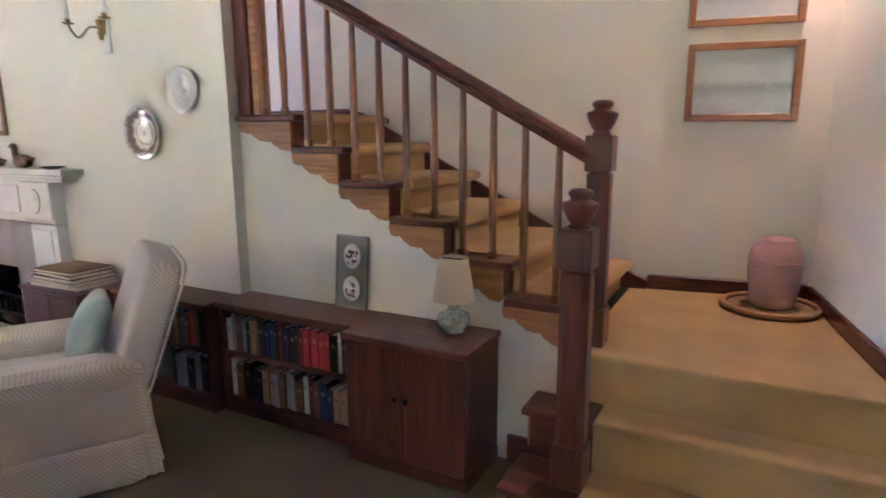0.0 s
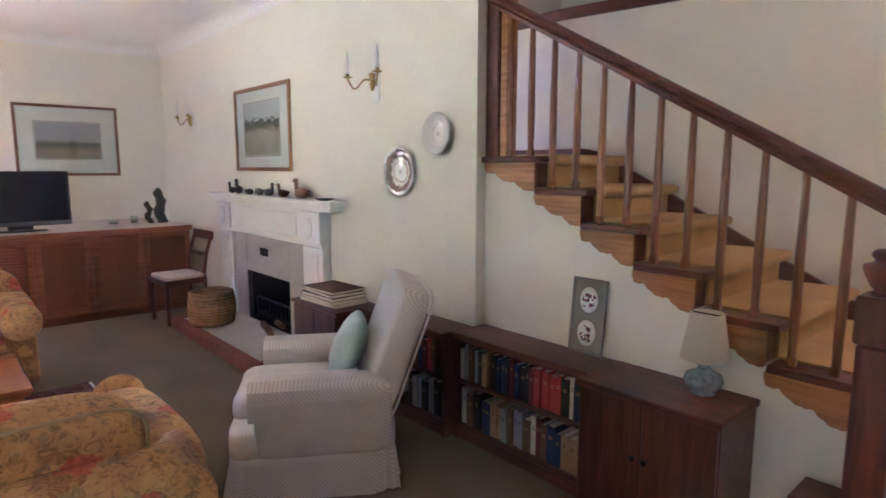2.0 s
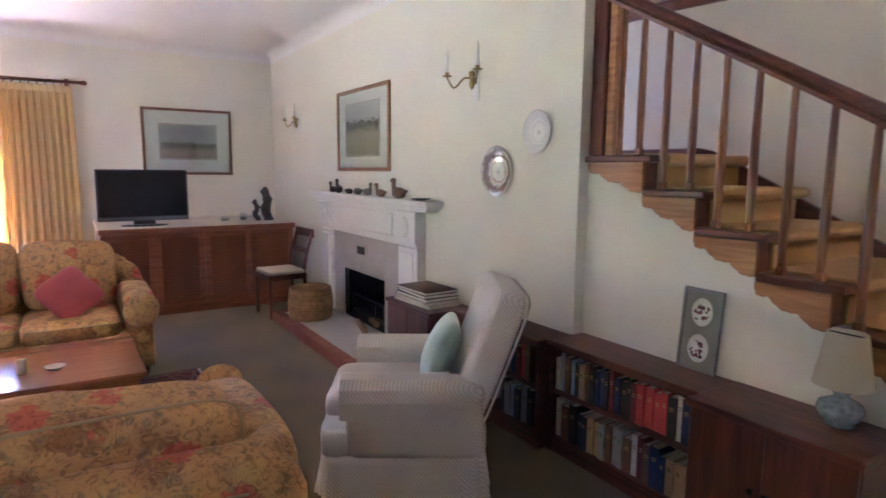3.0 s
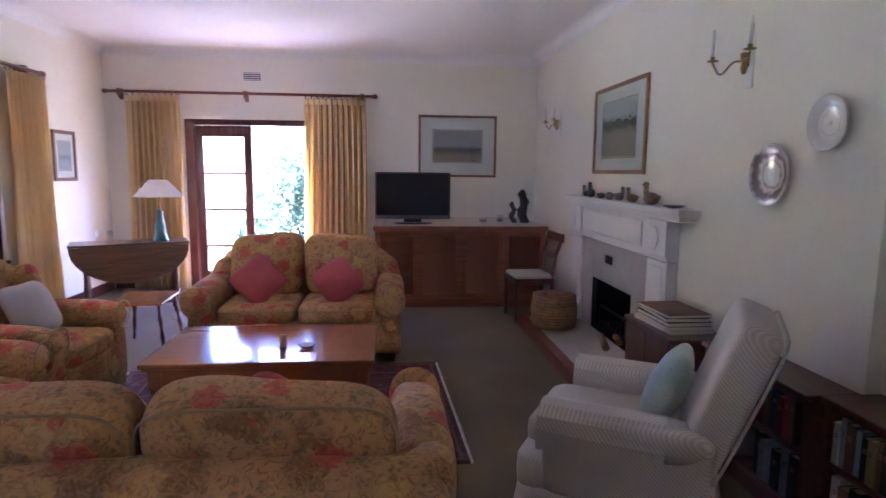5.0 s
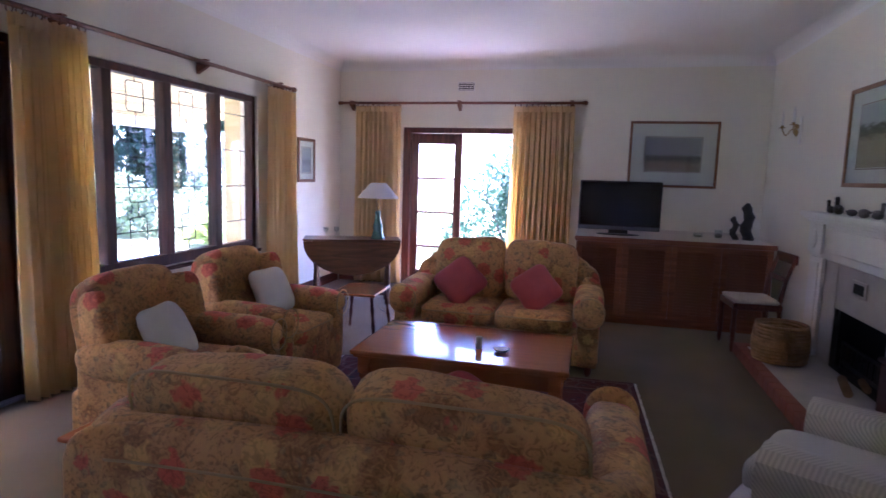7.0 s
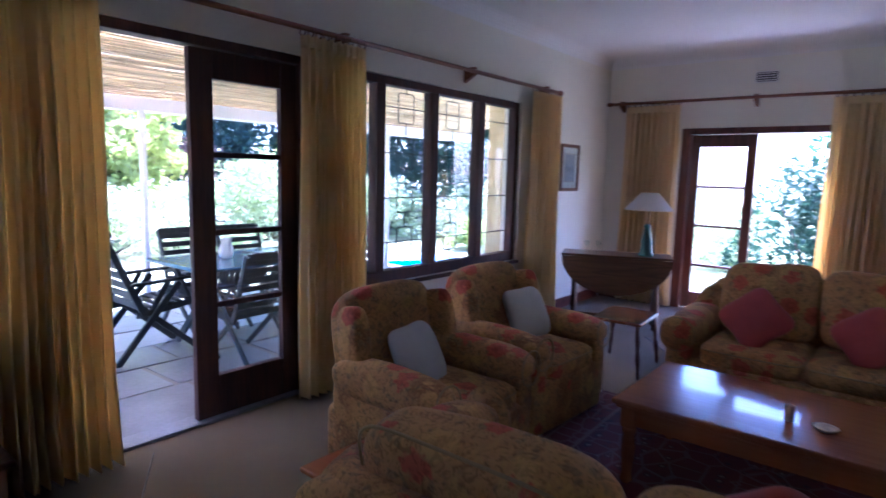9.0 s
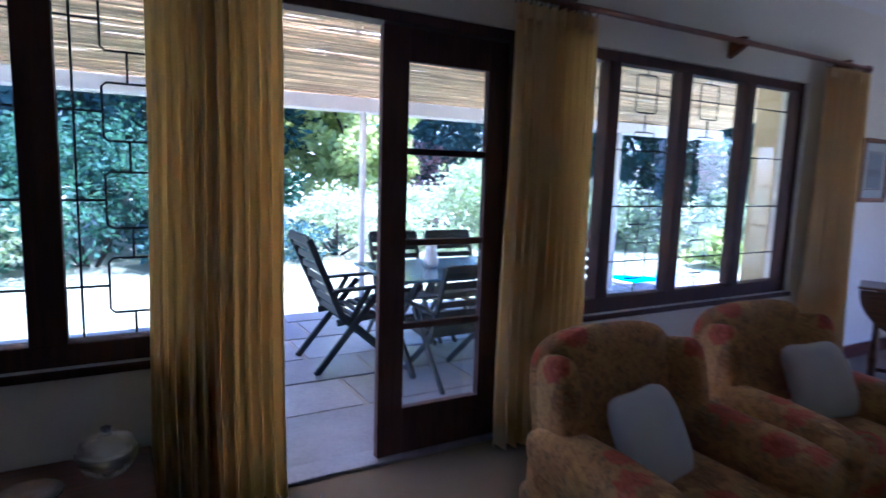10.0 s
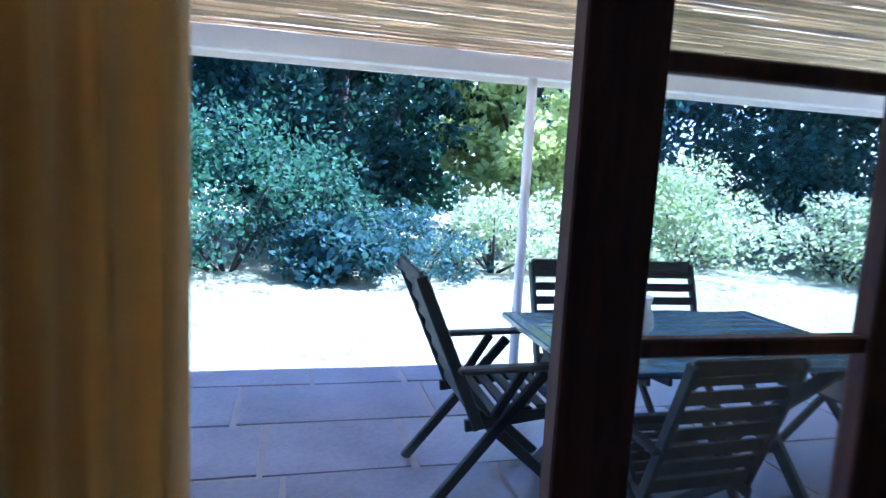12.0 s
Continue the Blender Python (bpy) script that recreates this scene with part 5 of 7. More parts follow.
def sofa(m, w, d, label, arm_h=0.60, back_h=0.76, cush_h=0.90, n_c=2, arm_w=0.24, seat_h=0.45, cat="sofa", group="floral sofas", cloth=None, wing=False, legs=True, spread=0.10):
    """Front is -y, back +y, centred on x; origin on the floor."""
    cloth = cloth or M_FLORAL
    s = thing("sofa" if cat == "sofa" else "armchair", label, cat, m, group)
    iw = w - 2 * arm_w
    # base with skirt panel
    bm = B()
    soft(bm, (0, 0.0, 0.20), (w - 0.06, d - 0.10, 0.26), 0.12, 0.2, n=14)
    part("base", bm, cloth, s)
    for sx in (-1, 1):
        bm = B()
        soft(bm, (sx * (w / 2 - arm_w / 2), -0.03, arm_h - 0.10), (arm_w, d - 0.10, 0.235), 0.55, 0.75, n=16, wob=0.012, seed=sx)
        soft(bm, (sx * (w / 2 - arm_w / 2), -0.02, 0.29), (arm_w - 0.06, d - 0.14, 0.46), 0.2, 0.2, n=12)
        arm = part("arm", bm, cloth, s)
        # rolled front of the arm
        bm = B()
        soft(bm, (sx * (w / 2 - arm_w / 2), -d / 2 + 0.035, arm_h - 0.10), (arm_w + 0.004, 0.07, 0.24), 0.9, 0.9, n=12)
        part("arm_front", bm, cloth, arm)
        bm = xf(tube(B(), seam(arm_w - 0.01, 0.22, 0, 1.0, 32), 0.005, 5), Matrix.Translation((sx * (w / 2 - arm_w / 2), -d / 2 + 0.022, arm_h - 0.10)) @ Matrix.Rotation(math.pi / 2, 4, 'X'))
        part("piping", bm, M_PIPE, arm)
    # padded back frame, rolled along the top and curving into the arms
    bm = B()
    soft(bm, (0, d / 2 - 0.10, 0.40), (w - 0.05, 0.20, 0.70 * back_h / 0.76), 0.18, 0.35, n=16)
    pts = []
    for i in range(25):
        u = -1 + 2 * i / 24
        z = back_h - 0.075 + (arm_h - back_h + 0.01) * max(0, abs(u) - 0.80) / 0.20 + 0.02 * (1 - u * u)
        y = d / 2 - 0.085 - 0.16 * (max(0, abs(u) - 0.84) / 0.16) ** 2
        pts.append((u * (w / 2 - 0.075), y, z))
    tube(bm, pts, [0.075 + 0.012 * (1 - abs(-1 + 2 * i / 24)) for i in range(25)], 12)
    back = part("back", bm, cloth, s, "padded back with rolled top")
    bm = tube(B(), [(p[0], p[1] + 0.082, p[2] - 0.03) for p in pts], 0.005, 5)
    part("piping", bm, M_PIPE, back)
    cw = iw / n_c
    for i in range(n_c):
        x = -iw / 2 + cw * (i + 0.5)
        bm = soft(B(), (x, -0.06, seat_h - 0.075), (cw - 0.008, d - 0.26, 0.165), 0.22, 0.45, n=18, wob=0.014, seed=i + 3)
        sc = part("seat_cushion", bm, cloth, s)
        bm = xf(tube(B(), seam(cw - 0.012, d - 0.264, 0.0, 0.24), 0.005, 5), Matrix.Translation((x, -0.06, seat_h - 0.035)))
        part("piping", bm, M_PIPE, sc)
        tilt = Euler((radians(-12), 0, 0)).to_matrix()
        ch = cush_h - seat_h + 0.02
        bw = (iw + spread) / n_c
        xb = -(iw + spread) / 2 + bw * (i + 0.5)
        bm = soft(B(), (xb, d / 2 - 0.245, seat_h + ch / 2 - 0.02), (bw - 0.01, 0.23, ch), 0.45, 0.38, rot=tilt, n=20, wob=0.02, seed=i + 11)
        for v_ in bm.verts:
            q_ = (v_.co.x - xb) / bw * (1 if xb > 0 else -1)
            v_.co.z -= 0.05 * max(0.0, q_ + 0.1) * max(0.0, v_.co.z - seat_h) / ch
        bc = part("back_cushion", bm, cloth, s, "plump loose back cushion")
        bm = xf(tube(B(), seam(bw - 0.02, ch - 0.01, 0, 0.34), 0.005, 5), Matrix.Translation((xb, d / 2 - 0.245, seat_h + ch / 2 - 0.02)) @ tilt.to_4x4() @ Matrix.Translation((0, 0.085, 0)) @ Matrix.Rotation(math.pi / 2, 4, 'X'))
        part("piping", bm, M_PIPE, bc)
    if legs:
        for sx in (-1, 1):
            for sy in (-1, 1):
                part("leg", lathe(B(), [(0.02, 0), (0.028, 0.03), (0.03, 0.09)], (sx * (w / 2 - 0.10), sy * (d / 2 - 0.12), 0), 10), M_MAHOGV, s)
    return s


sofa(pose(-2.07, -0.26, 0, 0, 0, -90), 1.76, 0.90, "faded floral two-seat sofa seen from behind", back_h=0.72, cush_h=0.89, arm_h=0.69, arm_w=0.20, spread=0.06)
sofa(pose(-5.05, -0.28, 0, 0, 0, 90), 1.66, 0.92, "faded floral two-seat sofa facing the coffee table", back_h=0.82, cush_h=0.95, arm_w=0.23, spread=0.02)


def wing_chair(m, label):
    c = thing("wing_armchair", label, "armchair", m, "floral armchairs")
    w, d = 0.86, 0.82
    bm = soft(B(), (0, 0.0, 0.20), (w - 0.08, d - 0.08, 0.34), 0.12, 0.18, n=14)
    part("base", bm, M_FLORAL, c)
    for sx in (-1, 1):
        bm = B()
        soft(bm, (sx * (w / 2 - 0.09), -0.04, 0.53), (0.19, d - 0.12, 0.19), 0.5, 0.7, n=16, wob=0.01, seed=sx)
        soft(bm, (sx * (w / 2 - 0.10), -0.03, 0.30), (0.14, d - 0.15, 0.44), 0.2, 0.2, n=12)
        arm = part("arm", bm, M_FLORAL, c)
        bm = xf(tube(B(), seam(0.17, 0.18, 0, 0.9, 28), 0.005, 5), Matrix.Translation((sx * (w / 2 - 0.09), -d / 2 + 0.03, 0.53)) @ Matrix.Rotation(math.pi / 2, 4, 'X'))
        part("piping", bm, M_PIPE, arm)
        bm = soft(B(), (sx * (w / 2 - 0.11), 0.22, 0.65), (0.10, 0.20, 0.42), 0.5, 0.5, rot=Euler((radians(-10), 0, radians(sx * 12))).to_matrix(), n=14)
        part("wing", bm, M_FLORAL, c)
    bm = soft(B(), (0, -0.05, 0.40), (w - 0.34, d - 0.16, 0.17), 0.22, 0.45, n=18, wob=0.014, seed=9)
    sc = part("seat_cushion", bm, M_FLORAL, c)
    bm = xf(tube(B(), seam(w - 0.345, d - 0.165, 0.0, 0.24), 0.005, 5), Matrix.Translation((0, -0.05, 0.435)))
    part("piping", bm, M_PIPE, sc)
    # buttoned back with an arched top
    tilt = Euler((radians(-11), 0, 0)).to_matrix()
    bm = B()
    soft(bm, (0, 0.30, 0.61), (w - 0.18, 0.17, 0.58), 0.35, 0.42, rot=tilt, n=22)
    buttons = [(bx_, bz) for bz in (0.62, 0.77) for bx_ in (-0.2, 0, 0.2)] + [(-0.1, 0.695), (0.1, 0.695)]
    for v in bm.verts:
        if v.co.y < 0.28 + (v.co.z - 0.66) * 0.19:
            for bx_, bz in buttons:
                q = math.hypot(v.co.x - bx_, v.co.z - bz)
                v.co.y += 0.035 * math.exp(-(q / 0.045) ** 2)
            v.co.y -= 0.012 * math.cos(v.co.x * 31.4)
        v.co.z += 0.05 * max(0, v.co.z - 0.8) / 0.17 * (1 - (v.co.x / 0.34) ** 2)
    bk_ = part("back", bm, M_FLORAL, c, "deep-buttoned arched back")
    for bx_, bz in buttons:
        part("button", soft(B(), (bx_, 0.238 + (bz - 0.66) * 0.19, bz), (0.022, 0.012, 0.022), 0.9, n=6), M_FLORAL, bk_)
    for sx in (-1, 1):
        for sy in (-1, 1):
            part("leg", lathe(B(), [(0.018, 0), (0.028, 0.05)], (sx * (w / 2 - 0.1), sy * (d / 2 - 0.1), 0), 8), M_MAHOGV, c)
    return c


wc = wing_chair(pose(-2.92, -1.68, 0, 0, 0, 180), "floral buttoned armchair with a white cushion by the window")
copy_thing(wc, pose(-3.88, -1.72, 0, 0, 0, 176))


def cushion(m, size, mat, label):
    c = thing("cushion", label, "cushion", m)
    part("cover", soft(B(), (0, 0, 0), (size, size, 0.15), 0.5, 0.9, n=16, wob=0.012, seed=size * 10, pinch=0.35), mat, c)


M_RED = material("coral_red_cloth", (0.48, 0.085, 0.085), 0.9, var=0.12, scale=12, fine=300, sheen=0.2)
M_PALE = material("white_cotton", (0.66, 0.66, 0.66), 0.9, var=0.06, scale=8, fine=300)
M_GREENC = material("pale_green_silk", (0.30, 0.42, 0.36), 0.55, var=0.3, scale=9, fine=150, sheen=0.3)
cushion(pose(-4.93, -0.60, 0.615, 0, 62, 0) @ Matrix.Rotation(radians(45), 4, 'Z'), 0.36, M_RED, "coral red scatter cushion on the far sofa")
cushion(pose(-4.93, 0.02, 0.60, 0, 62, 0) @ Matrix.Rotation(radians(38), 4, 'Z'), 0.34, M_RED, "coral red scatter cushion leaning on the sofa back")
cushion(pose(-2.85, -1.71, 0.60, -62, 0, 8), 0.34, M_PALE, "white scatter cushion on the floral armchair")
cushion(pose(-3.94, -1.74, 0.63, -62, 0, -10), 0.34, M_PALE, "white scatter cushion on the second armchair")
cushion(pose(-2.38, -0.02, 0.585, 0, -62, 0) @ Matrix.Rotation(radians(45), 4, 'Z'), 0.34, M_RED, "coral red cushion on the near sofa")

# striped armchair with loose cover
sa = thing("striped_armchair", "cream striped armchair in a loose skirted cover", "armchair", pose(-2.625, 1.455, 0, 0, 0, -31))
w, d = 0.84, 0.80
bm = B()
# skirt: a pleated band to the floor
n = 120
rings = []
sp = lambda a, p: math.copysign(abs(a) ** p, a)
for z, out in ((0.215, 0.0), (0.17, 0.004), (0.09, 0.012), (0.012, 0.022)):
    ring = []
    for k in range(n):
        a = 2 * math.pi * k / n
        f = out * (1 + 0.5 * math.sin(a * 9 + 0.8 * math.sin(a * 4)) + 0.25 * math.sin(a * 23))
        ring.append(bm.verts.new(((w / 2 - 0.02 + f) * sp(math.cos(a), 0.2), (d / 2 - 0.02 + f) * sp(math.sin(a), 0.2), z)))
    rings.append(ring)
for r0, r1 in zip(rings, rings[1:]):
    for k in range(n):
        bm.faces.new((r0[k], r1[k], r1[(k + 1) % n], r0[(k + 1) % n])).smooth = True
bm.faces.new(rings[0])
bmesh.ops.recalc_face_normals(bm, faces=bm.faces)
part("skirt", bm, M_STRIPE, sa, "gathered skirt of the loose cover")
part("base", soft(B(), (0, 0, 0.265), (w - 0.035, d - 0.035, 0.16), 0.16, 0.25, n=14), M_STRIPE, sa)
part("seat_cushion", soft(B(), (0, -0.05, 0.375), (w - 0.32, d - 0.14, 0.16), 0.25, 0.5, n=16, wob=0.012), M_STRIPE, sa)
for sx in (-1, 1):
    bm = B()
    soft(bm, (sx * (w / 2 - 0.10), 0.05, 0.48), (0.20, d - 0.16, 0.16), 0.45, 0.75, n=16, wob=0.01, seed=sx)
    soft(bm, (sx * (w / 2 - 0.09), 0.05, 0.345), (0.16, d - 0.18, 0.29), 0.2, 0.2, n=12)
    arm = part("arm", bm, M_STRIPE, sa)
    # arm cover cloth draped over
    prof = [(x_, z_ - 0.110) for x_, z_ in ((-0.102, 0.50), (-0.104, 0.58), (-0.092, 0.635), (-0.05, 0.672), (0, 0.682), (0.05, 0.672), (0.092, 0.635), (0.104, 0.58), (0.102, 0.50))]
    cx_ = sx * (w / 2 - 0.10)
    shell = [(cx_ + px, pz) for px, pz in prof] + [(cx_ + px * 0.93, pz - (0.008 if pz > 0.44 else 0)) for px, pz in prof[::-1]]
    bm = prism(B(), shell, 'y', -0.28, 0.20)
    part("arm_cover", bm, M_STRIPE, arm, "cloth arm protector")
tilt = Euler((radians(-20), 0, 0)).to_matrix()
bm = soft(B(), (0, 0.385, 0.635), (w - 0.16, 0.18, 0.65), 0.35, 0.3, rot=tilt, n=20)
part("back", bm, M_STRIPE, sa, "raked back with piped edge")
bm = xf(tube(B(), seam(w - 0.165, 0.645, 0, 0.3), 0.006, 6), Matrix.Translation((0, 0.385, 0.635)) @ tilt.to_4x4() @ Matrix.Translation((0, 0.085, 0)) @ Matrix.Rotation(math.pi / 2, 4, 'X'))
part("piping", bm, M_STRIPE, sa)
cushion(pose(-2.625, 1.455, 0, 0, 0, -31) @ pose(0.03, 0.17, 0.60, 66, 0, 0), 0.36, M_GREENC, "pale green silk cushion on the striped armchair")

# ---- television cabinet ----
CX = -6.50
tc_ = thing("louvred_cabinet", "long built-in wooden cabinet with four louvred doors", "cabinet", pose(CX, 0.28, 0, 0, 0, 90))
M_CABW = wood("red_brown_cabinet_wood", (0.17, 0.052, 0.024), (0.32, 0.115, 0.052), 0.4, axis=0)
L, D, H = 1.87, CX - XW - 0.004, 0.90
part("carcass", bx(B(), 0.0, L, 0.03, D, 0.08, H - 0.035), M_CABW, tc_)
part("plinth", bx(B(), 0.01, L - 0.01, 0.05, D, 0, 0.08), M_CABW, tc_)
part("top", bx(B(), -0.012, L + 0.012, -0.014, D, H - 0.035, H, 0.006, 2), material("cabinet_top_laminate", (0.50, 0.44, 0.36), 0.4, var=0.06), tc_, "pale cabinet top")
part("top_edge", bx(B(), -0.016, L + 0.016, -0.024, -0.014, H - 0.05, H - 0.002, 0.003), M_CABW, tc_)
dw = L / 4
louvre = None
for i in range(4):
    x0 = i * dw + 0.004
    wd = dw - 0.008
    bm = B()
    bx(bm, x0, x0 + 0.055, 0.004, 0.03, 0.085, H - 0.055, 0.003)
    bx(bm, x0 + wd - 0.055, x0 + wd, 0.004, 0.03, 0.085, H - 0.055, 0.003)
    bx(bm, x0 + 0.055, x0 + wd - 0.055, 0.004, 0.03, 0.085, 0.15, 0.003)
    bx(bm, x0 + 0.055, x0 + wd - 0.055, 0.004, 0.03, H - 0.105, H - 0.055, 0.003)
    dr = part("louvred_door", bm, M_CABW, tc_)
    if louvre is None:
        louvre = mesh_of("louvre", beam(B(), (0, 0, 0), (wd - 0.11, 0, 0), 0.036, 0.006), M_CABW)
    for k in range(21):
        ob = new("louvre", louvre)
        ob.parent = dr
        ob.matrix_local = pose(x0 + 0.055, 0.018, 0.165 + 0.030 * k, 46, 0, 0)
tv = thing("television", "flat black television switched off on the cabinet", "television", pose(-6.82, 0.70, 0.901, 0, 0, 90))
part("bezel", bx(B(), -0.42, 0.42, -0.025, 0.035, 0.05, 0.57, 0.006, 2), M_BLACK, tv)
part("screen", bx(B(), -0.40, 0.40, -0.0275, -0.024, 0.10, 0.552), M_SCREEN, tv, "dark glossy screen")
part("speaker_strip", bx(B(), -0.415, 0.415, -0.03, -0.024, 0.055, 0.09, 0.002), material("grey_plastic", (0.10, 0.105, 0.115), 0.4), tv, "grey lower strip")
part("neck", bx(B(), -0.10, 0.10, -0.02, 0.03, 0.012, 0.055, 0.004), M_BLACK, tv)
part("stand", lathe(B(), [(0.22, 0), (0.22, 0.008), (0.10, 0.014), (0.001, 0.014)], segs=32, sy=0.55), M_BLACK, tv)
for y, r, h, mt, nm, lb in ((1.52, 0.05, 0.05, M_GLASS, "glass_dish", "small glass dish on the cabinet"), (1.72, 0.04, 0.09, M_GLASS, "glass_jar", "small glass jar on the cabinet")):
    g = thing(nm, lb, "glassware", pose(-6.95, y, 0.901))
    part("glass", lathe(B(), [(r * 0.8, 0), (r, 0.01), (r, h), (r - 0.004, h), (r - 0.004, 0.012), (0.001, 0.01)], segs=20), M_GLASS, g)
    part("contents", lathe(B(), [(r * 0.7, 0.012), (r * 0.8, h * 0.45), (0.001, h * 0.5)], segs=16), M_DK3, g)
for y, h, r in ((1.87, 0.24, 0.035), (1.99, 0.38, 0.06)):
    bm = B()
    rr = random.Random(int(h * 100))
    pts = [(0.02 * math.sin(i * 0.9), 0.02 * math.cos(i * 1.3), h * i / 8) for i in range(9)]
    tube(bm, pts, [r * q for q in (1.0, 0.8, 0.9, 1.0, 0.75, 0.95, 0.7, 0.85, 0.3)], 10)
    c = tagged(new("carved_figure", mesh_of("carved_figure", bm, M_DK1)), "dark carved wooden sculpture standing on the cabinet", "sculpture", "carvings")
    c.matrix_world = pose(-6.95, y, 0.90)

# dining chair by the fireplace
dc = thing("dining_chair", "dark wooden dining chair with a pale drop-in seat", "chair", pose(-6.02, 1.86, 0, 0, 0, 4))
part("seat", bx(B(), -0.20, 0.20, -0.20, 0.18, 0.44, 0.475, 0.014, 2), material("pale_seat_cloth", (0.55, 0.50, 0.42), 0.9), dc, "pale upholstered seat")
part("seat_rail", bx(B(), -0.21, 0.21, -0.21, 0.19, 0.385, 0.44, 0.006), M_MAHOG, dc)
for sx in (-1, 1):
    part("front_leg", lathe(B(), [(0.014, 0), (0.02, 0.05), (0.017, 0.08), (0.023, 0.2), (0.018, 0.33), (0.024, 0.345), (0.022, 0.39)], (sx * 0.19, -0.19, 0), 12), M_MAHOGV, dc)
    part("back_post", tube(B(), [(sx * 0.18, 0.24, 0), (sx * 0.18, 0.18, 0.3), (sx * 0.18, 0.17, 0.46), (sx * 0.185, 0.20, 0.66), (sx * 0.19, 0.265, 0.86)], [0.018, 0.02, 0.021, 0.019, 0.017], 8), M_MAHOGV, dc)
bm = B()
beam(bm, (-0.22, 0.262, 0.84), (0.22, 0.262, 0.84), 0.024, 0.085, 0.008)
part("crest_rail", bm, M_MAHOG, dc)
part("cross_rail", beam(B(), (-0.18, 0.205, 0.66), (0.18, 0.205, 0.66), 0.02, 0.045, 0.005), M_MAHOG, dc)

# ---- coffee table, rug ----
ct = thing("coffee_table", "long polished red-brown coffee table with a moulded edge", "table", pose(-3.77, -0.285, 0.012))
bm = B()
bx(bm, -0.39, 0.39, -0.63, 0.63, 0.405, 0.436, 0.010, 3)
bx(bm, -0.375, 0.375, -0.615, 0.615, 0.388, 0.405, 0.006, 2)
part("tabletop", bm, M_TABLE, ct, "glossy moulded tabletop")
bm = B()
bx(bm, -0.32, 0.32, -0.56, -0.54, 0.30, 0.388)
bx(bm, -0.32, 0.32, 0.54, 0.56, 0.30, 0.388)
bx(bm, -0.34, -0.32, -0.56, 0.56, 0.30, 0.388)
bx(bm, 0.32, 0.34, -0.56, 0.56, 0.30, 0.388)
part("apron", bm, M_TABLE, ct)
for sx in (-1, 1):
    for sy in (-1, 1):
        bm = B()
        bx(bm, sx * 0.325 - 0.035, sx * 0.325 + 0.035, sy * 0.555 - 0.035, sy * 0.555 + 0.035, 0.29, 0.388, 0.003)
        lathe(bm, [(0.022, 0), (0.03, 0.02), (0.022, 0.05), (0.034, 0.18), (0.026, 0.25), (0.036, 0.27), (0.03, 0.29)], (sx * 0.325, sy * 0.555, 0), 14)
        part("leg", bm, M_TABLE, ct)
cd = thing("candle", "short cream pillar candle on the coffee table", "candle", pose(-3.66, -0.20, 0.449))
part("wax", lathe(B(), [(0.02, 0), (0.021, 0.07), (0.016, 0.072), (0.001, 0.066)], segs=18), material("cream_wax", (0.72, 0.58, 0.40), 0.5), cd)
ash = thing("small_dish", "small round brown and white dish on the table", "dish", pose(-3.64, -0.06, 0.449))
part("bowl", lathe(B(), [(0.025, 0), (0.045, 0.012), (0.05, 0.018), (0.038, 0.018), (0.03, 0.014), (0.001, 0.03)], segs=22), material("brown_dish_glaze", (0.55, 0.42, 0.30), 0.3, var=0.3, scale=40), ash)


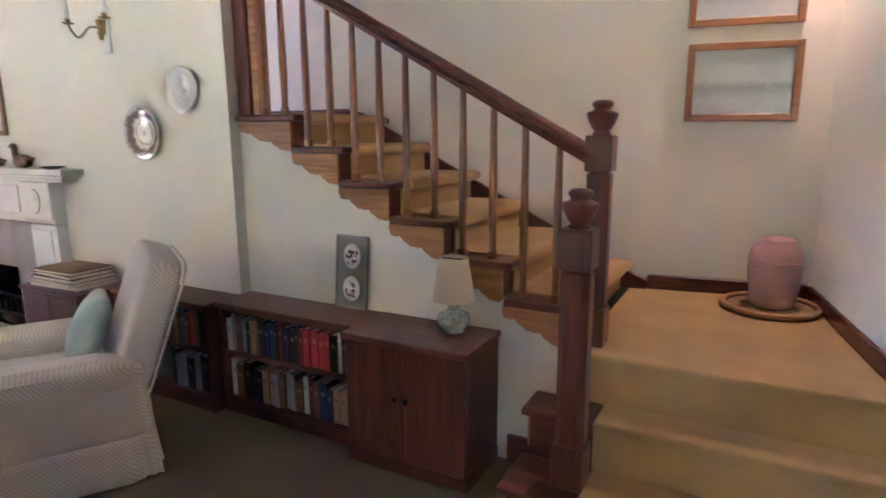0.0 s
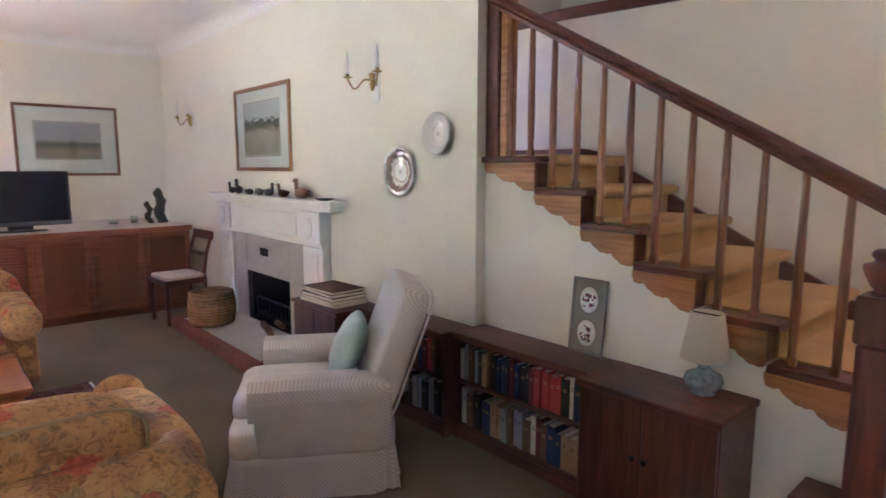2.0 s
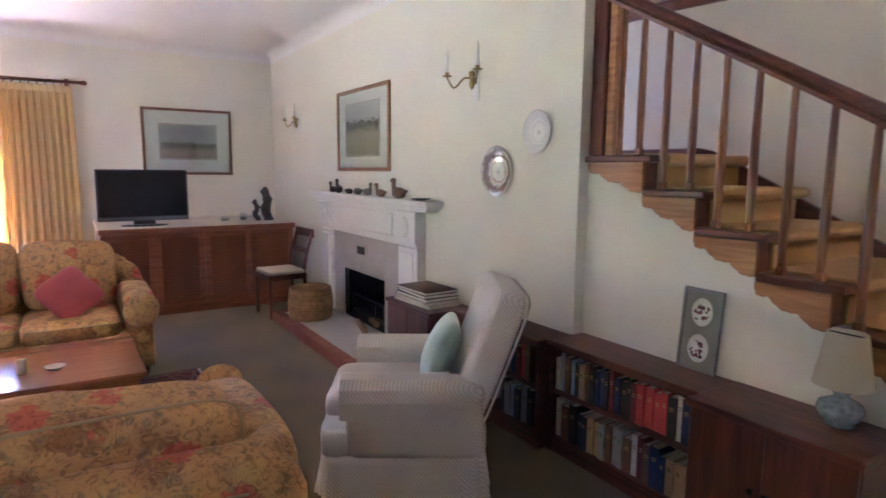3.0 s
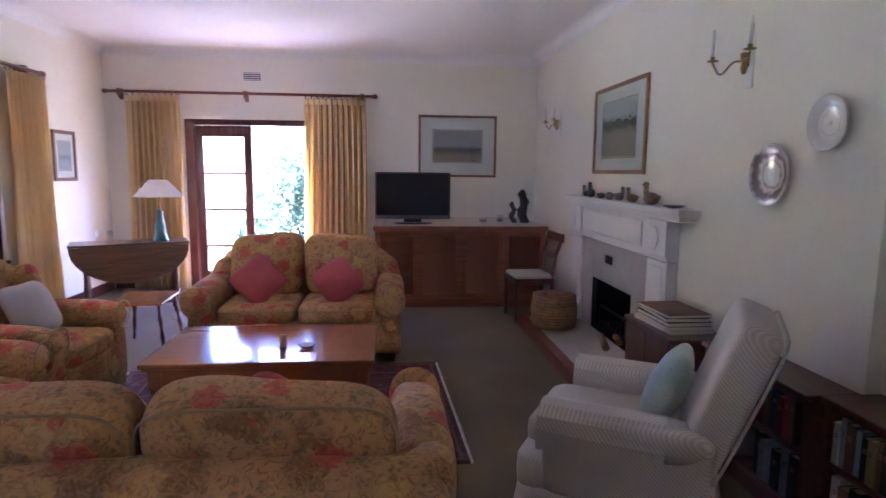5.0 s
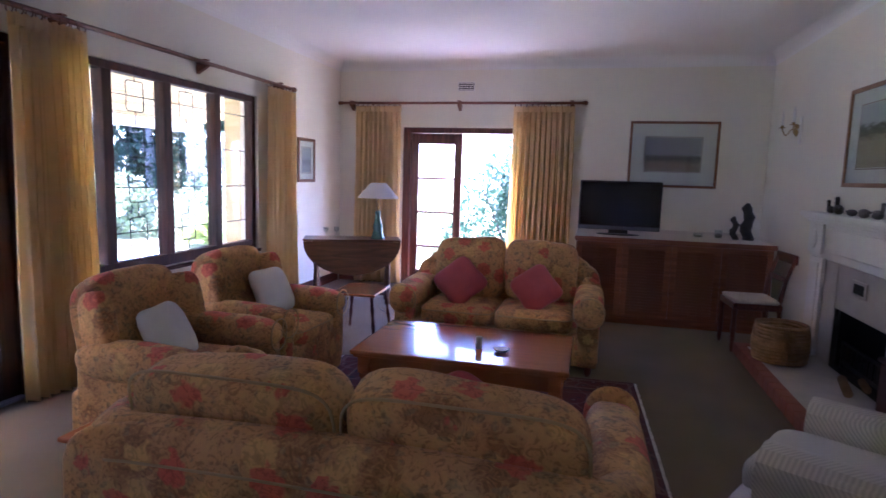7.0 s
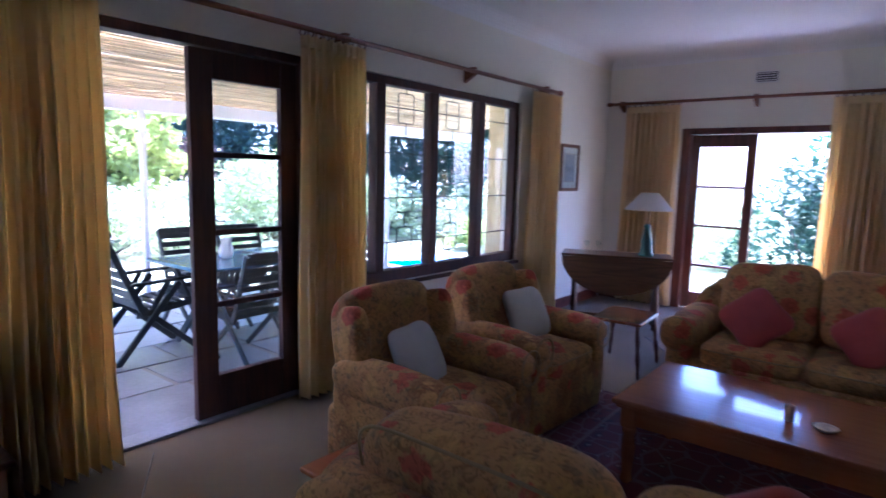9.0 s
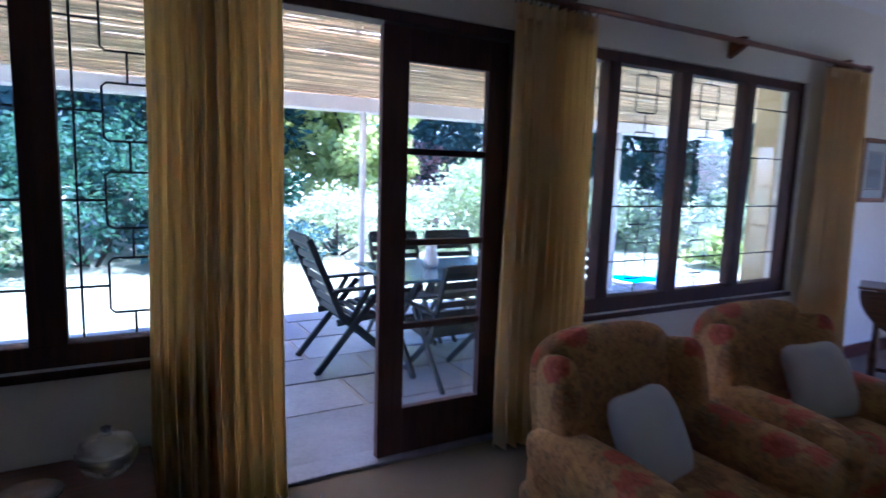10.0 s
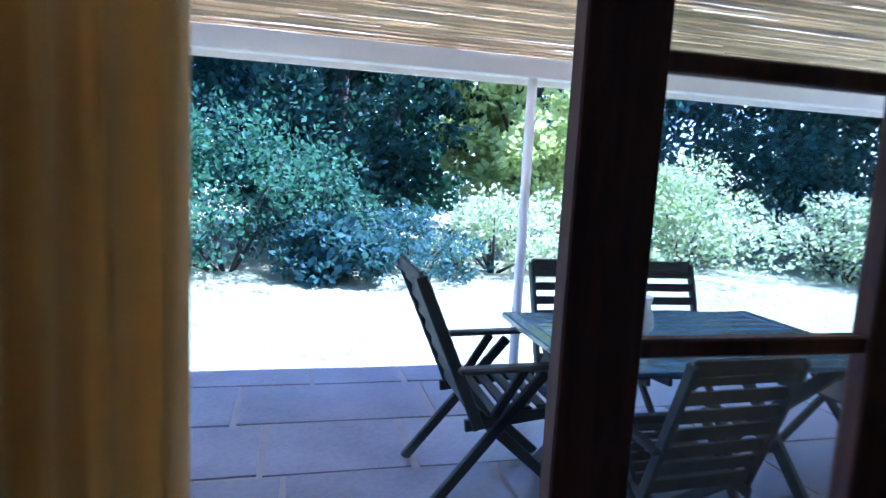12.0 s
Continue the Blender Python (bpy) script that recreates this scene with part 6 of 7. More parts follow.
def rug_material():
    m = material("persian_rug_wool", (0.10, 0.02, 0.03), 0.95, var=0.3, scale=10, fine=200, bump=0.5)
    nt = m.node_tree
    b = nt.nodes["Principled BSDF"]
    tc = nt.nodes.new("ShaderNodeTexCoord")
    ab = nt.nodes.new("ShaderNodeVectorMath")
    ab.operation = 'ABSOLUTE'
    nt.links.new(tc.outputs["Object"], ab.inputs[0])
    sep = nt.nodes.new("ShaderNodeSeparateXYZ")
    nt.links.new(ab.outputs[0], sep.inputs[0])

    def math_(op, a, c=None):
        n = nt.nodes.new("ShaderNodeMath")
        n.operation = op
        for s, v in zip(n.inputs, (a, c)):
            if v is None:
                continue
            if isinstance(v, (int, float)):
                s.default_value = v
            else:
                nt.links.new(v, s)
        return n.outputs[0]
    dx = math_('SUBTRACT', 0.80, sep.outputs[0])
    dy = math_('SUBTRACT', 1.12, sep.outputs[1])
    edge = math_('MINIMUM', dx, dy)
    v = nt.nodes.new("ShaderNodeTexVoronoi")
    v.inputs["Scale"].default_value = 13.0
    nt.links.new(ab.outputs[0], v.inputs["Vector"])
    v2 = nt.nodes.new("ShaderNodeTexVoronoi")
    v2.feature = 'DISTANCE_TO_EDGE'
    v2.inputs["Scale"].default_value = 7.0
    nt.links.new(ab.outputs[0], v2.inputs["Vector"])
    rp = nt.nodes.new("ShaderNodeValToRGB")
    rp.color_ramp.interpolation = 'CONSTANT'
    e = rp.color_ramp.elements
    e[0].position, e[0].color = 0.0, (0.07, 0.03, 0.045, 1)
    e[1].position, e[1].color = 0.03, (0.22, 0.17, 0.13, 1)
    for p, c in ((0.05, (0.09, 0.018, 0.028)), (0.20, (0.24, 0.19, 0.15)), (0.22, (0.018, 0.016, 0.035)), (0.27, (0.10, 0.018, 0.026))):
        x = e.new(p)
        x.color = (*c, 1)
    nt.links.new(edge, rp.inputs[0])
    vr = nt.nodes.new("ShaderNodeValToRGB")
    vr.color_ramp.interpolation = 'CONSTANT'
    vr.color_ramp.elements[0].color = (0.30, 0.22, 0.17, 1)
    vr.color_ramp.elements[1].position, vr.color_ramp.elements[1].color = 0.16, (0.02, 0.018, 0.04, 1)
    x = vr.color_ramp.elements.new(0.30)
    x.color = (0.10, 0.02, 0.03, 1)
    nt.links.new(v.outputs["Distance"], vr.inputs[0])
    m1 = nt.nodes.new("ShaderNodeMix")
    m1.data_type = 'RGBA'
    m1.inputs[0].default_value = 0.55
    nt.links.new(rp.outputs[0], m1.inputs[6])
    nt.links.new(vr.outputs[0], m1.inputs[7])
    lt = math_('LESS_THAN', v2.outputs["Distance"], 0.035)
    m2 = nt.nodes.new("ShaderNodeMix")
    m2.data_type = 'RGBA'
    nt.links.new(math_('MULTIPLY', lt, 0.7), m2.inputs[0])
    nt.links.new(m1.outputs[2], m2.inputs[6])
    m2.inputs[7].default_value = (0.16, 0.10, 0.10, 1)
    nt.links.new(m2.outputs[2], b.inputs["Base Color"])
    return m


rg = thing("rug", "dark red and navy patterned oriental rug with cream fringe", "rug", pose(-3.80, -0.31, 0.001, 0, 0, 2))
part("rug_field", bx(B(), -0.80, 0.80, -1.12, 1.12, 0, 0.010, 0.003), rug_material(), rg)
rng = random.Random(4)
for sy in (-1, 1):
    bm = B()
    for i in range(150):
        x = -0.795 + 1.59 * i / 149
        beam(bm, (x, sy * 1.118, 0.004), (x + rng.uniform(-0.006, 0.006), sy * (1.132 + rng.uniform(0, 0.01)), 0.003), 0.005, 0.003)
    part("fringe", bm, M_MAT, rg, "knotted cream fringe")

# ---- tables by the window ----
dl = thing("drop_leaf_table", "dark oak gateleg table with one round leaf hanging", "table", pose(-6.46, -2.20, 0, 0, 0, 113))
M_OAK = wood("dark_oak", (0.07, 0.03, 0.014), (0.17, 0.075, 0.034), 0.35)
part("tabletop", bx(B(), -0.54, 0.54, -0.19, 0.20, 0.715, 0.738, 0.008, 2), M_OAK, dl)
lp = [(-0.53, 0.0), (0.53, 0.0)] + [(0.53 * math.cos(a), -0.36 * math.sin(a) - 0.01) for a in [math.pi * i / 20 for i in range(1, 20)]]
bm = prism(B(), lp, 'y', -0.008, 0.008)
bmesh.ops.rotate(bm, verts=bm.verts, matrix=Euler((radians(-14), 0, 0)).to_matrix())
bmesh.ops.translate(bm, verts=bm.verts, vec=(0, -0.205, 0.715))
part("hanging_leaf", bm, M_OAK, dl, "hanging half-round leaf")
for sx in (-1, 1):
    for sy in (-1, 1):
        bm = B()
        lathe(bm, [(0.03, 0), (0.03, 0.06), (0.022, 0.08), (0.032, 0.2), (0.02, 0.4), (0.03, 0.55), (0.024, 0.58), (0.034, 0.6), (0.034, 0.715)], (sx * 0.40, sy * 0.12, 0), 12)
        part("leg", bm, M_OAK, dl)
    part("stretcher", beam(B(), (sx * 0.40, -0.12, 0.09), (sx * 0.40, 0.12, 0.09), 0.03, 0.03), M_OAK, dl)
part("apron", bx(B(), -0.40, 0.40, -0.12, 0.12, 0.63, 0.715), M_OAK, dl)
part("stretcher", beam(B(), (-0.40, 0, 0.09), (0.40, 0, 0.09), 0.03, 0.03), M_OAK, dl)
gl = thing("table_lamp", "lamp with tall green base and white coolie shade", "lamp", pose(-6.52, -1.92, 0.739))
M_GREENG = material("sea_green_glaze", (0.10, 0.24, 0.21), 0.25, var=0.2, coat=0.5)
part("base", lathe(B(), [(0.075, 0), (0.08, 0.015), (0.07, 0.03), (0.05, 0.10), (0.058, 0.14), (0.04, 0.20), (0.028, 0.28), (0.035, 0.30), (0.02, 0.32), (0.001, 0.32)], segs=24), M_GREENG, gl, "glazed sea-green base")
part("stem", lathe(B(), [(0.012, 0.32), (0.012, 0.58), (0.001, 0.58)], segs=10), M_BRASS, gl)
part("shade", lamp_shade(B(), 0.235, 0.085, 0.46, 0.63), M_SHADEW, gl, "wide white conical shade")
for x, y in ((-6.36, -2.48), (-6.42, -2.38)):
    g = thing("wine_glass", "small stemmed glass on the gateleg table", "glass", pose(x, y, 0.739))
    part("goblet", lathe(B(), [(0.03, 0), (0.028, 0.003), (0.005, 0.008), (0.004, 0.05), (0.02, 0.065), (0.03, 0.085), (0.027, 0.12), (0.025, 0.12), (0.028, 0.086), (0.001, 0.068)], segs=18), M_GLASS, g)


def side_table(m, w, d, h, label):
    t = thing("side_table", label, "table", m, "small side tables")
    part("tabletop", bx(B(), -w / 2, w / 2, -d / 2, d / 2, h - 0.022, h, 0.010, 3), M_TABLE, t)
    for sx in (-1, 1):
        for sy in (-1, 1):
            bm = lathe(B(), [(0.010, 0), (0.013, 0.03), (0.010, 0.06), (0.018, h * 0.35), (0.010, h * 0.5), (0.019, h * 0.66), (0.012, h * 0.8), (0.016, h - 0.022)], segs=10)
            bmesh.ops.transform(bm, matrix=Matrix.Translation((sx * (w / 2 - 0.05), sy * (d / 2 - 0.05), 0)) @ Matrix.Shear('XY', 4, (sx * -0.10, sy * -0.10)) @ Matrix.Translation((sx * 0.05, sy * 0.05, 0)), verts=bm.verts)
            part("leg", bm, M_MAHOGV, t, "slender turned leg")
    return t


side_table(pose(-5.22, -1.58, 0, 0, 0, 4), 0.52, 0.40, 0.425, "small side table with slender turned splayed legs")
side_table(pose(-2.06, -1.285, 0, 0, 0, 0), 0.34, 0.24, 0.50, "small side table beside the near sofa")

# dark table with glassware under the second window
dt = thing("low_table", "low dark wooden table under the window", "table", pose(-1.0, -2.69, 0))
part("tabletop", bx(B(), -0.36, 0.30, -0.22, 0.22, 0.33, 0.36, 0.008, 2), M_MAHOG, dt)
for x in (-0.31, 0.25):
    for y in (-0.17, 0.17):
        part("leg", bx(B(), x - 0.025, x + 0.025, y - 0.025, y + 0.025, 0, 0.33, 0.004), M_MAHOGV, dt)
M_REALGL = material("cut_glass", (0.98, 0.98, 0.98), 0.04, var=0.01, bump=0.5, fine=50, bump_d=0.01)
M_REALGL.node_tree.nodes["Principled BSDF"].inputs["Transmission Weight"].default_value = 1.0
gb = thing("glass_bowl", "heavy cut glass bowl with lid on the dark table", "bowl", pose(-1.21, -2.74, 0.361) @ Matrix.Scale(1.15, 4))
part("bowl", lathe(B(), [(0.05, 0), (0.075, 0.02), (0.09, 0.06), (0.09, 0.075), (0.083, 0.075), (0.08, 0.055), (0.001, 0.02)], segs=24), M_REALGL, gb)
part("lid", lathe(B(), [(0.088, 0.077), (0.075, 0.105), (0.03, 0.125), (0.014, 0.135), (0.018, 0.15), (0.001, 0.158)], segs=24), M_REALGL, gb)
gd2 = thing("glass_dish", "flat cut glass dish on the dark table", "dish", pose(-0.98, -2.64, 0.361))
part("dish", lathe(B(), [(0.05, 0), (0.10, 0.015), (0.105, 0.022), (0.095, 0.020), (0.001, 0.008)], segs=24), M_REALGL, gd2)

# cables on the carpet
for pts in ([(-1.75, -1.75, 0.004), (-1.45, -1.35, 0.004), (-1.15, -0.95, 0.004), (-0.9, -0.55, 0.004)], [(-2.05, -2.85, 0.004), (-1.72, -2.3, 0.004), (-1.55, -2.0, 0.004), (-1.3, -1.75, 0.004)], [(-6.2, -1.75, 0.004), (-5.85, -1.45, 0.004), (-5.3, -1.15, 0.004)]):
    c = tagged(new("power_cable", mesh_of("power_cable", tube(B(), pts, 0.004, 6), M_BLACK)), "thin black cable lying across the carpet", "cable")


# ---- veranda ----
structure("patio", bx(B(), -9.0, 5.0, -6.28, YS - 0.2, -0.16, -0.019), M_GROUT, "mortar bed of the veranda paving", "pavement")
patio = bpy.data.objects["patio"]
rng = random.Random(12)
y, row = YS - 0.205, 0
cuts = []
while y > -6.2:
    dp = min(rng.uniform(0.5, 0.75), y + 6.27)
    if y - dp + 6.27 < 0.3:
        dp = y + 6.27
    x = -8.95 + rng.uniform(0, 0.6)
    while x < 4.9:
        wd = rng.uniform(0.6, 1.15)
        cuts.append((x, x + wd, y - dp, y))
        x += wd
    y -= dp
    row += 1
for x0, x1, y0, y1 in cuts:
    g = 0.007
    j = lambda: rng.uniform(-0.05, 0.05)
    ps = [(x0 + g + abs(j()) * 0.4, y0 + g + abs(j()) * 0.2), (x1 - g - abs(j()) * 0.4, y0 + g + abs(j()) * 0.2), (x1 - g - abs(j()) * 0.4, y1 - g - abs(j()) * 0.2), (x0 + g + abs(j()) * 0.4, y1 - g - abs(j()) * 0.2)]
    ob = new("flagstone", mesh_of("flagstone", prism(B(), ps, 'z', -0.04, -0.012 + rng.uniform(-0.003, 0.003)), M_SLAB))
    ob.parent = patio

# table top: dark wood, the sky's blue reflection mixed into its base colour
M_PTABLE = material("weathered_stained_wood_sky_sheen", (0.06, 0.13, 0.21), 0.24, var=0.3, scale=8, fine=90, bump=0.2, coat=0.5)
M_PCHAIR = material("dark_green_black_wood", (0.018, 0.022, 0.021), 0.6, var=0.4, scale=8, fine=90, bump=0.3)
# posts, beam, reed roof
for x in (-7.0, -3.47, 0.05, 3.6):
    p = thing("veranda_post", "slim white painted round veranda post", "post", pose(x, -6.02, -0.015), "veranda posts")
    part("shaft", lathe(B(), [(0.034, 0), (0.034, 2.07)], segs=16), M_PWHITE, p)
    part("foot", lathe(B(), [(0.05, 0), (0.05, 0.02), (0.036, 0.03)], segs=16), M_PWHITE, p)
structure("beam", bx(B(), -9.0, 5.0, -6.07, -5.97, 2.05, 2.185, 0.006), M_PWHITE, "white painted veranda beam", "beam")
structure("fascia", bx(B(), -9.0, 5.0, -6.47, -6.44, 2.075, 2.15, 0.004), M_PWHITE, "white painted fascia of the veranda", "fascia")
vy0, vz0, vy1, vz1 = YS - 0.21, 2.66, -6.44, 2.15
for i, x in enumerate([-8.6 + 1.15 * k for k in range(12)]):
    r = tagged(new("rafter", mesh_of("rafter", beam(B(), (x, vy0, vz0 + 0.07), (x, vy1, vz1 + 0.07), 0.05, 0.09, 0.004), M_PWHITE)), "white painted veranda rafter over the reeds", "rafter", "veranda rafters")
bm = B()
rng = random.Random(21)
n = 132
for i in range(n):
    u = (i + 0.5) / n
    yy, zz = vy0 + (vy1 - vy0) * u, vz0 + (vz1 - vz0) * u
    x = -9.0
    while x < 5.0:
        ln = rng.uniform(1.8, 3.4)
        xe = min(5.0, x + ln)
        dz, dy = rng.uniform(-0.006, 0.006), rng.uniform(-0.005, 0.005)
        tube(bm, [(x, yy + dy, zz + dz), ((x + xe) / 2, yy - dy, zz - rng.uniform(0, 0.008)), (xe, yy + rng.uniform(-0.006, 0.006), zz + dz)], rng.uniform(0.0062, 0.0108), 5)
        x = xe - 0.05 if xe < 5.0 else 6.0
tagged(structure("ceiling_reeds", bm, M_REED, "golden reed matting under the veranda roof", "ceiling"), kind="structure")
# roof sheet over the reeds
structure("roof_sheet", prism(B(), [(vy0, vz0 + 0.13), (vy1, vz1 + 0.13), (vy1, vz1 + 0.145), (vy0, vz0 + 0.145)], 'x', -9.0, 5.0), translucent(material("pale_roof_sheet", (0.85, 0.83, 0.76), 0.6, var=0.06), 0.7, (0.92, 0.88, 0.76)), "pale veranda roof sheeting", "roof")
# outer face of the house
M_YELLOW = material("ochre_outside_plaster", (0.62, 0.50, 0.26), 0.85, var=0.08, scale=2, bump=0.2)
structure("wall_veranda_end", bx(B(), -6.25, -6.05, -3.55, YS - 0.2, -0.03, 2.6), M_YELLOW, "ochre plastered wall at the end of the veranda", "wall")
structure("roof_house", bx(B(), -9.3, 2.0, -3.6, 7.6, 4.9, 5.0), M_BRICKR, "house roof slab over the rooms", "roof")


# ---- garden chairs and table ----
def slat_chair(m, label, recline=0.0):
    c = thing("garden_chair", label, "chair", m, "garden chairs")
    lean = 0.20 + recline
    for sx in (-1, 1):
        x = sx * 0.25
        part("back_post", beam(B(), (x, 0.16, 0.36), (x, 0.16 + lean * 1.1, 1.0), 0.028, 0.05, 0.006), M_PCHAIR, c)
        part("front_leg", beam(B(), (x, -0.12, 0.60), (x, 0.38, 0.0), 0.026, 0.048, 0.005), M_PCHAIR, c)
        part("rear_leg", beam(B(), (x * 0.9, 0.17, 0.42), (x * 0.9, -0.30, 0.0), 0.026, 0.048, 0.005), M_PCHAIR, c)
        part("armrest", beam(B(), (x * 1.08, -0.28, 0.635), (x * 1.08, 0.27, 0.62), 0.055, 0.024, 0.007), M_PCHAIR, c)
        part("arm_strut", beam(B(), (x, -0.03, 0.62), (x, 0.10, 0.41), 0.022, 0.04, 0.004), M_PCHAIR, c)
        part("seat_rail", beam(B(), (x * 0.94, -0.27, 0.43), (x * 0.94, 0.22, 0.37), 0.024, 0.05, 0.004), M_PCHAIR, c)
    for i in range(7):
        y_ = -0.26 + 0.07 * i
        part("seat_slat", beam(B(), (-0.235, y_, 0.458 - 0.12 * (y_ + 0.26)), (0.235, y_, 0.458 - 0.12 * (y_ + 0.26)), 0.052, 0.015, 0.004), M_PCHAIR, c)
    for i in range(7):
        u = 0.12 + 0.13 * i
        z = 0.36 + 0.64 * u
        part("back_slat", beam(B(), (-0.238, 0.16 + lean * 1.1 * u, z), (0.238, 0.16 + lean * 1.1 * u, z), 0.014, 0.052, 0.003), M_PCHAIR, c)
    part("crest", beam(B(), (-0.25, 0.16 + lean * 1.1, 0.985), (0.25, 0.16 + lean * 1.1, 0.985), 0.02, 0.07, 0.008), M_PCHAIR, c)
    return c


gc = slat_chair(pose(-2.88, -4.66, -0.012, 0, 0, -90), "dark slatted folding garden chair with armrests", 0.05)
gc2 = slat_chair(pose(-3.52, -5.02, -0.012, 0, 0, 180) @ Matrix.Scale(0.92, 4), "dark slatted garden chair at the far side of the table")
copy_thing(gc2, pose(-4.08, -5.0, -0.012, 0, 0, 178))
copy_thing(gc2, pose(-3.36, -4.04, -0.012, 0, 0, 3) @ Matrix.Scale(0.94, 4))
copy_thing(gc2, pose(-4.75, -4.52, -0.012, 0, 0, 92))
gt = thing("garden_table", "dark slatted wooden garden table with crossed legs", "table", pose(-3.65, -4.42, -0.012))
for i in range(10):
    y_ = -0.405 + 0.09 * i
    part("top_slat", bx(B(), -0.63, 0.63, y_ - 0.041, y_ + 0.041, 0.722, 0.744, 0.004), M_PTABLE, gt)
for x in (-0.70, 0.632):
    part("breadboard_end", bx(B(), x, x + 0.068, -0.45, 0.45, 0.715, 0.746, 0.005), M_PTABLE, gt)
for x in (-0.5, 0.5):
    part("crossed_leg", beam(B(), (x, -0.36, 0), (x, 0.36, 0.715), 0.03, 0.06, 0.004), M_PCHAIR, gt)
    part("crossed_leg", beam(B(), (x + 0.032, 0.36, 0), (x + 0.032, -0.36, 0.715), 0.03, 0.06, 0.004), M_PCHAIR, gt)
part("stretcher", beam(B(), (-0.5, 0, 0.36), (0.53, 0, 0.36), 0.04, 0.05, 0.004), M_PCHAIR, gt)
jg = thing("jug", "small white jug on the garden table", "jug", pose(-3.44, -4.45, 0.735))
part("body", lathe(B(), [(0.04, 0), (0.06, 0.03), (0.06, 0.08), (0.04, 0.13), (0.05, 0.17), (0.045, 0.17), (0.03, 0.13), (0.001, 0.03)], segs=18), M_PWHITE, jg)

# ---- garden ----
bm = B()
nx, ny = 60, 60
vs = {}
for i in range(nx + 1):
    for k in range(ny + 1):
        X, Y = -150 + 300 * i / nx, -150 + 300 * k / ny
        vs[i, k] = bm.verts.new((X, Y, -0.17))
for i in range(nx):
    for k in range(ny):
        bm.faces.new((vs[i, k], vs[i + 1, k], vs[i + 1, k + 1], vs[i, k + 1]))
structure("ground", bm, M_GRASS, "mown green lawn running to the garden's edge", "ground")


def blades():
    """Short grass blades over the lawn nearest the veranda."""
    r = np.random.RandomState(5)
    n_ = 26000
    px, py = r.uniform(-9, 4, n_), r.uniform(-11, -6.3, n_)
    a, h = r.uniform(0, 6.28, n_), r.uniform(0.012, 0.03, n_)
    lx, ly = 0.005 * np.cos(a), 0.005 * np.sin(a)
    tx, ty = r.normal(0, 0.012, n_), r.normal(0, 0.012, n_)
    z = np.full(n_, -0.172)
    v = np.stack([np.stack([px - lx, py - ly, z], 1), np.stack([px + lx, py + ly, z], 1), np.stack([px + tx, py + ty, z + h], 1)], 1).reshape(-1, 3)
    me_ = bpy.data.meshes.new("grass")
    me_.from_pydata(v.tolist(), [], np.arange(3 * n_).reshape(-1, 3).tolist())
    me_.materials.append(M_GRASS)
    tagged(new("grass", me_), "short mown grass beside the paving", "grass", kind="stuff")


blades()


def leaf_mat(name, col, var=0.35, tr=0.3):
    m = material(name, col, 0.75, var=0.25, scale=1.5, fine=20, bump=0, island=var, spec=0.2)
    return translucent(m, tr, tuple(min(1, c * 1.9) for c in (col[0] * 1.1, col[1] * 1.15, col[2] * 0.85)))


LEAF = {"dark": leaf_mat("dark_green_leaves", (0.026, 0.060, 0.044)), "mid": leaf_mat("green_leaves", (0.045, 0.105, 0.062)), "blue": leaf_mat("blue_green_leaves", (0.040, 0.085, 0.085)),
        "light": leaf_mat("yellow_green_leaves", (0.34, 0.38, 0.13)), "pale": leaf_mat("pale_flowering_leaves", (0.32, 0.37, 0.21)), "pink": leaf_mat("pink_blossom", (0.30, 0.17, 0.18)), "white": leaf_mat("white_blossom", (0.62, 0.58, 0.52))}
M_BARK = material("dark_tree_bark", (0.05, 0.04, 0.03), 0.9, var=0.4, scale=6, fine=40, bump=0.8, bump_d=0.02)

M_PALEBARK = material("pale_grey_bark", (0.36, 0.34, 0.32), 0.85, var=0.3, scale=5, fine=30, bump=0.5, bump_d=0.01)


def foliage(seed, centres, radii, per, size):
    """Leaf blades in clumps. Returns verts and faces (diamonds bent along the rib)."""
    r = np.random.RandomState(seed)
    C = np.repeat(np.array(centres), per, axis=0)
    R = np.repeat(np.array(radii), per, axis=0)
    d = r.normal(0, 1, (len(C), 3))
    d /= np.linalg.norm(d, axis=1)[:, None]
    P = C + d * R * r.uniform(0.45, 1.0, (len(C), 1)) ** 0.6
    ax = d + r.normal(0, 0.7, (len(C), 3))
    ax /= np.linalg.norm(ax, axis=1)[:, None]
    sd = np.cross(ax, r.normal(0, 1, (len(C), 3)))
    sd /= np.linalg.norm(sd, axis=1)[:, None]
    s = size * r.uniform(0.6, 1.4, (len(C), 1))
    v = np.stack([P, P + ax * s * 0.5 + sd * s * 0.28, P + ax * s, P + ax * s * 0.5 - sd * s * 0.28], 1).reshape(-1, 3)
    q = np.arange(4 * len(C)).reshape(-1, 4)
    return v, q


def leaf_part(name, v, q, mat, parent):
    me_ = bpy.data.meshes.new(name)
    me_.from_pydata(v.tolist(), [], q.tolist())
    me_.materials.append(mat)
    ob = new(name, me_)
    ob.parent = parent
    return ob


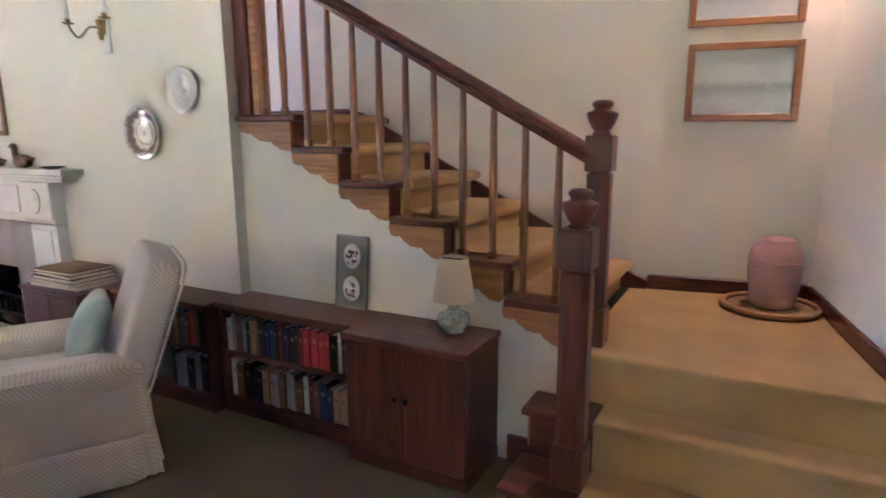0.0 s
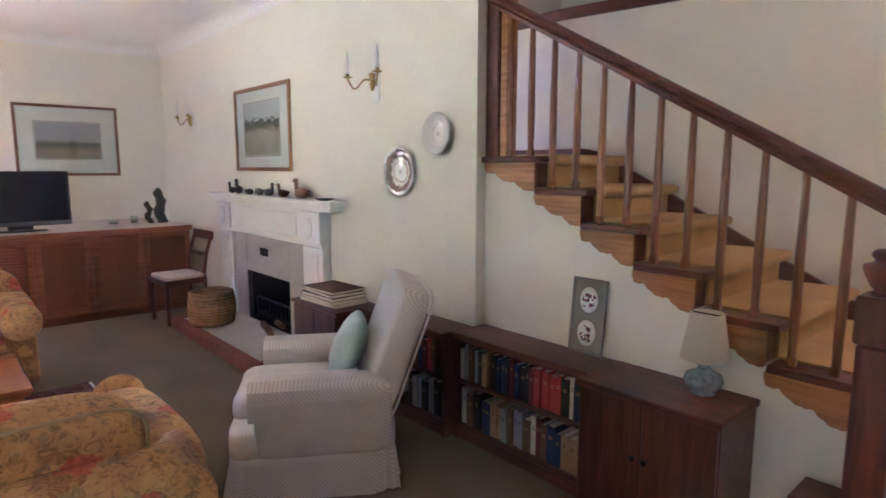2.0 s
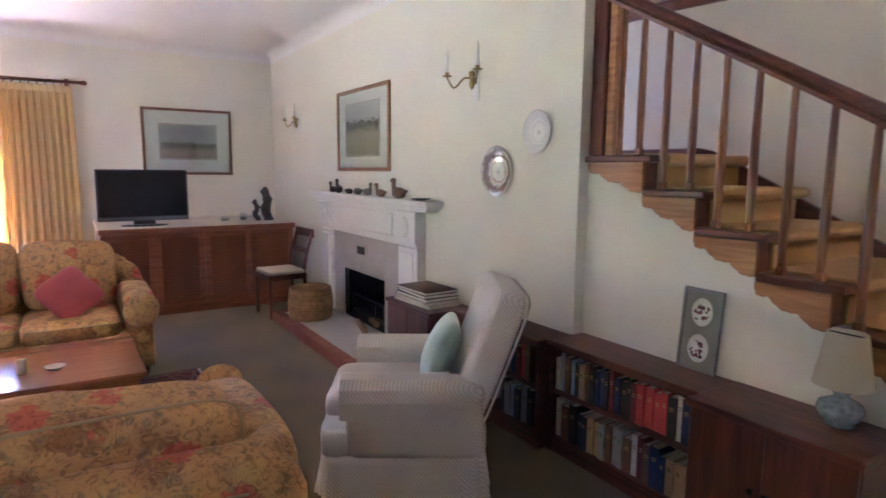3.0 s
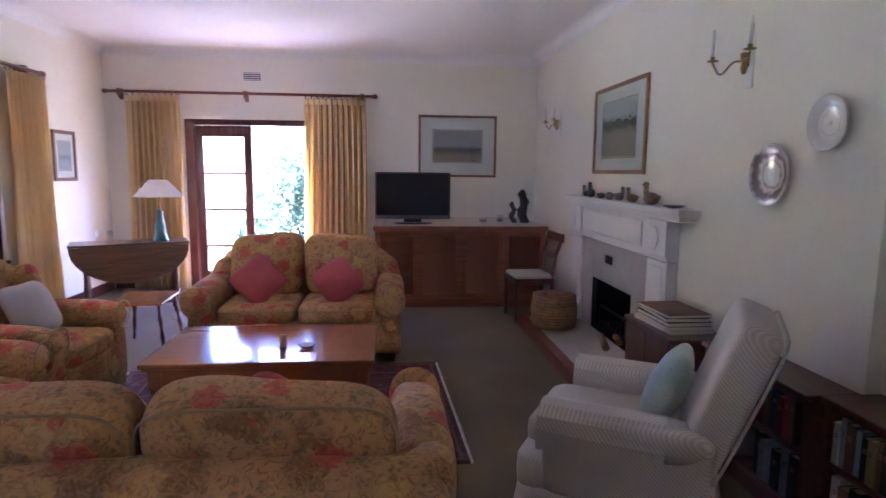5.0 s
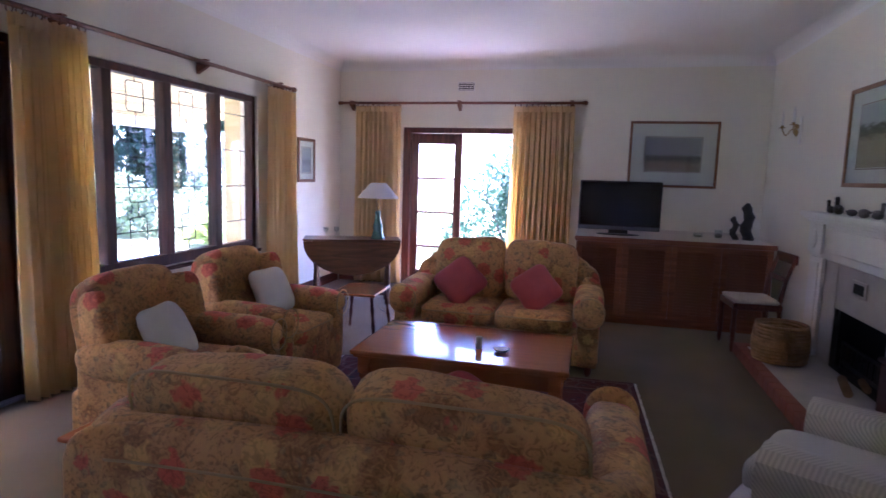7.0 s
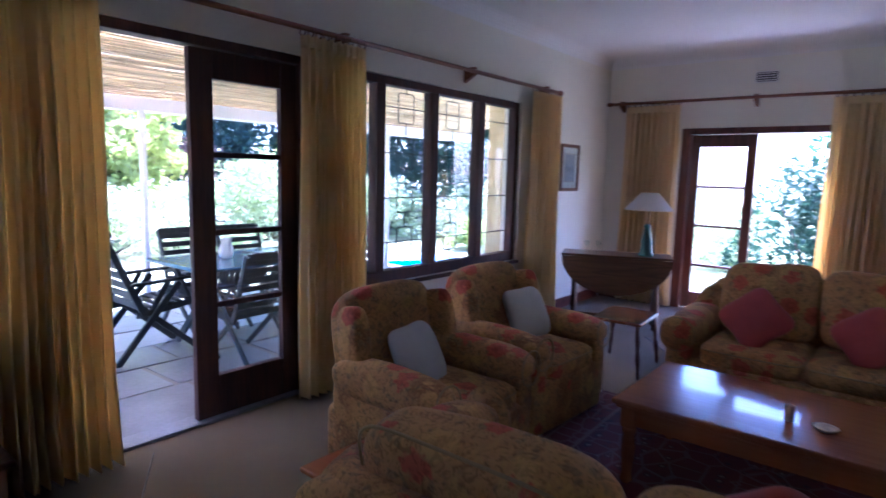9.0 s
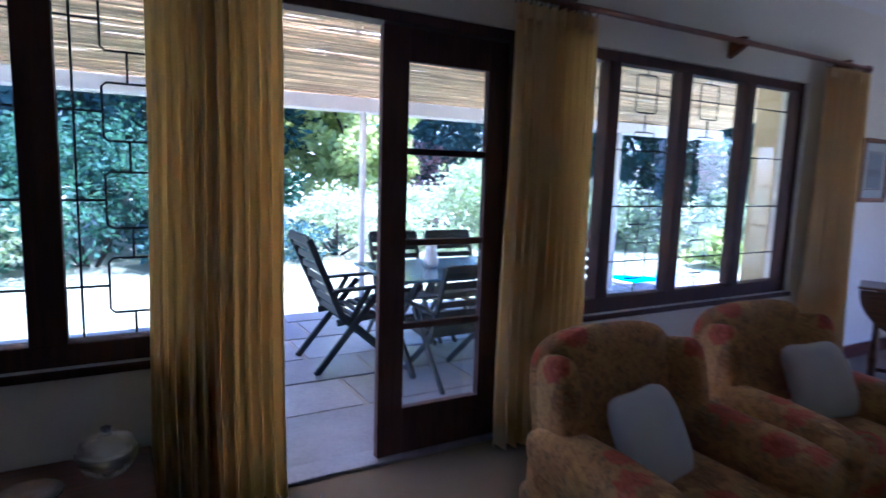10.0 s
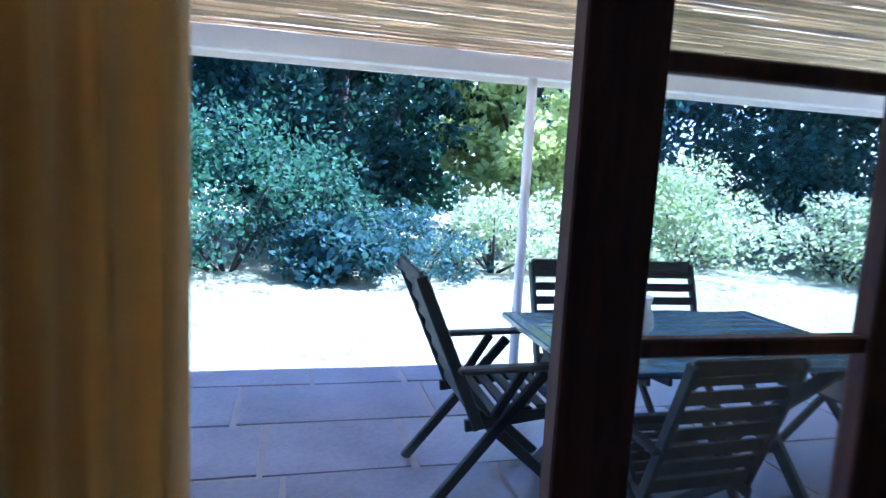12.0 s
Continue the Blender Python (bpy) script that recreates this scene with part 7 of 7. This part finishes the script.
def shrub(x, y, w, h, kind, seed, label, clumps=34, per=130, size=0.09, bloom=None):
    s = thing("shrub", label, "shrub", pose(x, y, -0.17))
    r = random.Random(seed)
    cs, rs = [], []
    for i in range(clumps):
        a, u = r.uniform(0, 6.283), math.sqrt(r.random())
        zz = r.uniform(0.05, 1.0)
        lim = math.sqrt(max(0.05, 1 - (zz - 0.25) ** 2 / 0.60))
        cs.append((0.5 * w * u * lim * math.cos(a), 0.5 * w * u * lim * math.sin(a), h * zz * 0.86 + 0.08))
        k = r.uniform(0.11, 0.20)
        rs.append((k * w, k * w, k * h * 1.1))
    v, q = foliage(seed, cs, rs, per, size)
    v[:, 2] = np.maximum(v[:, 2], 0.005)
    leaf_part("leaves", v, q, LEAF[kind], s)
    bm = B()
    for i in range(6):
        c = cs[i]
        tube(bm, [(0.1 * c[0], 0.1 * c[1], 0), (0.5 * c[0], 0.5 * c[1], 0.5 * c[2]), c], [0.03, 0.02, 0.008], 5)
    part("main_stem", bm, M_BARK, s)
    if bloom:
        v, q = foliage(seed + 1, [(c[0], c[1], c[2] + rr[2] * 0.3) for c, rr in zip(cs, rs)], [(a_ * 1.02, b_ * 1.02, c_ * 1.02) for a_, b_, c_ in rs], max(8, per // 6), size * 0.8)
        v[:, 2] = np.maximum(v[:, 2], 0.01)
        leaf_part("blossom", v, q, LEAF[bloom], s)


def tree(x, y, h, w, kind, seed, label, trunk=0.16, clear=0.3, clumps=70, per=150, size=0.13, bark=None):
    t = thing("tree", label, "tree", pose(x, y, -0.17))
    r = random.Random(seed)
    bm = B()
    top = (r.uniform(-0.3, 0.3), r.uniform(-0.3, 0.3), h * 0.85)
    tube(bm, [(0, 0, 0), (0.1 * top[0], 0.2, h * 0.2), (0.5 * top[0], 0.4 * top[1], h * 0.5), top], [trunk, trunk * 0.8, trunk * 0.5, trunk * 0.12], 9)
    cs, rs = [], []
    for i in range(clumps):
        zz = clear + (1 - clear) * r.random()
        lim = 0.35 + 0.65 * math.sin(math.pi * min(1, (zz - clear) / (1 - clear) * 0.8 + 0.15))
        a, u = r.uniform(0, 6.283), math.sqrt(r.random())
        c = (0.5 * w * lim * u * math.cos(a), 0.5 * w * lim * u * math.sin(a), h * zz)
        k = r.uniform(0.08, 0.15)
        cs.append(c)
        rs.append((k * w, k * w, k * w * 0.7))
        if i % 6 == 0:
            tube(bm, [(0.3 * c[0] * 0.2, 0, c[2] * 0.6), (0.5 * c[0], 0.5 * c[1], c[2] * 0.85), c], [trunk * 0.35, trunk * 0.2, 0.012], 5)
    part("trunk", bm, bark or M_BARK, t, "bare trunk with limbs")
    v, q = foliage(seed, cs, rs, int(per * 1.7), size * 1.3)
    leaf_part("crown", v, q, LEAF[kind], t)
    return t


# bed along the lawn's far edge
shrub(0.6, -10.6, 2.2, 1.3, "pale", 1, "pale flowering shrub at the lawn's edge", bloom="white")
shrub(-0.9, -11.0, 3.6, 2.5, "mid", 2, "broad rounded green shrub in the flower bed", 44, 170)
shrub(-2.3, -11.6, 2.6, 1.5, "dark", 3, "dark green shrub in the flower bed")
shrub(-2.4, -10.5, 1.5, 0.75, "blue", 4, "low blue-green strappy plants at the lawn's edge", 26, 110, 0.14)
shrub(-3.6, -11.0, 2.4, 0.95, "blue", 5, "low blue flowering bush in the bed", 30, 130, 0.08)
shrub(-5.0, -11.2, 1.9, 1.25, "pale", 6, "white flowering perennials in the bed", 30, 130, 0.08, "white")
shrub(-6.7, -11.6, 2.4, 1.3, "pale", 7, "pale flowering bush across the lawn", bloom="white")
shrub(-8.3, -14.4, 2.6, 2.4, "pink", 8, "red-leaved shrub behind the flower bed", 30, 110)
shrub(-8.9, -11.8, 3.4, 2.0, "pale", 9, "sunlit pale green shrub across the lawn", 40, 150, bloom="light")
shrub(-11.4, -10.6, 3.2, 1.5, "pale", 10, "sunlit pale bush at the lawn's side", 36, 130, bloom="white")
shrub(-13.6, -8.4, 3.4, 1.4, "pale", 11, "pale leafy bush beyond the veranda's end", 36, 130, bloom="white")
shrub(3.2, -10.2, 3.4, 1.8, "mid", 12, "green shrub by the lawn", 36, 130, bloom="white")
shrub(6.4, -9.4, 4.0, 2.4, "dark", 13, "dark green shrub at the garden's side", 36, 130)
shrub(-15.6, -9.6, 4.6, 3.0, "mid", 15, "broad dark green shrub past the veranda's end", 46, 150)
shrub(-12.6, -12.4, 4.0, 2.6, "dark", 16, "dark leafy shrub behind the flower bed", 44, 150)
# trees behind
tree(-2.6, -15.0, 9.0, 6.5, "dark", 31, "tall dark evergreen tree behind the flower bed", 0.24, 0.12, 120, 190)
tree(0.6, -15.5, 9.0, 6.5, "blue", 32, "tall blue-green tree at the end of the lawn", 0.22, 0.12, 110, 180)
tree(-6.3, -13.9, 5.2, 3.4, "light", 33, "sunlit yellow-green tree behind the bed", 0.14, 0.2, 80, 150, 0.12)
tree(-9.8, -16.5, 6.5, 6.0, "blue", 34, "spreading blue-green tree behind the bushes", 0.2, 0.15, 100, 170)
tree(-14.0, -15.0, 8.0, 7.0, "dark", 35, "dark spreading tree beyond the lawn", 0.24, 0.15, 110, 170)
tree(-17.5, -10.5, 9.0, 7.0, "dark", 36, "tall dark tree past the veranda's end", 0.26, 0.12, 110, 170)
tree(5.0, -14.5, 8.0, 7.0, "dark", 37, "dark tree shading the side of the lawn", 0.22, 0.15, 100, 160)
tree(-20.0, -10.0, 8.0, 6.5, "mid", 38, "broad green tree far down the garden", 0.22, 0.1, 90, 150)
tree(-4.6, -20.0, 8.0, 6.0, "mid", 40, "green tree in the distance", 0.2, 0.1, 80, 130, 0.18)
# beyond the garden door
shrub(-11.4, -1.0, 2.2, 2.1, "dark", 50, "rounded green shrub outside the garden door", 44, 150)
shrub(-13.5, -2.6, 2.4, 1.1, "pale", 51, "pale low bush outside the garden door", 30, 110)
tree(-22.0, 1.5, 8.0, 7.0, "mid", 52, "far green tree beyond the garden door", 0.2, 0.1, 80, 130, 0.18)
# sunk pool and lime-green plant past the veranda's end
pl = thing("garden_pool", "round bright blue garden pool with a pale stone rim", "pool", pose(-9.0, -6.95, -0.17))
part("rim", lathe(B(), [(0.95, 0.0), (0.95, 0.04), (0.83, 0.045), (0.82, 0.0)], segs=40), M_STONE, pl)
part("water", lathe(B(), [(0.82, 0.0), (0.82, 0.03), (0.001, 0.03)], segs=40), material("blue_pool_water", (0.02, 0.26, 0.55), 0.08, var=0.1, scale=2, fine=12, bump=0.05), pl)
shrub(-11.3, -7.6, 1.1, 0.6, "light", 14, "low lime-green plant beside the pool", 20, 110)
# pale-stemmed trees past the veranda's end
for tx, ty, sd in ((-15.3, -12.6, 61), (-17.2, -12.4, 62), (-16.2, -14.0, 63)):
    tree(tx, ty, 7.5, 4.6, "blue", sd, "tall tree with a smooth pale grey trunk", 0.2, 0.42, 70, 140, bark=M_PALEBARK)
# far hedge closes the garden
bm_c = [(-34 + 1.9 * i, -25 + 1.2 * math.sin(i * 1.3), 1.5 + 0.8 * math.sin(i * 2.1)) for i in range(28)]
v, q = foliage(77, bm_c, [(1.7, 1.2, 2.6)] * len(bm_c), 420, 0.32)
v[:, 2] = np.maximum(v[:, 2], -0.16)
me_ = bpy.data.meshes.new("far_hedge")
me_.from_pydata(v.tolist(), [], q.tolist())
me_.materials.append(LEAF["dark"])
tagged(new("far_hedge", me_), "dark leafy hedge closing the far end of the garden", "hedge", kind="stuff")


wl = thing("wall_lamp", "small warm lit wall lamp above the landing", "wall lamp", pose(0.33, yw(0.33) - 0.001, 2.68, 0, 0, 9.65))
part("backplate", bx(B(), -0.04, 0.04, -0.012, -0.001, -0.06, 0.06, 0.004), M_BRASS, wl)
part("arm", tube(B(), [(0, -0.012, 0), (0, -0.08, -0.03), (0, -0.13, -0.03)], 0.006, 8), M_BRASS, wl)
part("shade", xf(lamp_shade(B(), 0.09, 0.06, -0.03, 0.12), Matrix.Translation((0, -0.13, 0))), M_SHADE, wl)
